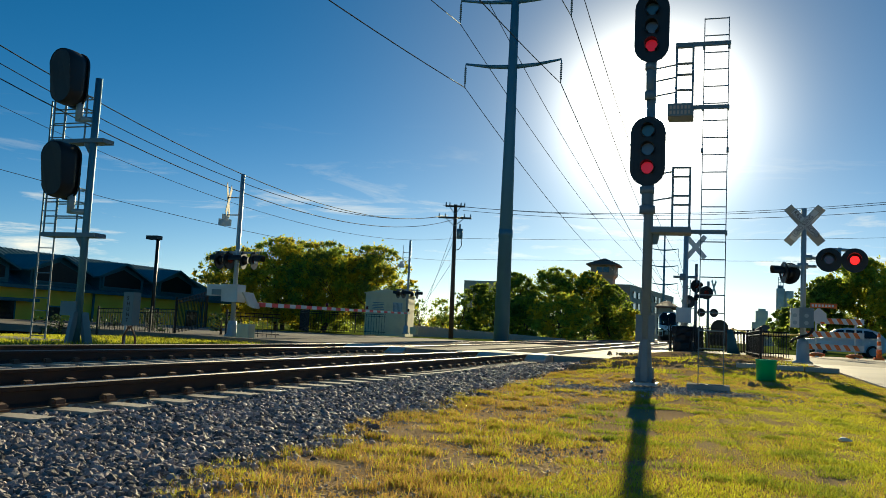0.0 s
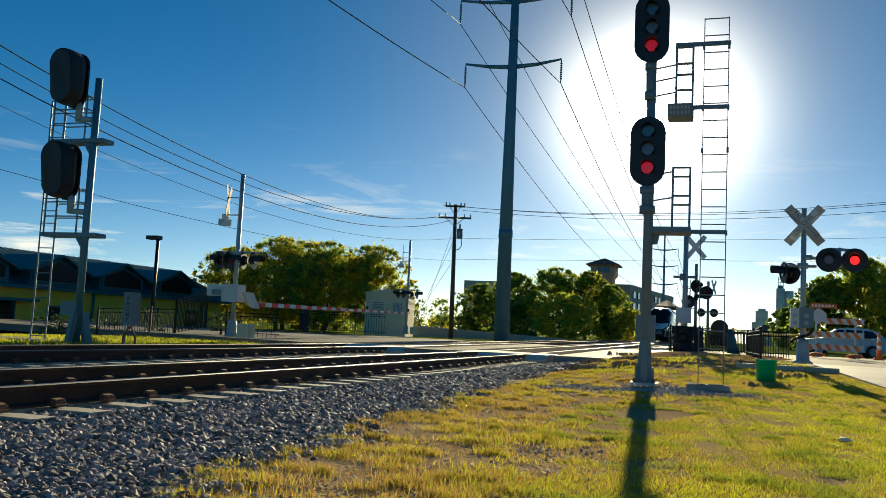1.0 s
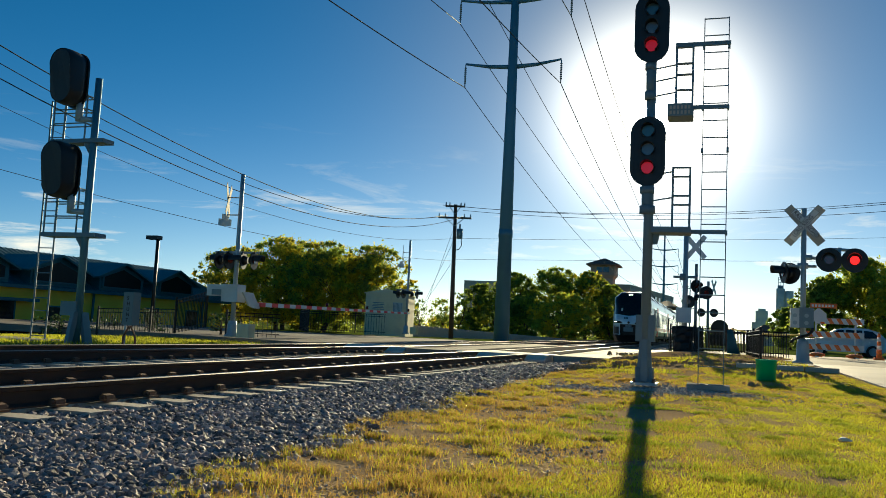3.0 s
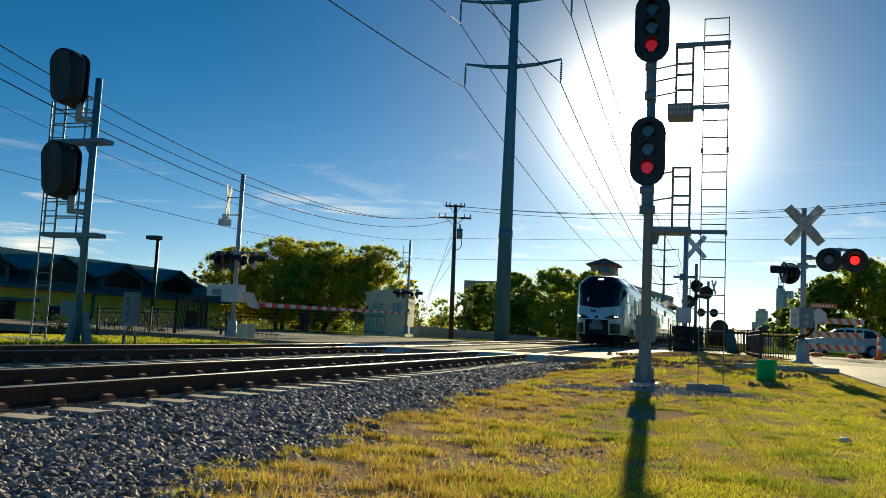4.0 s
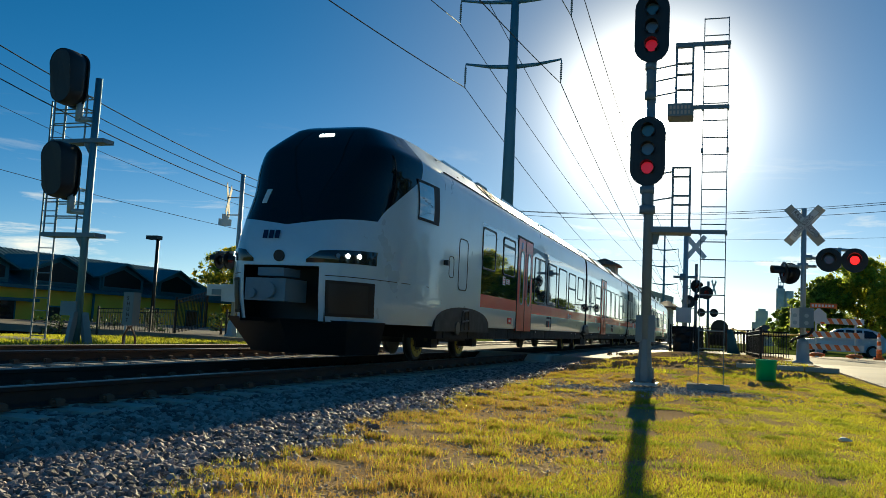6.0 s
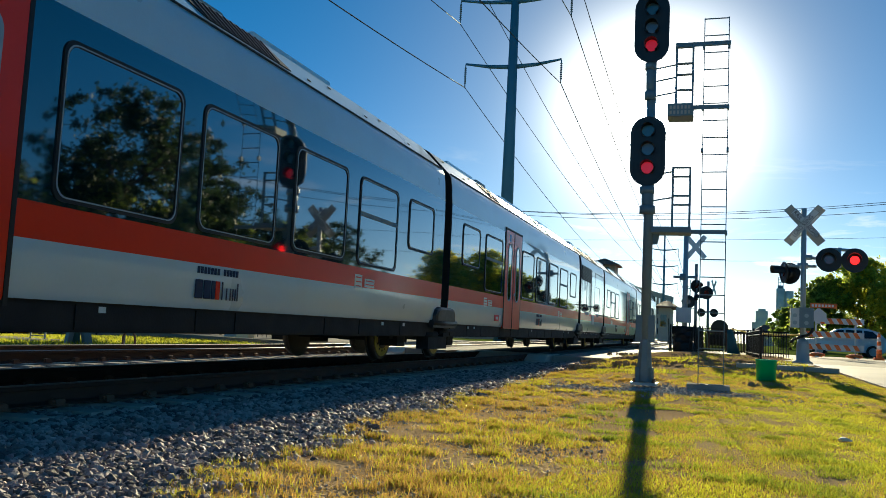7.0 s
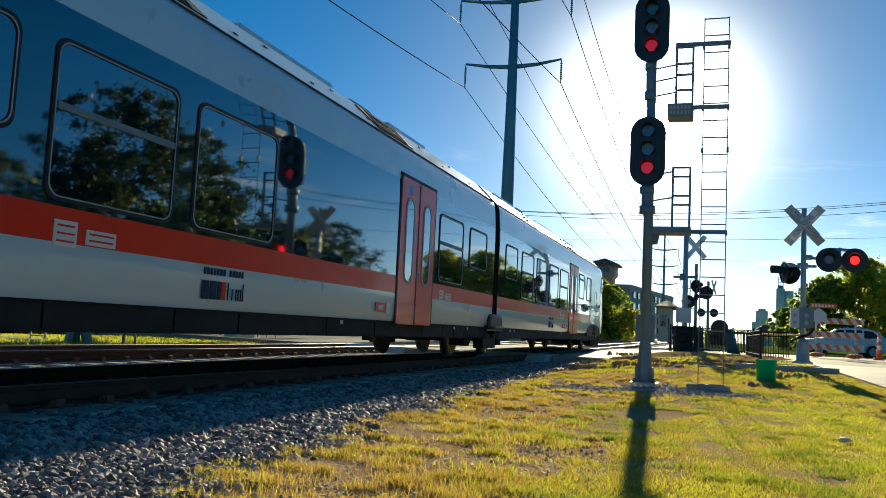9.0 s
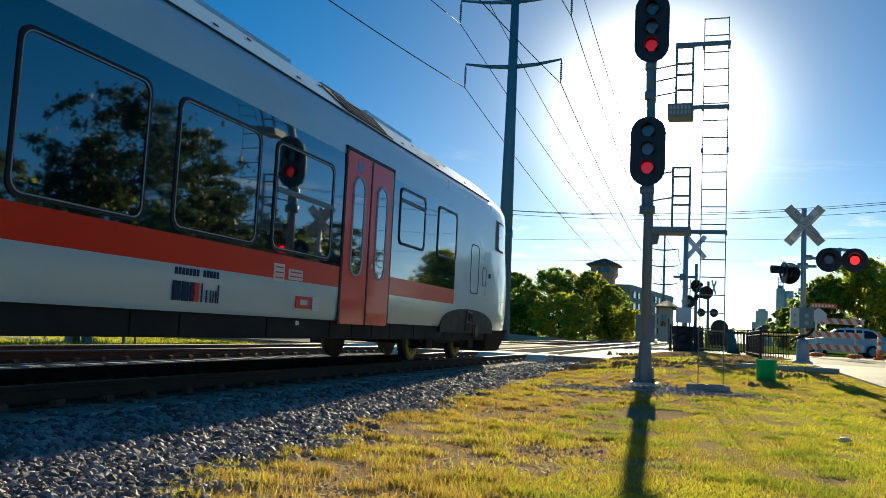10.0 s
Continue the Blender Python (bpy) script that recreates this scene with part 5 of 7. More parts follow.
def right_crossing_mast():
    X, Y, Z = 2.06, 22.7, 0.2
    s = thing("crossing_signal", pose(X, Y, Z), "silver crossing signal mast with a lettered crossbuck and red flashers", "crossing signal", "crossing signals")
    bm = bmesh.new()
    tube(bm, (0, 0, 0.0), (0, 0, 3.88), 0.066, n=16)
    part("mast", bm, "galv", s)
    mast_base(s, 0.6, 0.15)
    crossbuck(s, 0.02, -0.08, 3.5, 0, length=0.86)
    crossbuck(s, 0.02, 0.1, 3.43, 180, words=False, length=0.86)
    # the crossbuck that faces the other way
    mm = Matrix.Translation((0.03, 0.12, 3.47))
    for ang in (-49, 49):
        bm = bmesh.new()
        plate(bm, [(-0.61, -0.115), (0.61, -0.115), (0.61, 0.115), (-0.61, 0.115)], 0.012, mm @ Matrix.Rotation(radians(-ang), 4, "Y"))
        part("blade", bm, "stone_trim", s, "bare back of a crossbuck blade")
        mm = mm @ Matrix.Translation((0, 0.02, 0))
    bm = bmesh.new()
    tube(bm, (0, 0, 2.66), (0.62, 0, 2.58), 0.04, n=12)
    tube(bm, (0, 0, 2.64), (0.2, 0, 2.64), 0.065, n=12)
    tube(bm, (0.82, 0, 2.4), (0.82, 0, 2.9), 0.045, n=12)
    tube(bm, (0.6, 0, 2.86), (1.05, 0, 2.84), 0.04, n=10)
    part("flasher_arm", bm, "galv", s)
    bm = bmesh.new()
    tube(bm, (-0.46, 0, 2.42), (0.3, 0, 2.42), 0.035, n=12)
    tube(bm, (-0.08, 0, 2.36), (-0.08, 0, 2.5), 0.06, n=10)
    tube(bm, (0.05, 0, 2.36), (0.05, 0, 2.5), 0.06, n=10)
    part("flasher_arm", bm, "galv", s)
    flasher(s, 0.57, -0.12, 2.58, -8)
    flasher(s, 1.15, -0.12, 2.58, -8, "red_lit")
    flasher(s, -0.46, 0.1, 2.26, -75, None, 0.27)
    flasher(s, -0.3, 0.16, 2.24, 150, None, 0.27)
    for x0, x1, z0, z1, m in ((-0.3, -0.1, 0.88, 1.36, "cabinet"), (-0.1, 0.23, 0.88, 1.38, "dark_steel")):
        bm = bmesh.new()
        box(bm, x0, -0.16, z0, x1, 0.08, z1)
        soften(bm, 0.02, 2)
        b = part("relay_box", bm, m, s, "grey relay box on the mast")
        for zz in (z0 + 0.12, z0 + 0.3):
            bm = bmesh.new()
            tube(bm, ((x0 + x1) / 2, -0.18, zz), ((x0 + x1) / 2, -0.16, zz), 0.05, n=14)
            part("cover", bm, "galv", b)
    bm = bmesh.new()
    pts = [(-0.3, -0.08, 0.5), (-0.2, -0.1, 0.6), (-0.05, -0.13, 0.66), (0.1, -0.13, 0.7), (0.2, -0.1, 0.8), (0.22, -0.08, 0.9)]
    for a, b in zip(pts, pts[1:]):
        tube(bm, a, b, 0.035, n=8)
    part("hose", bm, "rubber", s, "thick black cable hose")


right_crossing_mast()


def gate_mast(X, Y, Z, height, arm_len, name_label, cross=True, z_arm=1.05):
    s = thing("crossing_gate", pose(X, Y, Z), name_label, "crossing gate", "crossing signals")
    bm = bmesh.new()
    tube(bm, (0, 0, 0), (0, 0, height), 0.075, 0.065, n=14)
    part("mast", bm, "galv", s)
    mast_base(s, 0.5, 0.15)
    # crossbuck seen nearly edge on
    crossbuck(s, -0.42, -0.1, height - 0.85, 113, words=False, white="stone_trim")
    bm = bmesh.new()
    rod(bm, (0, 0, height - 0.75), (-0.42, -0.05, height - 0.75), 0.02)
    rod(bm, (0, 0, height - 1.3), (-0.45, -0.05, height - 1.3), 0.02)
    part("sign_bracket", bm, "galv", s)
    bm = bmesh.new()
    plate(bm, [(-0.2, 0), (0.2, 0), (0.2, 0.22), (0.1, 0.22), (0.1, 0.38), (-0.1, 0.38), (-0.1, 0.22), (-0.2, 0.22)], 0.012, Matrix.Translation((-0.5, -0.05, height - 1.65)) @ Matrix.Rotation(radians(40), 4, "Z"))
    part("track_plate", bm, "sign_white", s)
    bm = bmesh.new()
    tube(bm, (-0.75, -0.05, 2.62), (0.75, 0.05, 2.62), 0.035, n=10)
    tube(bm, (-0.1, 0, 2.55), (0.1, 0, 2.55), 0.09, n=10)
    part("flasher_arm", bm, "galv", s)
    for x, f in ((-0.62, -95), (-0.25, 80), (0.22, -80), (0.62, 95)):
        flasher(s, x, 0.0, 2.38, f, None, 0.28)
    if arm_len:
        bm = bmesh.new()
        box(bm, -0.36, -0.18, 1.08, 0.2, 0.3, 1.62)
        soften(bm, 0.05, 2)
        g = part("gate_mechanism", bm, "cabinet", s, "pale grey gate machine on the mast")
        bm = bmesh.new()
        box(bm, -0.95, -0.08, 1.25, -0.4, 0.08, 1.6)
        box(bm, -0.72, -0.16, 1.28, -0.36, 0.14, 1.45, mi=1)
        soften(bm, 0.02, 1)
        part("counterweight", bm, ("cabinet", "dark_steel"), g)
        bm = bmesh.new()
        loft(bm, [[(x, -0.1, 1.4), (x, 0.5, 1.4), (x, 0.8, 1.1), (x, 0.95, 1.08), (x, 0.95, 0.92), (x, 0.6, 0.92), (x, 0.3, 1.0)] for x in (0.3, 0.36)], smooth=False)
        part("arm_bracket", bm, "cabinet", g)
        bm = bmesh.new()
        n = int(arm_len / 0.41)
        for k in range(n):
            y0, y1 = 0.9 + 0.41 * k, 0.9 + 0.41 * (k + 1)
            h0 = 0.07 - 0.035 * k / n
            zz = z_arm + 0.012 * k * 0.41
            box(bm, 0.32, y0, zz - h0, 0.36, y1, zz + h0, mi=k % 2)
        arm = part("gate_arm", bm, ("red_paint", "sign_white"), s, "lowered red and white striped gate arm")
        for f in (0.35, 0.62, 0.97):
            bm = bmesh.new()
            yy = 0.9 + f * arm_len
            zz = z_arm + 0.012 * f * arm_len
            tube(bm, (0.34, yy, zz + 0.07), (0.34, yy, zz + 0.2), 0.05, n=12)
            part("arm_lamp", bm, "red_dark", arm)
    bm = bmesh.new()
    box(bm, 0.35, -0.3, 0.0, 0.75, 0.1, 0.42)
    soften(bm, 0.02, 1)
    part("battery_box", bm, "beige", s, "small pale box at the mast foot")
    return s


gate_mast(-14.23, 22.8, 0.05, 5.1, 14.2, "silver crossing gate mast with its striped arm lowered across the road")
gate_mast(-17.52, 47.0, 0.2, 5.6, 0, "distant silver crossing signal mast beside a beige shelter")


def far_right_signals():
    s = thing("crossing_signal", pose(-1.4, 41.0, 0.25), "distant crossing signal mast with a plain crossbuck and box", "crossing signal", "crossing signals")
    bm = bmesh.new()
    tube(bm, (0, 0, 0), (0, 0, 5.4), 0.13, 0.11, n=14)
    part("mast", bm, "galv", s)
    crossbuck(s, 0.45, -0.1, 4.75, -18, words=False, length=1.35)
    bm = bmesh.new()
    tube(bm, (-0.55, 0, 3.35), (0.55, 0, 3.35), 0.06, n=8)
    tube(bm, (-0.1, 0, 3.2), (-0.1, 0, 3.5), 0.17, n=10)
    part("flasher_arm", bm, "dark_steel", s)
    bm = bmesh.new()
    box(bm, -0.38, -0.4, 1.2, 0.3, 0.1, 1.9)
    soften(bm, 0.03, 1)
    part("relay_box", bm, "cabinet", s, "pale grey relay box")
    for x, z, f in ((0.5, 2.95, 40), (0.95, 2.65, 15), (0.55, 2.4, 90), (0.15, 2.2, 0)):
        flasher(s, x, 0.2, z, f, None, 0.31)
    bm = bmesh.new()
    tube(bm, (0.48, 0.25, 0.0), (0.48, 0.25, 4.0), 0.07, n=10)
    tube(bm, (0.48, 0.25, 3.0), (0.9, 0.25, 2.7), 0.03, n=6)
    part("flasher_post", bm, "dark_steel", s)
    s2 = thing("crossing_signal", pose(-0.55, 62.0, 0.25), "far crossing signal mast against the bright sky", "crossing signal", "crossing signals")
    bm = bmesh.new()
    tube(bm, (0, 0, 0), (0, 0, 4.6), 0.09, n=10)
    part("mast", bm, "dark_steel", s2)
    for x, z, f in ((-0.45, 2.4, 30), (0.4, 2.4, -20)):
        flasher(s2, x, 0.0, z, f, None, 0.3)
    bm = bmesh.new()
    tube(bm, (-0.6, 0, 2.5), (0.6, 0, 2.5), 0.04, n=8)
    part("flasher_arm", bm, "dark_steel", s2)
    crossbuck(s2, 0.35, -0.1, 4.2, 70, words=False)


far_right_signals()


# ---- power lines ----
def davit_pole(X, Y, Z, h, arms, r0, name_label, r1=None, spans=(3.3, 3.3, 3.3)):
    s = thing("transmission_pole", pose(X, Y, Z), name_label, "power pole", "steel power poles")
    bm = bmesh.new()
    tube(bm, (0, 0, 0), (0, 0, h), r0, r1 or r0 * 0.45, 12)
    part("shaft", bm, "pole_steel", s)
    bm = bmesh.new()
    tube(bm, (0, 0, h * 0.24), (0, 0, h * 0.24 + 0.5), r0 * 0.92, r0 * 0.9, 12)
    part("shaft_joint", bm, "pole_steel", s)
    for z, span in zip(arms, spans):
        for sx in (-1, 1):
            bm = bmesh.new()
            tube(bm, (0, 0, z), (sx * span * 0.5, 0, z + 0.1), 0.16, 0.12, 8)
            tube(bm, (sx * span * 0.5, 0, z + 0.1), (sx * span, 0, z + 0.35), 0.12, 0.07, 8)
            a = part("davit_arm", bm, "pole_steel", s, "steel davit arm")
            bm = bmesh.new()
            zt = z + 0.3
            rod(bm, (sx * span, 0, zt), (sx * span, 0, zt - 1.45), 0.035)
            for k in range(8):
                tube(bm, (sx * span, 0, zt - 0.2 - 0.14 * k), (sx * span, 0, zt - 0.26 - 0.14 * k), 0.075, n=8)
            part("insulator", bm, "dark_steel", a)
    return s


davit_pole(-12.62, 50.8, 0.0, 27.0, (17.45, 21.75, 26.0), 0.5, "tall tapered blue-grey steel transmission pole with davit arms", 0.2, (3.13, 3.65, 3.4))
davit_pole(-10.75, 185.0, 0.5, 22.4, (19.2, 15.6, 11.8), 0.35, "distant tapered steel transmission pole with three pairs of arms", 0.15, (2.9, 2.9, 2.9))
davit_pole(-9.2, 320.0, 0.5, 22.4, (19.2, 15.6, 11.8), 0.35, "distant tapered steel transmission pole with three pairs of arms", 0.15, (2.9, 2.9, 2.9))


def cable(a, b, sag, r, label, n=26):
    """One sagging wire as a thin tube."""
    a, b = Vector(a), Vector(b)
    bm = bmesh.new()
    rings = []
    for i in range(n + 1):
        t = i / n
        p = a.lerp(b, t)
        p.z -= 4 * sag * t * (1 - t)
        rings.append([p + Vector((r * math.cos(2 * math.pi * k / 4), 0, r * math.sin(2 * math.pi * k / 4))) if abs((b - a).y) > abs((b - a).x) else p + Vector((0, r * math.cos(2 * math.pi * k / 4), r * math.sin(2 * math.pi * k / 4))) for k in range(4)])
    loft(bm, rings)
    return tagged(new("overhead_wire", mesh_of("overhead_wire", bm, "wire")), label, "wire", "overhead wires")


for z, span, zf, near_sag, far_sag in ((16.25, 3.13, 11.1, (4.0, 4.0), (3.0, 3.0)), (20.55, 3.65, 14.9, (4.2, 2.2), (2.2, 3.2)), (24.85, 3.4, 18.5, (3.4, 3.4), (3.0, 3.0))):
    for k, sx in enumerate((-1, 1)):
        x = sx * span
        cable((-12.62 + x, 50.8, z), (-14.66 + x, -95.0, z), near_sag[k], 0.034, "thin dark transmission wire hung from a steel pole", 40)
        cable((-12.62 + x, 50.8, z), (-10.75 + sx * 2.9, 185.0, zf), far_sag[k], 0.03, "thin dark transmission wire hung from a steel pole", 40)
        cable((-10.75 + sx * 2.9, 185.0, zf), (-9.2 + sx * 2.9, 320.0, zf), 3.5, 0.05, "far transmission wire between steel poles", 24)


def utility_pole():
    X, Y, Z = -16.45, 52.6, 0.0
    s = thing("utility_pole", pose(X, Y, Z), "dark wooden utility pole with two crossarms and a transformer", "utility pole")
    bm = bmesh.new()
    tube(bm, (0, 0, 0), (-0.1, 0, 8.85), 0.17, 0.11, 12)
    part("shaft", bm, "wood_pole", s)
    for z, w in ((8.72, 0.65), (7.95, 1.1)):
        bm = bmesh.new()
        m = Matrix.Translation((-0.08, -0.12, z)) @ Matrix.Rotation(radians(12), 4, "Z")
        box(bm, -w, -0.05, -0.06, w, 0.05, 0.06, m)
        a = part("crossarm", bm, "wood_pole", s)
        for k in (-1, -0.6, 0.6, 1):
            bm = bmesh.new()
            tube(bm, m @ Vector((k * w * 0.95, 0, 0.06)), m @ Vector((k * w * 0.95, 0, 0.26)), 0.05, 0.03, 8)
            part("insulator", bm, "dark_steel", a)
        bm = bmesh.new()
        rod(bm, m @ Vector((-w * 0.6, -0.05, 0)), m @ Vector((0, 0.0, -0.55)), 0.025)
        rod(bm, m @ Vector((w * 0.6, -0.05, 0)), m @ Vector((0, 0.0, -0.55)), 0.025)
        part("brace", bm, "dark_steel", a)
    bm = bmesh.new()
    tube(bm, (0.33, -0.2, 6.55), (0.33, -0.2, 7.2), 0.2, n=14)
    tube(bm, (0.33, -0.2, 7.2), (0.33, -0.2, 7.5), 0.06, n=8)
    part("transformer", bm, "dark_steel", s, "grey can transformer")
    bm = bmesh.new()
    pts = [(0.45, -0.2, 6.6), (0.5, -0.2, 6.1), (0.3, -0.15, 5.85), (0.08, -0.1, 5.8)]
    for a, b in zip(pts, pts[1:]):
        rod(bm, a, b, 0.025)
    part("drop_cable", bm, "wire", s)
    for z, y in ((7.6, 60.0), (6.6, 59.0), (5.2, 58.0)):
        bm = bmesh.new()
        rod(bm, (-0.05, 0, z), (-5.2, (y - 52.6), -0.2 if z > 7 else 0.2), 0.012)
        part("guy_wire", bm, "wire", s)


utility_pole()
for a, b, sag, r in (((-17.4, 52.5, 8.1), (-15.39, 12.0, 6.81), 1.7, 0.015), ((-17.0, 52.5, 8.1), (-20.44, 16.0, 8.34), 2.0, 0.015), ((-16.0, 52.5, 8.05), (-15.27, 12.0, 6.01), 2.0, 0.015),
                     ((-17.4, 52.5, 8.8), (22.0, 46.0, 10.0), 1.4, 0.014), ((-17.0, 52.5, 8.8), (22.0, 46.0, 10.0), 1.5, 0.014), ((-16.0, 52.5, 8.45), (22.0, 46.0, 9.3), 1.25, 0.014)):
    cable(a, b, sag, r, "sagging service wire to a wooden pole")
for a, b, sag in (((-16.5, 52.5, 6.6), (-20.24, 16.0, 6.93), 1.6), ((-16.5, 52.5, 5.1), (-20.1, 16.0, 4.75), 0.65), ((-16.5, 52.5, 6.6), (22.0, 46.0, 6.8), 0.3), ((-16.5, 52.5, 5.2), (22.0, 46.0, 5.4), 0.1)):
    cable(a, b, sag, 0.009, "thin communication wire to a wooden pole")


# ---- fences ----
def picket_fence(points, h, z, gap=0.115, label="black iron picket fence", group="iron fences", slope=(0, 0), picket_r=0.009):
    p0 = Vector((*points[0], 0))
    f = thing("iron_fence", pose(p0.x, p0.y, 0), label, "fence", group)
    mesh_cache = {}

    def bar(hh, r):
        key = (round(hh, 2), r)
        if key not in mesh_cache:
            bm = bmesh.new()
            box(bm, -r, -r, 0, r, r, hh)
            mesh_cache[key] = mesh_of("picket", bm, "black_iron")
        return mesh_cache[key]

    for a, b in zip(points, points[1:]):
        a, b = Vector((*a, 0)), Vector((*b, 0))
        L = (b - a).length
        ang = math.atan2((b - a).y, (b - a).x)
        za, zb = z(a.x, a.y), z(b.x, b.y)
        for zz in (0.12, h - 0.14, h - 0.02):
            bm = bmesh.new()
            rod(bm, a - p0 + Vector((0, 0, za + zz)), b - p0 + Vector((0, 0, zb + zz)), 0.018)
            part("fence_rail", bm, "black_iron", f)
        for k in range(int(L / gap) + 1):
            t = min(1, k * gap / L)
            post = k % 21 == 0
            o = new("fence_post" if post else "picket", bar(h + 0.08 if post else h - 0.02, 0.032 if post else picket_r))
            o.parent = f
            q = a.lerp(b, t) - p0
            o.matrix_local = Matrix.Translation((q.x, q.y, za + (zb - za) * t)) @ Matrix.Rotation(ang, 4, "Z")
    return f


picket_fence([(-20.3, 24.0), (-17.6, 24.6)], 0.98, ground_z, 0.09, "black iron picket fence on the grass before the yellow building")
picket_fence([(-17.6, 24.6), (-15.3, 23.0)], 1.15, lambda x, y: 0.02 + 0.28 * (x + 17.6) / 2.3, 0.13, "leaning section of black iron fence beside the track")
picket_fence([(-20.6, 40.4), (-24.0, 46.0), (-19.0, 47.4)], 1.2, lambda x, y: 0.1, 0.16, "black iron fence round the crossing shelter")
picket_fence([(-16.6, 26.2), (-14.9, 27.0)], 0.85, lambda x, y: 0.0, 0.16, "black iron picket fence near the gate mast")
picket_fence([(1.25, 26.2), (2.0, 26.0)], 0.75, lambda x, y: 0.26, 0.07, "short black iron fence panel behind the green bin")
picket_fence([(1.25, 26.2), (1.1, 34.0)], 0.85, lambda x, y: 0.2, 0.16, "black iron fence running beside the walkway")
picket_fence([(-1.95, 39.5), (-0.9, 39.8), (-0.6, 42.0), (2.2, 43.0)], 1.15, lambda x, y: 0.12, 0.07, "dark iron fence by the far platform", picket_r=0.014)


# ---- small things on the right ----
def bin_():
    b = thing("waste_bin", pose(0.98, 18.3, ground_z(0.98, 18.3)), "small open green plastic bin standing on the grass", "bin")
    bm = bmesh.new()
    n = 24
    prof = [(0.185, 0.0), (0.2, 0.4), (0.215, 0.405), (0.215, 0.43), (0.19, 0.43), (0.185, 0.39), (0.17, 0.02)]
    loft(bm, [[(r * (abs(math.cos(a)) ** 0.6) * math.copysign(1, math.cos(a)), r * (abs(math.sin(a)) ** 0.6) * math.copysign(1, math.sin(a)), z) for a in [2 * math.pi * k / n for k in range(n)]] for r, z in prof])
    part("bucket", bm, "green_bin", b)


bin_()
bm = bmesh.new()
box(bm, 0, -0.12, 0, 0.75, 0.12, 0.17)
soften(bm, 0.02, 1)
kerb_mesh = mesh_of("kerb_block", bm, "tie")
for k, (x, y) in enumerate(((0.5, 22.2), (1.28, 22.2), (2.06, 22.15))):
    o = tagged(new("kerb_block", kerb_mesh), "brown weathered timber edging in the grass", "kerb", "timber edging")
    o.matrix_world = pose(x, y, ground_z(x + 0.3, y) - 0.05, 0, 0, 1.5 * k)


def rubble(x, y, r, n, seed, label):
    rng = random.Random(seed)
    bm = bmesh.new()
    for k in range(n):
        a, d = rng.uniform(0, 6.28), r * rng.random() ** 0.5
        m = Matrix.Translation((d * math.cos(a) * 1.8, d * math.sin(a), rng.uniform(0, 0.05))) @ Euler((rng.uniform(0, 3), rng.uniform(0, 3), rng.uniform(0, 3))).to_matrix().to_4x4() @ Matrix.Diagonal((rng.uniform(0.02, 0.1), rng.uniform(0.02, 0.09), rng.uniform(0.015, 0.045), 1))
        bmesh.ops.create_icosphere(bm, subdivisions=1, radius=1, matrix=m)
    o = tagged(new("rubble_heap", mesh_of("rubble_heap", bm, "ground")), label, "rubble", kind="stuff")
    o.matrix_world = pose(x, y, ground_z(x, y) - 0.03)


rubble(-0.2, 27.5, 0.7, 70, 1, "low heap of broken concrete and soil")
rubble(-1.6, 24.5, 0.6, 60, 2, "low heap of broken concrete and soil")
rubble(-2.1, 29.0, 0.8, 80, 5, "low heap of broken concrete and soil")
rubble(0.6, 30.5, 0.8, 80, 6, "low heap of broken concrete and soil")
for k, (x, y) in enumerate(((-2.4, 20.2), (-1.5, 21.4), (-0.5, 22.8), (0.4, 24.6), (-2.6, 23.4), (1.2, 19.8))):
    rubble(x, y, 0.5 + 0.06 * (k % 3), 110, 11 + k, "low mound of dug brown soil in the grass")
rubble(0.9, 17.0, 0.25, 30, 4, "scatter of dug soil in the lawn")


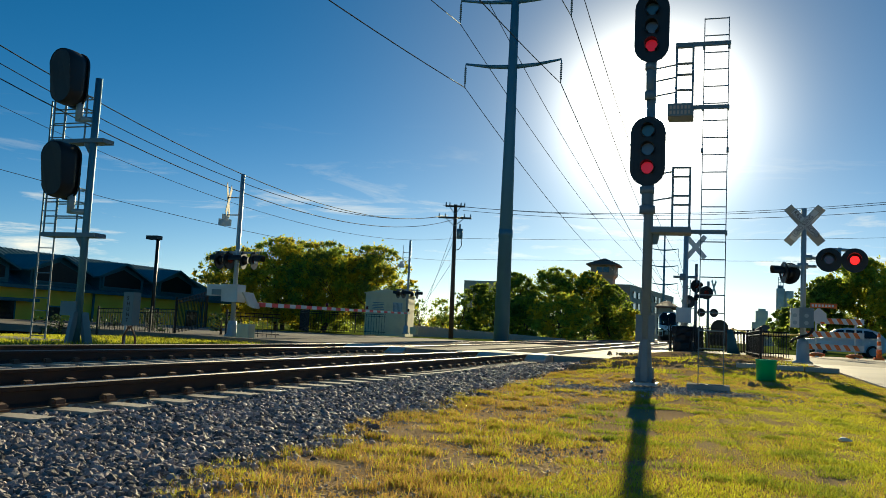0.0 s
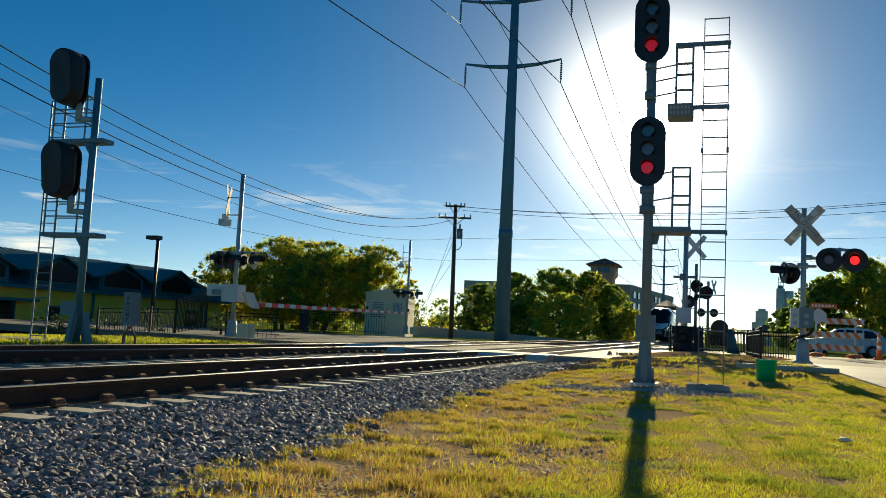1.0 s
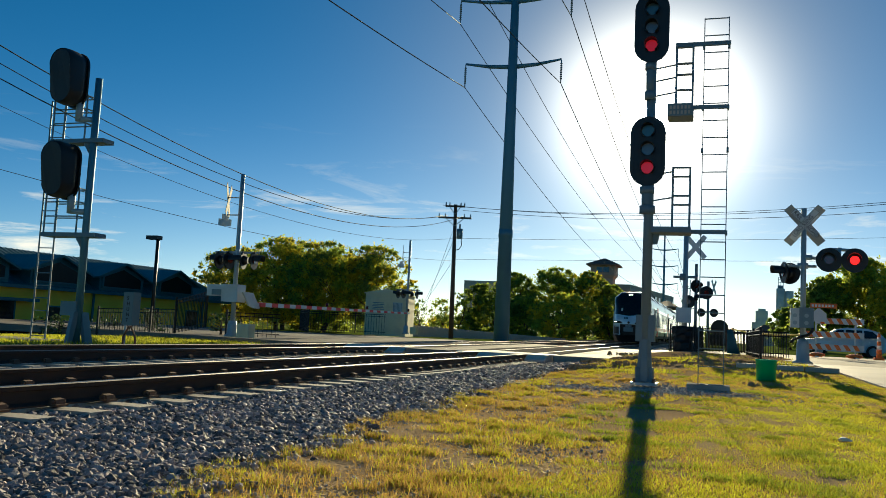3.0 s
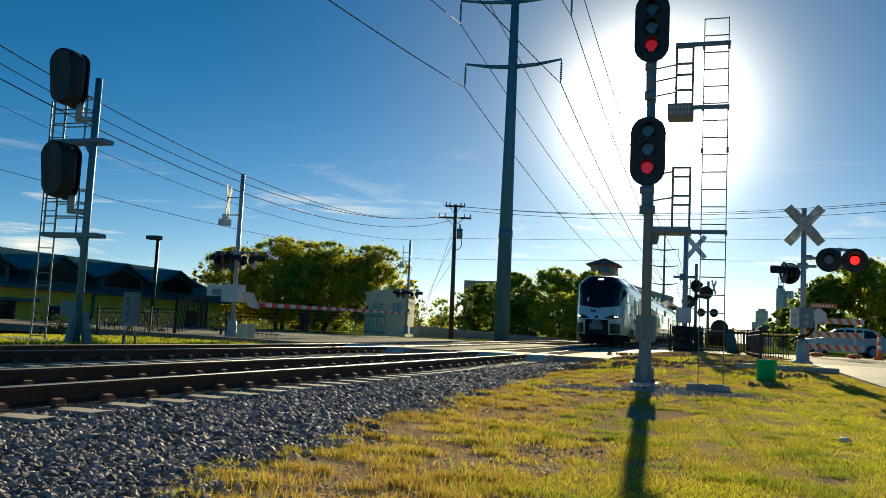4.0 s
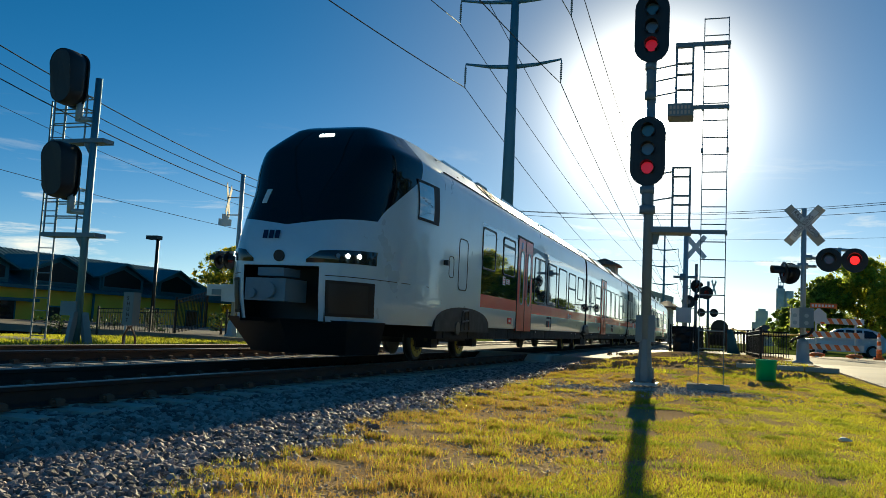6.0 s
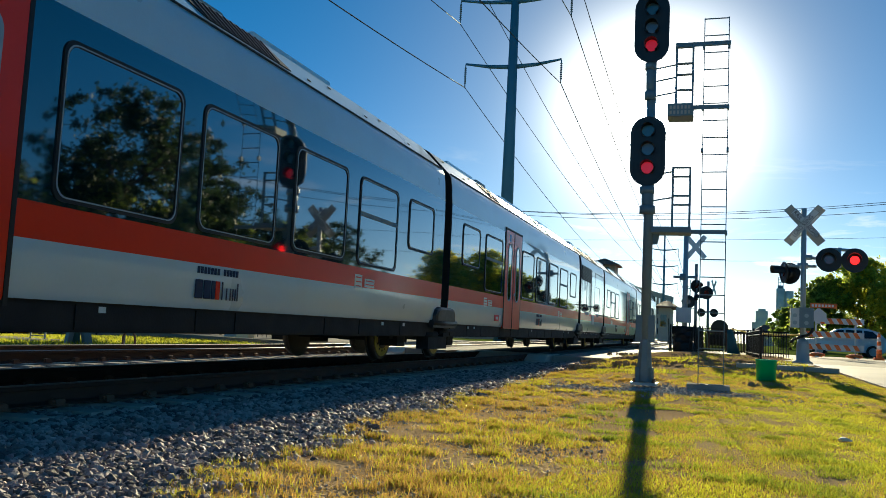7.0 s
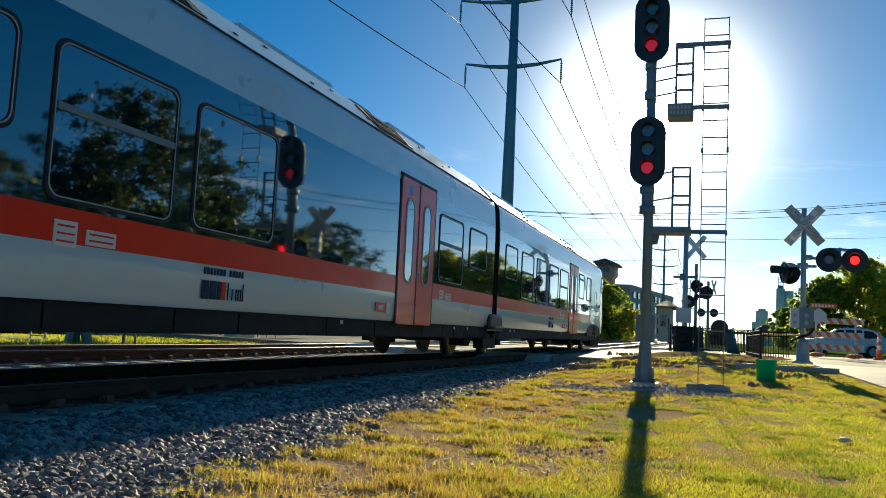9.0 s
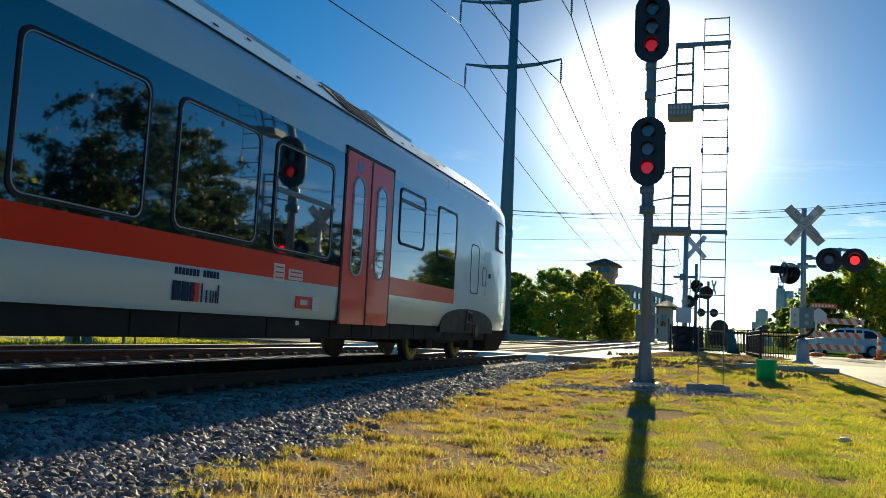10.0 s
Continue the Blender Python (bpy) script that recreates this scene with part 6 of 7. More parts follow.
def barricade():
    s = thing("road_barricade", pose(4.8, 39.0, 0.2), "orange and white striped road barricade with a small sign", "barricade")
    for x in (-0.75, 0.78):
        bm = bmesh.new()
        box(bm, x - 0.03, -0.03, 0, x + 0.03, 0.03, 1.75)
        box(bm, x - 0.04, -0.7, 0, x + 0.04, 0.7, 0.06)
        part("upright", bm, "sign_white", s)
    for z, x0, x1 in ((1.42, -0.75, 1.1), (0.85, -1.2, 1.1), (0.32, -1.2, 1.1)):
        bm = bmesh.new()
        box(bm, x0, -0.06, z, x1, -0.03, z + 0.24)
        b = part("board", bm, "sign_white", s, "striped reflective barricade board")
        n = int((x1 - x0) / 0.36)
        for k in range(n):
            bm = bmesh.new()
            xx = x0 + 0.05 + k * 0.36
            plate(bm, [(xx, z + 0.235), (xx + 0.17, z + 0.235), (xx + 0.31, z + 0.005), (xx + 0.14, z + 0.005)], 0.006, Matrix.Translation((0, -0.067, 0)))
            part("stripe", bm, "orange", b)
    bm = bmesh.new()
    plate(bm, [(-0.95, 1.5), (-0.35, 1.5), (-0.35, 1.85), (-0.65, 2.1), (-0.95, 1.85)], 0.02, Matrix.Translation((0, -0.09, 0)))
    part("sign_panel", bm, "sign_white", s)
    bm = bmesh.new()
    box(bm, -1.0, -0.1, 2.08, 0.05, -0.08, 2.28)
    for k in range(7):
        box(bm, -0.93 + 0.13 * k, -0.106, 2.13, -0.85 + 0.13 * k, -0.1, 2.23, mi=1)
    part("sign_panel", bm, ("orange", "sign_white"), s, "orange sign panel with plain white bars")
    for x in (-0.7, 0.75):
        bm = bmesh.new()
        bmesh.ops.create_icosphere(bm, subdivisions=2, radius=1, matrix=Matrix.Translation((x, 0.1, 0.1)) @ Matrix.Diagonal((0.35, 0.25, 0.1, 1)))
        part("sandbag", bm, "orange", s)
    c = thing("traffic_drum", pose(6.55, 39.5, 0.2), "tall orange and white traffic channelizer post", "traffic cone")
    bm = bmesh.new()
    tube(bm, (0, 0, 0.0), (0, 0, 0.1), 0.22, 0.2, 10)
    for k in range(6):
        tube(bm, (0, 0, 0.1 + 0.17 * k), (0, 0, 0.1 + 0.17 * (k + 1)), 0.12 - 0.011 * k, 0.12 - 0.011 * (k + 1), 14, mi=1 if k in (2, 4) else 0)
    part("body", bm, ("orange", "sign_white"), c)


barricade()


def suv():
    s = thing("suv", pose(7.1, 54.0, 0.12, 0, 0, 0), "pale blue-grey sport utility car waiting on the road", "car")
    L = 2.25
    outline = [(-L, 0.45), (-L, 0.78), (-L + 0.1, 0.95), (-1.15, 1.08), (-0.45, 1.6), (0.1, 1.7), (1.2, 1.68), (1.75, 1.5), (2.1, 1.1), (L, 0.95), (L, 0.42), (1.9, 0.3), (-1.9, 0.3)]
    bm = bmesh.new()
    rings = []
    for y, ins, top in ((-0.92, 0.04, 0.16), (-0.9, 0.0, 0.06), (-0.6, 0, 0.0), (0.6, 0, 0.0), (0.9, 0.0, 0.06), (0.92, 0.04, 0.16)):
        rings.append([(x * (1 - ins * 0.5), y if z < 1.1 else y * (0.78 if z > 1.4 else 0.95), z if z < 1.4 else z - top * 0.2) for x, z in outline])
    loft(bm, rings)
    soften(bm, 0.04, 2)
    body = part("body", bm, "car_paint", s)
    for sy in (-1, 1):
        for pts in ([(-1.0, 1.12), (-0.42, 1.53), (-0.1, 1.56), (-0.1, 1.12)], [(0.0, 1.12), (0.0, 1.57), (0.85, 1.57), (0.85, 1.12)], [(0.95, 1.12), (0.95, 1.56), (1.4, 1.52), (1.8, 1.14)]):
            bm = bmesh.new()
            rings = [[(x, sy * ((0.925 if z < 1.3 else 0.76) + d), z) for x, z in pts] for d in (-0.02, 0.012)]
            loft(bm, rings, smooth=False)
            part("side_window", bm, "glass_dark", body)
        for x in (-1.42, 1.4):
            bm = bmesh.new()
            tube(bm, (x, sy * 0.72, 0.36), (x, sy * 0.95, 0.36), 0.36, n=24)
            w = part("wheel", bm, "tyre", s)
            bm = bmesh.new()
            tube(bm, (x, sy * 0.94, 0.36), (x, sy * 0.965, 0.36), 0.23, n=18)
            part("rim", bm, "galv", w)
    for sy in (-0.68, 0.68):
        bm = bmesh.new()
        box(bm, -L - 0.02, sy - 0.2, 0.72, -L + 0.12, sy + 0.2, 0.88)
        part("headlight", bm, "lens_grey", body)
    bm = bmesh.new()
    box(bm, -L - 0.03, -0.45, 0.55, -L + 0.05, 0.45, 0.85)
    part("front_grille", bm, "grille", body)


suv()

# crumpled paper on the lawn
bm = bmesh.new()
bmesh.ops.create_icosphere(bm, subdivisions=2, radius=0.06)
for v in bm.verts:
    v.co *= 0.7 + 0.6 * noise.random()
    v.co.z *= 0.35
o = tagged(new("paper_scrap", mesh_of("paper_scrap", bm, "paper")), "crumpled white paper scrap lying on the lawn", "litter")
o.matrix_world = pose(1.22, 9.16, ground_z(1.22, 9.16) + 0.035)


# ---- yellow building with the teal roof ----
def yellow_building():
    # front wall runs from (-34.1, 33.2) to (-34.1, 58); local x along the wall, y into the building
    s = thing("yellow_building", pose(-34.1, 22.0, -0.95, 0, 0, 90), "long yellow stucco building with a teal metal roof and dormers", "building")
    L = 31.0
    bm = bmesh.new()
    box(bm, 0, 0, 0, L, 9, 2.72)
    part("wall", bm, "yellow_wall", s, "yellow stucco wall")
    bm = bmesh.new()
    box(bm, -0.1, -0.04, 0, L + 0.1, 0.0, 0.3)
    part("plinth", bm, "concrete", s)
    bm = bmesh.new()
    ex, ez = 0.3, 2.74
    loft(bm, [[(x, -ex, ez), (x, 4.5, 4.95), (x, 9 + ex, ez), (x, 9 + ex, ez - 0.12), (x, 4.5, 4.8), (x, -ex, ez - 0.12)] for x in (-0.5, L + 0.8)], smooth=False)
    roof = part("roof", bm, "teal_roof", s, "teal standing-seam metal roof")
    for k in range(78):
        bm = bmesh.new()
        x = -0.4 + 0.41 * k
        rod(bm, Vector((x, -ex, ez + 0.01)), Vector((x, 4.5, 4.96)), 0.026)
        part("seam", bm, "teal_roof", roof)
    bm = bmesh.new()
    box(bm, -0.6, -ex - 0.08, ez - 0.15, L + 0.9, -ex + 0.01, ez + 0.02)
    part("gutter", bm, "teal_wall", s)
    for cx in (4.3, 9.5, 14.8, 20.0, 25.3):
        w, yb = 1.95, -0.12
        # a dormer: gabled box that runs back into the roof
        bm = bmesh.new()
        plate(bm, [(cx - w, ez + 0.02), (cx + w, ez + 0.02), (cx + w, 3.72), (cx, 4.42), (cx - w, 3.72)], 3.6, Matrix.Translation((0, yb, 0)))
        d = part("dormer", bm, "teal_roof", s, "gabled teal dormer with a dark window")
        bm = bmesh.new()
        loft(bm, [[(cx - w - 0.45, y, 3.6), (cx, y, 4.55), (cx + w + 0.45, y, 3.6), (cx + w + 0.45, y, 3.5), (cx, y, 4.43), (cx - w - 0.45, y, 3.5)] for y in (yb - 0.3, 4.0)], smooth=False)
        part("dormer_roof", bm, "teal_roof", d)
        bm = bmesh.new()
        pane = [(cx - 1.65, 3.06), (cx + 1.65, 3.06), (cx + 1.65, 3.6), (cx, 4.14), (cx - 1.65, 3.6)]
        plate(bm, pane, 0.05, Matrix.Translation((0, yb - 0.045, 0)))
        win = part("dormer_window", bm, "dormer_glass", d)
        bm = bmesh.new()
        box(bm, cx - 1.78, yb - 0.09, 2.98, cx + 1.78, yb - 0.002, 3.06)
        for sx in (-1, 1):
            box(bm, cx + sx * 1.715 - 0.06, yb - 0.08, 3.06, cx + sx * 1.715 + 0.06, yb - 0.002, 3.6)
        part("window_frame", bm, "teal_wall", win)
    for x, w, h, z in ((11.1, 0.95, 1.9, 0.0), (14.4, 0.85, 0.8, 0.9), (22.5, 1.2, 1.0, 0.9), (26.8, 1.2, 1.0, 0.9)):
        bm = bmesh.new()
        box(bm, x, -0.05, z, x + w, 0.04, z + h)
        win = part("window" if z else "door", bm, "glass_dark", s)
        bm = bmesh.new()
        box(bm, x - 0.08, -0.08, z + h, x + w + 0.08, 0.0, z + h + 0.08)
        box(bm, x - 0.08, -0.08, z, x, 0.0, z + h)
        box(bm, x + w, -0.08, z, x + w + 0.08, 0.0, z + h)
        part("window_frame", bm, "teal_wall", win)
    for x in (17.7, 23.2, 28.5):
        bm = bmesh.new()
        tube(bm, (x, -0.1, 0.05), (x, -0.1, ez - 0.1), 0.07, n=8)
        part("downpipe", bm, "teal_wall", s)
    bm = bmesh.new()
    box(bm, 6.0, -0.55, 1.92, 13.2, 0, 2.08)
    part("awning", bm, "teal_wall", s)


yellow_building()


def lamp_post():
    s = thing("street_lamp", pose(-25.5, 33.8, -0.5), "black parking-lot lamp post with a flat box head", "street lamp")
    bm = bmesh.new()
    tube(bm, (0, 0, 0), (0, 0, 4.75), 0.09, 0.08, 10)
    part("post", bm, "black_iron", s)
    bm = bmesh.new()
    box(bm, -0.55, -0.2, 4.7, 0.1, 0.2, 4.88)
    soften(bm, 0.03, 1)
    part("lamp_head", bm, "black_iron", s)


lamp_post()


def shelter():
    s = thing("equipment_shelter", pose(-20.9, 48.6, 0.0, 0, 0, 12), "beige metal crossing shelter with a gently gabled roof", "equipment shelter")
    bm = bmesh.new()
    box(bm, 0, 0, 0, 2.6, 3.6, 2.65)
    soften(bm, 0.02, 1)
    part("wall", bm, "beige", s)
    bm = bmesh.new()
    loft(bm, [[(-0.1, y, 2.65), (1.3, y, 2.92), (2.7, y, 2.65), (2.7, y, 2.6), (-0.1, y, 2.6)] for y in (-0.1, 3.7)], smooth=False)
    part("roof", bm, "beige", s)
    bm = bmesh.new()
    box(bm, 1.75, -0.03, 1.5, 2.35, 0.0, 2.1)
    v = part("vent", bm, "cabinet", s)
    for k in range(7):
        bm = bmesh.new()
        box(bm, 1.78 + 0.08 * k, -0.05, 1.53, 1.81 + 0.08 * k, -0.03, 2.07)
        part("slat", bm, "dark_steel", v)
    bm = bmesh.new()
    for k in range(5):
        box(bm, 0.45 + 0.05 * (k % 2), -0.012, 1.62 + 0.1 * k, 1.2 - 0.04 * (k % 3), -0.004, 1.66 + 0.1 * k)
    part("notice", bm, "dark_steel", s, "faded dark notice")


shelter()


def low_wall():
    s = tagged(new("garden_wall", None), "low pale concrete wall behind the tracks", "wall", kind="structure")
    s.matrix_world = pose(0, 0, 0)
    turn = Matrix.Rotation(math.atan2(13.2, 7.7), 4, "Z")
    for k in range(20):
        bm = bmesh.new()
        top = 0.85 - 0.03 * k
        m = Matrix.Translation((-22.4, 55.6, 0)) @ turn @ Matrix.Translation((1.0 * k, 0, 0))
        outline = [(0, -0.6), (0.996, -0.6), (0.996, top - 0.12)] + [(0.996 - 0.996 * (i / 12), top - 0.1 + 0.1 * abs(math.sin(3 * math.pi * i / 12))) for i in range(1, 12)] + [(0, top - 0.12)]
        plate(bm, outline, 0.18, m)
        part("wall_panel", bm, "stone_trim", s)


low_wall()


# ---- town in the distance ----
def town():
    s = thing("brick_building", pose(-32.0, 250.0, 0.3, 0, 0, 0), "distant brick office block with a square clock tower", "building")
    bm = bmesh.new()
    box(bm, -2.9, 0, 0, 2.9, 6, 17.5)
    loft(bm, [[(-2.9, 0, 17.5), (2.9, 0, 17.5), (2.9, 6, 17.5), (-2.9, 6, 17.5)], [(-3.6, -0.7, 18.4), (3.6, -0.7, 18.4), (3.6, 6.7, 18.4), (-3.6, 6.7, 18.4)], [(-3.6, -0.7, 21.3), (3.6, -0.7, 21.3), (3.6, 6.7, 21.3), (-3.6, 6.7, 21.3)]], smooth=False)
    part("tower", bm, "brick", s)
    bm = bmesh.new()
    tube(bm, (0, -0.12, 16.3), (0, 0.0, 16.3), 1.15, n=20)
    part("clock_face", bm, "stone_trim", s, "round pale clock face")
    bm = bmesh.new()
    loft(bm, [[(-4.8, -2, 21.2), (4.8, -2, 21.2), (4.8, 8, 21.2), (-4.8, 8, 21.2)], [(-4.8, -2, 21.6), (4.8, -2, 21.6), (4.8, 8, 21.6), (-4.8, 8, 21.6)], [(-0.3, 2.7, 23.6), (0.3, 2.7, 23.6), (0.3, 3.3, 23.6), (-0.3, 3.3, 23.6)]], smooth=False)
    part("tower_roof", bm, "roof_tile", s)
    for x in (-1.8, 0.1):
        bm = bmesh.new()
        box(bm, x, -0.85, 19.2, x + 1.7, -0.65, 20.7)
        part("window", bm, "glass_dark", s)
    bm = bmesh.new()
    tube(bm, (0, -0.2, 15.5), (0, 0.1, 15.5), 1.2, n=24)
    part("clock_face", bm, "stone_trim", s)
    bm = bmesh.new()
    box(bm, 1.8, -4, 0, 8.4, 14, 15.6)
    part("wall", bm, "brick", s)
    bm = bmesh.new()
    loft(bm, [[(8.4, -4, 0), (8.6, -4, 0), (17.5, 60, 0), (8.4, 60, 0)], [(8.4, -4, 15.6), (8.6, -4, 15.6), (17.5, 60, 15.6), (8.4, 60, 15.6)]], smooth=False)
    w = part("wall", bm, "stone_trim", s)
    for r in range(4):
        for k in range(11):
            bm = bmesh.new()
            t = (k + 0.4) / 11
            x, y = 8.62 + 8.9 * t, -4 + 64 * t
            m = Matrix.Translation((x, y, 2.0 + 3.3 * r)) @ Matrix.Rotation(math.atan2(64, 8.9), 4, "Z")
            box(bm, 0, -0.25, 0, 2.6, 0.1, 1.9, m)
            part("window", bm, "glass_dark", w)
    bm = bmesh.new()
    box(bm, 0, 0, 0, 8, 8, 9.7)
    o = tagged(new("concrete_block", mesh_of("concrete_block", bm, "stone_trim")), "distant pale flat-roofed building behind trees", "building")
    o.matrix_world = pose(-44.2, 148, 0.0)
    # canopied station house near the far track
    st = thing("station_house", pose(-6.2, 120.0, 0.4), "distant station house with a wide hipped roof", "building")
    bm = bmesh.new()
    box(bm, -1.4, 0, 0, 0.2, 8, 4.6)
    part("wall", bm, "stone_trim", st)
    bm = bmesh.new()
    loft(bm, [[(-1.8, -1, 4.6), (1.2, -1, 4.6), (1.2, 9, 4.6), (-1.8, 9, 4.6)], [(-1.8, -1, 4.8), (1.2, -1, 4.8), (1.2, 9, 4.8), (-1.8, 9, 4.8)], [(-0.8, 3, 5.7), (-0.2, 3, 5.7), (-0.2, 5, 5.7), (-0.8, 5, 5.7)]], smooth=False)
    part("roof", bm, "roof_tile", st)
    for x in (-1.1,):
        bm = bmesh.new()
        box(bm, x, -0.06, 2.0, x + 0.8, 0.05, 3.6)
        part("window", bm, "glass_dark", st)
    # grain silos
    g = thing("grain_silo", pose(29.0, 400.0, 0.0), "distant pale concrete grain silo with a lattice top", "silo", "grain silos")
    for x in (-2.0, 1.6):
        bm = bmesh.new()
        tube(bm, (x, 0, 0), (x, 0, 25.6 if x < 0 else 24.6), 1.8, n=20)
        part("bin", bm, "silo", g)
    bm = bmesh.new()
    box(bm, -3.2, -1, 25.5, -0.8, 1, 27.0)
    for x in (-2.9, -1.9, -0.9):
        rod(bm, (x, 0, 27), (x, 0, 30.8), 0.12)
    for z in (28.3, 29.6, 30.7):
        rod(bm, (-2.9, 0, z), (-0.9, 0, z), 0.1)
    part("headhouse", bm, "dark_steel", g)
    g = thing("grain_silo", pose(19.5, 400.0, 0.0), "distant pale stepped mill building", "silo", "grain silos")
    bm = bmesh.new()
    box(bm, -2.6, 0, 0, 2.4, 5, 15.5)
    box(bm, -4.2, 0, 0, -2.6, 5, 10.5)
    box(bm, -1.6, 1, 15.5, 1.5, 3, 16.5)
    part("wall", bm, "silo", g)
    h = thing("low_house", pose(14.5, 260.0, 0.0), "distant low house with a brown hipped roof", "building")
    bm = bmesh.new()
    box(bm, -5, 0, 0, 5, 8, 3.2)
    part("wall", bm, "stone_trim", h)
    bm = bmesh.new()
    loft(bm, [[(-5.8, -0.8, 3.2), (5.8, -0.8, 3.2), (5.8, 8.8, 3.2), (-5.8, 8.8, 3.2)], [(-1.2, 3.5, 6.4), (1.2, 3.5, 6.4), (1.2, 4.5, 6.4), (-1.2, 4.5, 6.4)]], smooth=False)
    part("roof", bm, "roof_tile", h)
    # dark tank wagon and platform on the right of the tracks
    t = thing("tank_wagon", pose(0.6, 75.0, 0.3), "dark rounded tank wagon parked beyond the fence", "rail wagon")
    bm = bmesh.new()
    tube(bm, (-0.3, 0, 1.5), (-0.3, 9, 1.5), 0.72, n=20)
    part("tank", bm, "bark", t)
    bm = bmesh.new()
    box(bm, -1.2, -0.3, 0.6, 0.6, 9.3, 0.95)
    for y in (1.2, 2.8, 6.5, 8.1):
        tube(bm, (-1.2, y, 0.45), (0.6, y, 0.45), 0.44, n=14)
    part("underframe", bm, "under", t)


town()


# ---- trees and shrubs ----
def leaf_cloud(rng, clumps, per, size, squash=0.8):
    """Small bent leaf faces scattered in ragged clumps; clumps: rows of centre and radius."""
    P = []
    for cx, cy, cz, r in clumps:
        n = max(24, int(per * 2.3 * r * r))
        d = rng.normal(size=(n, 3))
        d /= np.linalg.norm(d, axis=1)[:, None]
        rad = r * np.abs(rng.normal(0.0, 0.62, n)) * (0.9 + 0.5 * np.sin(7 * d[:, 0] + cx * 3) * np.sin(6 * d[:, 2] + cz))
        q = d * rad[:, None]
        q[:, 2] *= squash
        P.append(q + (cx, cy, cz))
    P = np.concatenate(P)
    n = len(P)
    u = rng.normal(size=(n, 3))
    u /= np.linalg.norm(u, axis=1)[:, None]
    w = np.cross(u, rng.normal(size=(n, 3)))
    w /= np.linalg.norm(w, axis=1)[:, None]
    s = 0.7 * size * (0.5 + 0.9 * rng.random(n))[:, None]
    a, b = P - u * s, P + u * s
    c, d = P + w * s * 0.5, P - w * s * 0.5
    V = np.stack([a, c, b, d], axis=1).reshape(-1, 3)
    k = np.arange(n)[:, None] * 4
    T = np.concatenate([k + (0, 1, 2), k + (0, 2, 3)], axis=1).reshape(-1, 3)
    return V, T


def tree(x, y, z, h, w, seed, leafs, label, trunk_h=0.3, per=130, size=0.16, depth=None, clump_n=150, group="trees", low=0.25, shape=1.0, trunks=1):
    rng = np.random.default_rng(seed)
    s = thing("tree", pose(x, y, z), label, "tree", group)
    bm = bmesh.new()
    for t in range(trunks):
        ox = (t - (trunks - 1) / 2) * 0.5
        p = Vector((ox, 0, 0))
        r = 0.022 * h + 0.05
        for k in range(5):
            q = p + Vector((rng.uniform(-0.06, 0.06) * h + ox * 0.25, rng.uniform(-0.05, 0.05) * h, h * 0.14))
            tube(bm, p, q, r, r * 0.8, 8)
            p, r = q, r * 0.8
            if k > 0:
                for j in range(3):
                    a = rng.uniform(0, 6.28)
                    e = p + Vector((math.cos(a) * w * 0.3, math.sin(a) * w * 0.25, h * rng.uniform(0.05, 0.2)))
                    tube(bm, p, e, r * 0.55, r * 0.15, 6)
                    for g in range(2):
                        a2 = a + rng.uniform(-0.8, 0.8)
                        mid = p.lerp(e, 0.6)
                        tube(bm, mid, mid + Vector((math.cos(a2) * w * 0.16, math.sin(a2) * w * 0.14, h * rng.uniform(0.03, 0.14))), r * 0.25, r * 0.06, 5)
    part("trunk", bm, "bark", s)
    dd = depth or w * 0.8
    clumps = []
    for k in range(clump_n):
        f = rng.random()
        zz = low + (1 - low) * f
        spread = math.sin(math.pi * (0.12 + 0.83 * f ** shape)) ** 0.7
        a, rr = rng.uniform(0, 6.28), rng.random() ** 0.5
        clumps.append((math.cos(a) * rr * w / 2 * spread, math.sin(a) * rr * dd / 2 * spread, h * zz * 0.93, rng.uniform(0.06, 0.13) * (w + h) / 2 * (40 / clump_n if clump_n < 40 else 1.0) ** 0.5))
    for k in range(int(clump_n * 0.7)):
        a, e = rng.uniform(0, 6.28), rng.uniform(0.1, 1.5)
        q = (math.cos(a) * math.cos(e) * w * 0.56, math.sin(a) * math.cos(e) * dd * 0.56, h * (0.5 + 0.51 * math.sin(e)))
        clumps.append((*q, rng.uniform(0.02, 0.06) * (w + h) / 2))
    for k, m in enumerate(leafs):
        V, T = leaf_cloud(rng, clumps[k::len(leafs)], per, size)
        V[:, 2] = np.maximum(V[:, 2], 0.1)
        o = new("crown", array_mesh("crown", V, T, m))
        o.parent = s
    return s


tree(-35.5, 57.0, -0.6, 6.6, 6.5, 11, ("leaf_yellow", "leaf_dark"), "yellow-green broadleaf tree behind the lowered gate", per=230, size=0.15, low=0.2, trunks=2)
tree(-31.2, 56.5, -0.6, 7.3, 7.0, 12, ("leaf_yellow", "leaf_yellow", "leaf"), "yellow-green broadleaf tree behind the lowered gate", per=230, size=0.15, low=0.2, trunks=2)
tree(-27.3, 55.5, -0.5, 6.9, 6.5, 13, ("leaf_yellow", "leaf", "leaf_dark"), "yellow-green broadleaf tree behind the lowered gate", per=230, size=0.15, low=0.2)
tree(-23.6, 56.0, -0.4, 6.6, 5.8, 14, ("leaf", "leaf_dark", "leaf_yellow"), "darker green broadleaf tree beside the shelter", per=230, size=0.15, low=0.2)
tree(-29.5, 60.0, -0.5, 6.6, 9.0, 15, ("leaf_dark", "leaf"), "dark green tree behind the others", per=150, size=0.18, low=0.1)
tree(-22.5, 96.0, 0.0, 7.4, 5.0, 21, ("leaf_dark", "leaf"), "dark upright tree near the low wall", per=90, size=0.24, low=0.05)
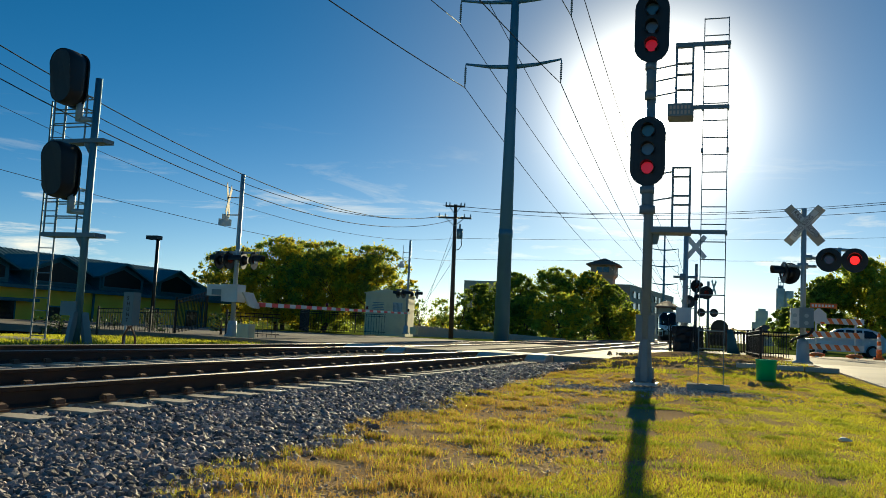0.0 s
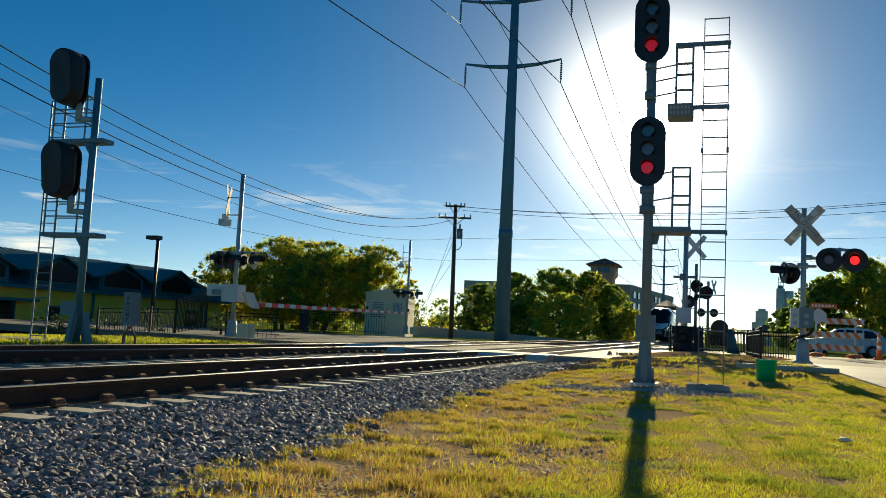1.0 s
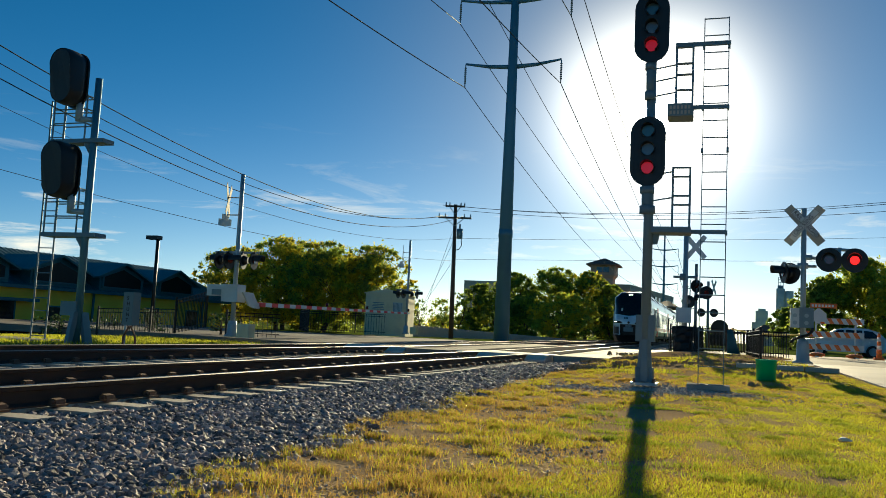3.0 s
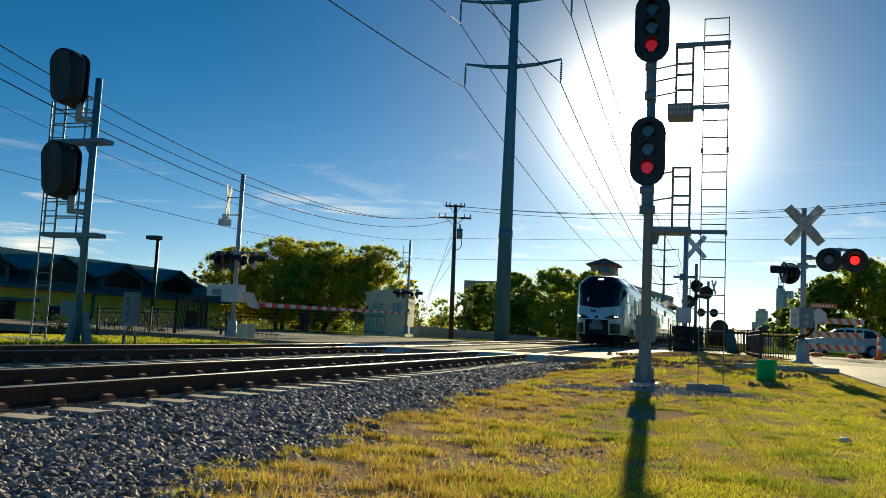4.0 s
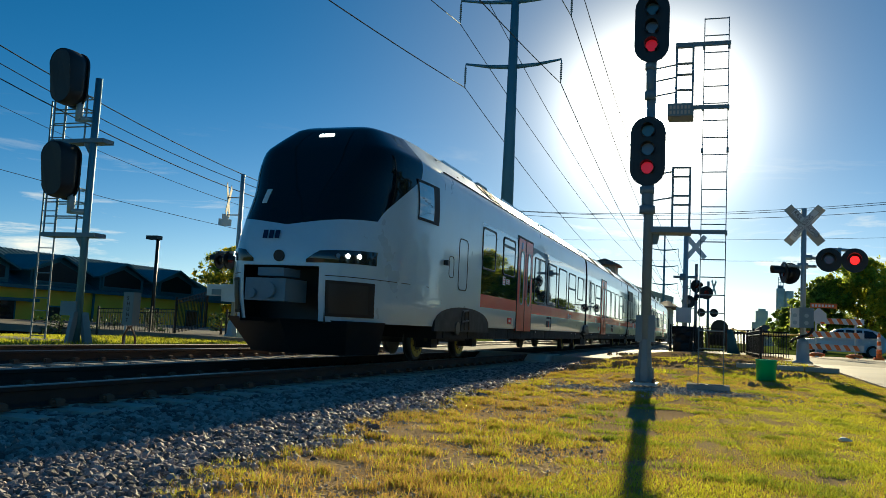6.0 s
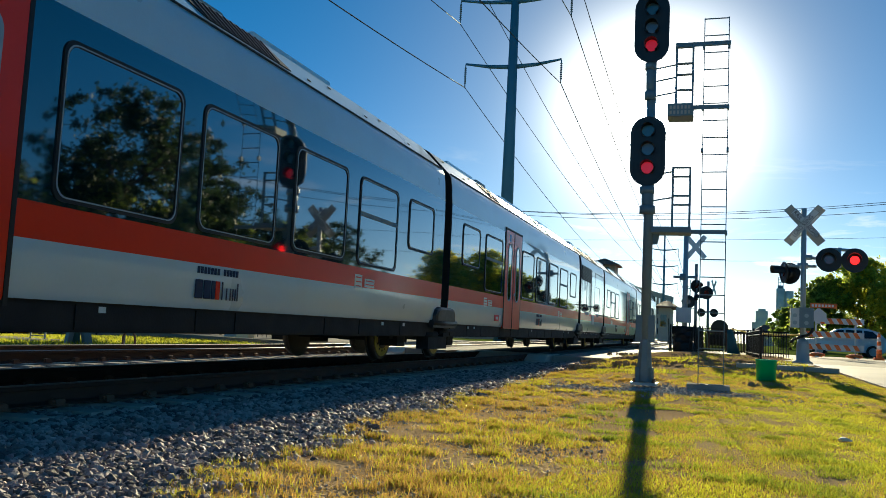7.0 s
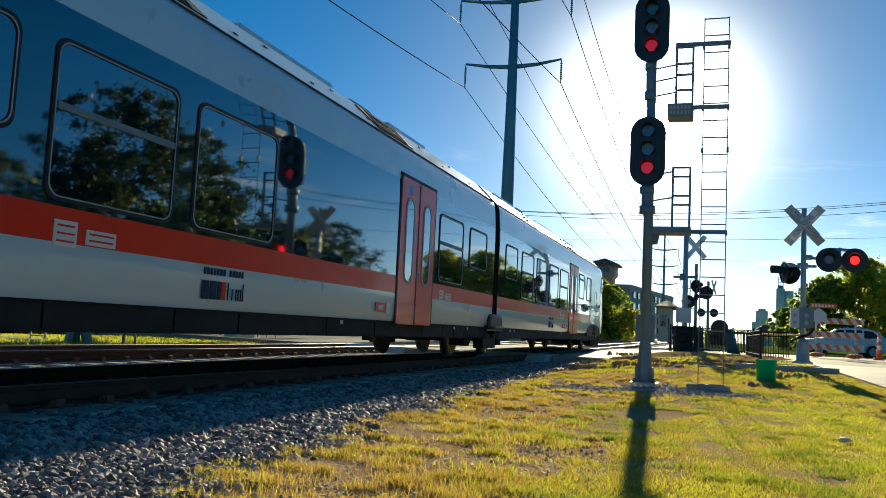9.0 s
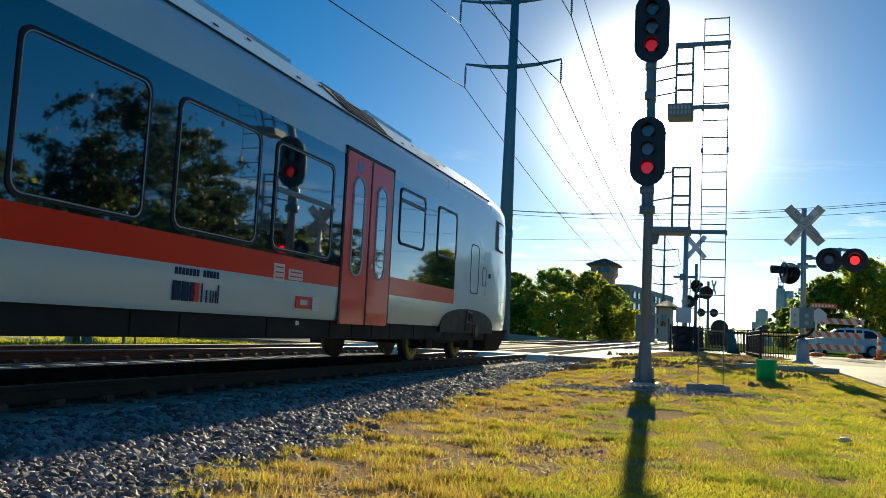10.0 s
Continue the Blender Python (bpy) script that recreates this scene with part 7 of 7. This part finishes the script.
tree(-26.0, 94.0, 0.0, 5.8, 5.0, 22, ("leaf_dark", "leaf_dark", "leaf"), "dark bushy tree near the low wall", per=90, size=0.24, low=0.05)
tree(-18.0, 98.0, 0.0, 8.2, 7.5, 23, ("leaf_dark", "leaf", "leaf"), "large rounded tree with brownish green leaves", per=90, size=0.24, low=0.08)
tree(-14.2, 97.0, 0.0, 7.8, 6.0, 24, ("leaf", "leaf_dark", "leaf_yellow"), "large rounded tree with brownish green leaves", per=90, size=0.24, low=0.08)
tree(-14.6, 84.0, 0.0, 4.6, 6.5, 25, ("leaf_yellow", "leaf"), "sunlit yellow-green shrub tree by the tracks", per=110, size=0.2, low=0.05)
tree(-11.6, 98.0, 0.0, 6.4, 4.5, 26, ("leaf_dark", "leaf"), "dark ivy-covered tree by the tracks", per=90, size=0.22, low=0.05)
tree(-9.9, 100.0, 0.2, 3.6, 5.5, 27, ("leaf_yellow", "leaf"), "low sunlit shrub by the tracks", per=110, size=0.2, low=0.05)
tree(-19.4, 88.0, 0.0, 4.4, 4.0, 28, ("leaf_dark", "leaf"), "dark shrub behind the steel pole", per=110, size=0.22, low=0.05)
for k in range(6):
    tree(-33.0 + 2.4 * k, 92.0 + 2 * (k % 2), -0.3, 4.0 + 0.5 * (k % 3), 3.6, 40 + k, ("leaf_dark", "leaf", "leaf_yellow"), "thin upright shrub in a green hedge row", per=100, size=0.2, low=0.05, clump_n=14)
tree(-23.2, 61.0, -0.2, 2.4, 2.6, 50, ("evergreen",), "dark rounded bush before the low wall", per=240, size=0.12, low=0.1, clump_n=12, group="shrubs")
tree(8.6, 76.0, 0.2, 6.0, 5.0, 61, ("leaf", "leaf_dark"), "dark green tree beyond the waiting car", per=260, size=0.2, low=0.1)
tree(11.4, 77.0, 0.2, 7.8, 5.5, 62, ("leaf", "leaf_yellow", "leaf"), "tall green tree beyond the waiting car", per=260, size=0.2, low=0.1)
tree(14.2, 72.0, 0.2, 7.3, 5.5, 63, ("leaf", "leaf_yellow"), "green and yellow tree beyond the waiting car", per=260, size=0.2, low=0.1)
tree(7.2, 92.0, 0.2, 4.2, 4.0, 64, ("leaf_dark",), "dark low tree at the roadside", per=110, size=0.22, low=0.05)
for k, (x, y, h, w, n) in enumerate(((13.5, 27.5, 9.2, 8.0, 70), (16.5, 36.0, 9.6, 7.5, 80), (19.0, 43.0, 8.4, 8.0, 90), (17.0, 54.0, 7.4, 7.5, 90), (17.0, 20.0, 6.6, 6.0, 60))):
    tree(x, y, 0.2, h, w, 71 + k, ("evergreen", "evergreen"), "broad dark roadside tree facing the track", per=90, size=0.2, low=0.2, clump_n=n)
for k, (x, y, h, w) in enumerate(((12.5, 14.0, 5.0, 6.5), (14.0, 20.0, 5.5, 7.0), (14.8, 27.0, 5.8, 7.5), (16.0, 36.5, 5.6, 8.0), (16.5, 46.0, 6.2, 9.0), (11.0, 8.0, 4.6, 6.0))):
    tree(x, y, 0.1, h, w, 120 + k, ("evergreen", "evergreen", "leaf_dark"), "dense dark tree in a belt facing the track", per=70, size=0.22, low=0.03)
for k, (x, y, h, w) in enumerate(((-21.5, 23.6, 0.7, 2.4), (-22.8, 27.5, 0.8, 1.8), (-19.6, 26.0, 0.9, 1.5), (-17.0, 26.6, 0.9, 1.5))):
    tree(x, y, ground_z(x, y) - 0.02, h, w, 80 + k, ("evergreen",), "dark clipped evergreen shrub before the building", per=500, size=0.07, low=0.15, clump_n=12, group="shrubs")


def far_woods():
    rng = np.random.default_rng(5)
    clumps = []
    for k in range(140):
        a = rng.uniform(-60, 22)
        r = rng.uniform(300, 420)
        clumps.append((math.sin(radians(a)) * r, math.cos(radians(a)) * r, rng.uniform(0.5, 4.0), rng.uniform(3.0, 6.0)))
    V, T = leaf_cloud(rng, clumps, 12, 0.7)
    tagged(new("far_woods", array_mesh("far_woods", V, T, "leaf_dark")), "low line of distant trees along the horizon", "woods", kind="stuff")


far_woods()


# ---- loose ballast, grass ----
def bed_z(x, y):
    return np.vectorize(ground_z)(x, y)


def stones(name, x, y, z, size, seed, mat_name, label):
    """Many angular stones: squashed, jittered octahedra with cut corners."""
    rng = np.random.default_rng(seed)
    n = len(x)
    t = (1 + 5 ** 0.5) / 2
    ico = np.array([(-1, t, 0), (1, t, 0), (-1, -t, 0), (1, -t, 0), (0, -1, t), (0, 1, t), (0, -1, -t), (0, 1, -t), (t, 0, -1), (t, 0, 1), (-t, 0, -1), (-t, 0, 1)]) / 1.9
    F = np.array([(0, 11, 5), (0, 5, 1), (0, 1, 7), (0, 7, 10), (0, 10, 11), (1, 5, 9), (5, 11, 4), (11, 10, 2), (10, 7, 6), (7, 1, 8), (3, 9, 4), (3, 4, 2), (3, 2, 6), (3, 6, 8), (3, 8, 9), (4, 9, 5), (2, 4, 11), (6, 2, 10), (8, 6, 7), (9, 8, 1)])
    V = np.repeat(ico[None], n, 0) * (0.82 + 0.34 * rng.random((n, 12, 1)))
    V *= np.stack([0.8 + 0.6 * rng.random(n), 0.7 + 0.4 * rng.random(n), 0.6 + 0.35 * rng.random(n)], 1)[:, None, :]
    e = rng.uniform(-1, 1, (n, 3)) * (0.6, 0.6, 3.14)
    c, s = np.cos(e), np.sin(e)
    Rx = np.zeros((n, 3, 3)); Rx[:, 0, 0] = 1; Rx[:, 1, 1] = c[:, 0]; Rx[:, 1, 2] = -s[:, 0]; Rx[:, 2, 1] = s[:, 0]; Rx[:, 2, 2] = c[:, 0]
    Ry = np.zeros((n, 3, 3)); Ry[:, 1, 1] = 1; Ry[:, 0, 0] = c[:, 1]; Ry[:, 0, 2] = s[:, 1]; Ry[:, 2, 0] = -s[:, 1]; Ry[:, 2, 2] = c[:, 1]
    Rz = np.zeros((n, 3, 3)); Rz[:, 2, 2] = 1; Rz[:, 0, 0] = c[:, 2]; Rz[:, 0, 1] = -s[:, 2]; Rz[:, 1, 0] = s[:, 2]; Rz[:, 1, 1] = c[:, 2]
    V = np.einsum("nij,nkj->nki", Rz @ Ry @ Rx, V * size[:, None, None]) + np.stack([x, y, z], 1)[:, None, :]
    T = (np.arange(n)[:, None, None] * 12 + F[None]).reshape(-1, 3)
    return tagged(new(name, array_mesh(name, V.reshape(-1, 3), T, mat_name)), label, "ballast", kind="stuff")


def turf_edge(y):
    """Where the ballast ends and the turf begins."""
    return np.maximum(-3.72, -2.42 - 0.088 * y) + 0.07 * np.sin(y * 2.3)


def build_ballast():
    rng = np.random.default_rng(9)
    # shoulder beside the near track
    n = 66000
    y = 2.2 + 24 * rng.random(n) ** 2.0
    x = -5.3 + 2.9 * rng.random(n)
    edge = turf_edge(y) + 0.1 + 0.14 * np.sin(y * 1.9) * np.sin(y * 0.47 + 1) + 0.13 * rng.normal(size=n)
    keep = (x < edge) & (x > -1.05 * y - 1.0)
    # leave the sleeper ends bare
    ph = ((y - 5.79) / 0.61 + 0.5) % 1 - 0.5
    keep &= ~((np.abs(ph) < 0.2) & (x < -4.83))
    x, y = x[keep], y[keep]
    z = bed_z(x, y) + rng.uniform(-0.01, 0.025, len(x))
    stones("ballast_stones", x, y, z, (0.016 + 0.024 * rng.random(len(x)) ** 2) * (1 + 0.03 * np.minimum(y, 12)), 1, "stone", "grey-brown crushed stone ballast along the track")
    n = 22000
    x = rng.uniform(-12.6, -6.7, n)
    y = 6 + 18 * rng.random(n)
    keep = x > -1.05 * y - 1
    x, y = x[keep], y[keep]
    ph = ((y - 5.79) / 0.61 + 0.5) % 1 - 0.5
    ok = ~((np.abs(ph) < 0.2) & (np.abs(x - NEAR_C) < 1.3)) & (np.abs(x - NEAR_C + 0.75) > 0.13) & (np.abs(np.abs(x - FAR_C) - 0.75) > 0.13)
    x, y = x[ok], y[ok]
    stones("ballast_stones", x, y, bed_z(x, y) + rng.uniform(-0.01, 0.02, len(x)), 0.03 + 0.02 * rng.random(len(x)), 2, "stone", "grey crushed stone ballast between the tracks")
    n = 9000
    y = rng.uniform(-5, 3.4, n)
    x = -5.3 + 2.45 * rng.random(n)
    ok = (x < -2.75 + 0.13 * rng.normal(size=n)) & ((y < 2.2) | (x < -1.05 * y - 1.0))
    x, y = x[ok], y[ok]
    stones("ballast_stones", x, y, bed_z(x, y), 0.024 + 0.03 * rng.random(len(x)) ** 2, 6, "stone", "grey-brown crushed stone ballast beside the near rail")
    # gravel round the mast foot
    n = 2600
    x = -1.0 + 1.1 * rng.normal(size=n)
    y = 14.6 + 0.55 * rng.normal(size=n)
    stones("mast_gravel", x, y, bed_z(x, y), 0.014 + 0.014 * rng.random(n), 3, "pale_gravel", "pale gravel round the signal mast's foot")
    n = 5200
    y = 21 + 45 * rng.random(n)
    x = -4.4 + 1.6 * rng.random(n)
    ok = ~((y > ROAD_0 + 0.6) & (y < ROAD_1))
    x, y = x[ok], y[ok]
    stones("ballast_stones", x, y, bed_z(x, y), 0.035 + 0.025 * rng.random(len(x)), 4, "stone", "grey crushed stone ballast near the road")


build_ballast()


def blades(name, x, y, h, w, seed, mat_name, label, lean=0.5):
    rng = np.random.default_rng(seed)
    n = len(x)
    z = bed_z(x, y) - 0.005
    a = rng.uniform(0, 6.28, n)
    d = np.stack([np.cos(a), np.sin(a), np.zeros(n)], 1)
    l = rng.uniform(0, 6.28, n)
    le = np.stack([np.cos(l), np.sin(l), np.zeros(n)], 1) * (lean * h * rng.random(n))[:, None]
    base = np.stack([x, y, z], 1)
    up = np.array([0, 0, 1.0])
    slim = (y > 8) | (y < 3)
    w2 = (w * np.where(slim, 1.3, 1.0) / 2)[:, None] * d
    mid = base + le * 0.35 + up * (h * 0.55)[:, None]
    tip = base + le + up * (h * (0.85 + 0.15 * rng.random(n)))[:, None]
    V = np.stack([base - w2, base + w2, mid + w2 * 0.8, mid - w2 * 0.8, tip], 1).reshape(-1, 3)
    k = np.arange(n)[:, None] * 5
    kn = k[~slim]
    T = np.concatenate([k[slim] + (0, 1, 4), np.concatenate([kn + (0, 1, 2), kn + (0, 2, 3), kn + (3, 2, 4)], 1).reshape(-1, 3)])
    return tagged(new(name, array_mesh(name, V, T, mat_name)), label, "grass", kind="stuff")


def patchy(x, y, sc, seed):
    """Smooth pattern between 0 and 1."""
    rng = np.random.default_rng(seed)
    v = np.zeros_like(x)
    for k in range(10):
        a, f, p = rng.uniform(0, 6.28), sc * rng.uniform(0.5, 2.2), rng.uniform(0, 6.28)
        v += np.sin((x * math.cos(a) + y * math.sin(a) * 0.7) * f + p)
    return 1 / (1 + np.exp(-v * 0.8))


def build_grass():
    rng = np.random.default_rng(21)
    n = 560000
    y = 3.0 + 27 * rng.random(n) ** 2.0
    x0 = np.maximum(-3.8, -1.05 * y)
    x1 = 0.21 * y + 0.9
    x = x0 + (x1 - x0) * rng.random(n)
    p = patchy(x, y, 2.2, 3)
    q = patchy(x, y, 5.5, 4)
    lawn = 1 / (1 + np.exp(-(x + 0.92 + 0.9 * (p - 0.5) - 0.06 * (y - 6) + 0.5 * (q - 0.5)) * 3.0))
    bare = ((x + 1.0) / 1.6) ** 2 + ((y - 14.6) / 0.8) ** 2 < 1 + 0.6 * (q - 0.5)
    pave = (x > 2.6 + 0.085 * (24 - y)) & (y > 17.7)
    edge = turf_edge(y) + 0.1 * (q - 0.5)
    r8 = patchy(x, y, 11.0, 6)
    dens = np.where(lawn > 0.5, np.where(r8 < 0.06, 0.35, 0.85 + 0.15 * q), 0.03 + 0.4 * (q > 0.55) * (r8 > 0.5) * p)
    keep = (rng.random(n) < dens) & ~bare & ~pave & (x > edge) & ~((y > 24.6) & (x > -4))
    x, y, lawn, p, q, r8 = x[keep], y[keep], lawn[keep], p[keep], q[keep], r8[keep]
    far = np.clip((y - 4) / 16, 0, 1)
    dry = rng.random(len(x)) > 0.16 + 0.78 * lawn * (0.65 + 0.5 * p) - 0.35 * np.clip((y - 11) / 8, 0, 1)
    h = (0.012 + 0.02 * rng.random(len(x))) * (0.7 + 0.4 * q + 0.6 * r8) * np.where(lawn > 0.5, 1.0, 0.85 + 0.5 * (q > 0.6))
    w = (0.0027 + 0.0022 * rng.random(len(x))) * (1 + 2.4 * far)
    blades("lawn_grass", x[~dry], y[~dry], h[~dry], w[~dry], 1, "blade", "short sunlit yellow-green lawn grass", 1.0)
    blades("dry_grass", x[dry], y[dry], h[dry], w[dry], 2, "dry_blade", "dry straw-coloured grass among the lawn", 1.2)
    # the same lawn goes on around and behind
    yb = rng.uniform(-5, 16, 150000)
    xb = rng.uniform(-1.2, 6.5, 150000)
    lim = np.where(yb > 3.02, 0.21 * yb + 0.9, -0.9 + 0.8 * (patchy(xb, yb, 2.2, 3) - 0.5))
    xb, yb = xb[xb > lim], yb[xb > lim]
    blades("lawn_grass", xb, yb, 0.014 + 0.026 * rng.random(len(xb)), 0.006 + 0.005 * rng.random(len(xb)), 9, "blade", "short yellow-green lawn grass round the signal mast", 1.0)
    # tufts along the edge of the ballast and on the dry strip
    tx, ty = [], []
    for k in range(340):
        cy = 3.2 + 22 * rng.random() ** 1.8
        cx = -3.25 + 2.1 * rng.random() ** 1.6 + (0.3 * (rng.random() - 0.5))
        m = int(rng.uniform(90, 460))
        r = rng.uniform(0.03, 0.13)
        tx.append(cx + r * rng.normal(size=m))
        ty.append(cy + r * 0.7 * rng.normal(size=m))
    tx, ty = np.concatenate(tx), np.concatenate(ty)
    on = tx > turf_edge(ty) - 0.03
    tx, ty = tx[on], ty[on]
    g = rng.random(len(tx)) < 0.1 + 0.55 * patchy(tx, ty, 1.6, 8)
    hh = 0.02 + 0.065 * rng.random(len(tx)) ** 1.5
    ww = 0.0024 + 0.0016 * rng.random(len(tx)) + 0.00035 * ty
    blades("grass_tufts", tx[g], ty[g], hh[g], ww[g], 5, "blade", "green grass tufts along the ballast edge", 0.9)
    blades("straw_tufts", tx[~g], ty[~g], hh[~g], ww[~g], 6, "dry_blade", "straw-coloured grass tufts along the ballast edge", 0.9)
    # taller clumps standing out of the mown lawn; their darker green paints its shaded gaps
    cx, cy = [], []
    for k in range(170):
        yy = 3.6 + 16 * rng.random() ** 1.4
        xx = -1.6 + (0.19 * yy + 2.2) * rng.random()
        m = int(rng.uniform(60, 260))
        cx.append(xx + rng.uniform(0.05, 0.16) * rng.normal(size=m))
        cy.append(yy + rng.uniform(0.03, 0.08) * rng.normal(size=m))
    cx, cy = np.concatenate(cx), np.concatenate(cy)
    ok = ~((cx > 2.3) & (cy > 17)) & ((cx + 1) ** 2 / 2.5 + (cy - 14.6) ** 2 > 0.8)
    cx, cy = cx[ok], cy[ok]
    blades("lawn_clumps", cx, cy, 0.028 + 0.032 * rng.random(len(cx)), 0.003 + 0.002 * rng.random(len(cx)) + 0.0004 * cy, 9, "shade_blade", "lawn clumps in a darker green for shaded gaps", 1.0)
    # crumbs of soil, straw and small stones on the worn strip
    n = 9000
    yy = 3.2 + 15 * rng.random(n) ** 1.5
    xx = turf_edge(yy) + 2.2 * rng.random(n)
    stones("soil_crumbs", xx, yy, bed_z(xx, yy), 0.004 + 0.014 * rng.random(n) ** 3, 12, "pale_gravel", "small stones and crumbs on the worn soil")
    n = 26000
    yy = 3.2 + 17 * rng.random(n) ** 1.6
    xx = turf_edge(yy) + 2.3 * rng.random(n)
    blades("straw_litter", xx, yy, 0.008 + 0.014 * rng.random(n), 0.006 + 0.006 * rng.random(n), 14, "dry_blade", "flattened straw litter on the worn soil", 3.5)
    # turf round and behind the camera's stand
    n = 60000
    yb = -5 + 8.2 * rng.random(n)
    xb = -2.9 + 6.4 * rng.random(n)
    grn = rng.random(n) < 0.2 + 0.6 * patchy(xb, yb, 1.8, 31)
    hb = 0.022 + 0.025 * rng.random(n)
    wb = 0.006 + 0.005 * rng.random(n)
    blades("lawn_grass", xb[grn], yb[grn], hb[grn], wb[grn], 32, "blade", "short yellow-green lawn grass near the track", 1.0)
    blades("dry_grass", xb[~grn], yb[~grn], hb[~grn], wb[~grn], 33, "dry_blade", "dry straw-coloured grass near the track", 1.2)
    # verge on the far side of the tracks
    n = 26000
    y2 = 14 + 14 * rng.random(n)
    x2 = -24 + 10.4 * rng.random(n)
    blades("verge_grass", x2, y2, 0.03 + 0.07 * rng.random(n), 0.015 + 0.015 * rng.random(n), 7, "blade", "sunlit grass verge beyond the tracks", 0.8)
    # rough grass on the right by the bin
    n = 26000
    x3 = -3 + 6.2 * rng.random(n)
    y3 = 18.5 + 14 * rng.random(n)
    ok = (patchy(x3, y3, 2.0, 12) > 0.6) & (x3 < 2.4)
    blades("rough_grass", x3[ok], y3[ok], 0.03 + 0.06 * rng.random(n)[ok], 0.012 + 0.008 * rng.random(n)[ok], 8, "blade", "rough grass round the timber edging", 0.8)


build_grass()


def far_platform():
    s = thing("platform_shelter_beam", pose(0.0, 44.0, 0.2), "weathered yellow-brown handrail beam of the far platform", "handrail")
    bm = bmesh.new()
    box(bm, -0.4, -0.05, 0.86, 2.3, 0.05, 0.98)
    part("beam", bm, "wood_pole", s)
    for x in (-0.3, 0.5, 1.3, 2.2):
        bm = bmesh.new()
        box(bm, x - 0.04, -0.04, 0, x + 0.04, 0.04, 0.86)
        part("post", bm, "wood_pole", s)
    p = thing("utility_pole", pose(9.4, 120.0, 0.2), "distant thin wooden utility pole beside silos", "utility pole")
    bm = bmesh.new()
    tube(bm, (0, 0, 0), (0, 0, 5.2), 0.13, 0.1, 8)
    part("shaft", bm, "wood_pole", p)
    bm = bmesh.new()
    box(bm, -1.1, -0.06, 4.7, 0.6, 0.06, 4.85)
    part("crossarm", bm, "wood_pole", p)


far_platform()


def far_clutter():
    """Rolled black mesh, a hanging teal sheet and a length of yellow tape beside the far platform."""
    rng = random.Random(44)
    b = thing("mesh_bundle", pose(-1.35, 38.6, 0.12), "crumpled bundle of black plastic fence mesh", "fence mesh")
    bm = bmesh.new()
    rings = []
    for z in [0.1 * k for k in range(12)]:
        rings.append([(0.44 * math.cos(a) * (0.85 + 0.3 * rng.random()), 0.22 * math.sin(a) * (0.8 + 0.4 * rng.random()), z + 0.05 * rng.random()) for a in [2 * math.pi * k / 14 for k in range(14)]])
    loft(bm, rings, smooth=False)
    part("mesh_roll", bm, "black_iron", b)
    for k in range(9):
        bm = bmesh.new()
        x = rng.uniform(-0.6, 0.7)
        rod(bm, (x, -0.3 + 0.1 * rng.random(), 0), (x + rng.uniform(-0.2, 0.2), -0.2, rng.uniform(0.9, 1.45)), 0.02)
        part("stake", bm, "black_iron", b)
    c = thing("hanging_sheet", pose(0.62, 38.4, 0.12), "teal plastic sheet hanging over a low rail", "plastic sheet")
    bm = bmesh.new()
    loft(bm, [[(x * w + o, 0.06 * math.sin(9 * x + 3 * z) + d, z) for x, d in ((-0.5, 0), (-0.3, -0.06), (-0.1, 0), (0.1, -0.06), (0.3, 0), (0.5, -0.05), (0.5, 0.03), (0, 0.06), (-0.5, 0.05))] for z, w, o in ((0.0, 0.55, 0.12), (0.4, 0.42, 0.06), (0.8, 0.3, 0.0), (1.05, 0.22, -0.04))])
    part("sheet", bm, "teal_roof", c)
    t = thing("barrier_tape", pose(0.6, 38.2, 0.12), "sagging yellow barrier tape between the fence and a post", "barrier tape")
    bm = bmesh.new()
    n = 16
    loft(bm, [[(1.95 * k / n, -12.0 * k / n, 1.1 - 0.25 * k / n - 0.4 * (k / n) * (1 - k / n) + dz) for dz in (-0.03, 0.03)] + [(1.95 * k / n, -12.0 * k / n + 0.004, 1.1 - 0.25 * k / n - 0.4 * (k / n) * (1 - k / n) + dz) for dz in (0.03, -0.03)] for k in range(n + 1)])
    part("tape", bm, "yellow_wall", t)


far_clutter()


# ---- what moves ----
def motions():
    rows = []
    for t, y in NOSE_ROWS:
        a, b = track_z(y), track_z(y + LENGTH)
        rows.append((t, pose(NEAR_C, y, a, math.degrees(math.atan2(b - a, LENGTH)))))
    walk(train, rows)


motions()
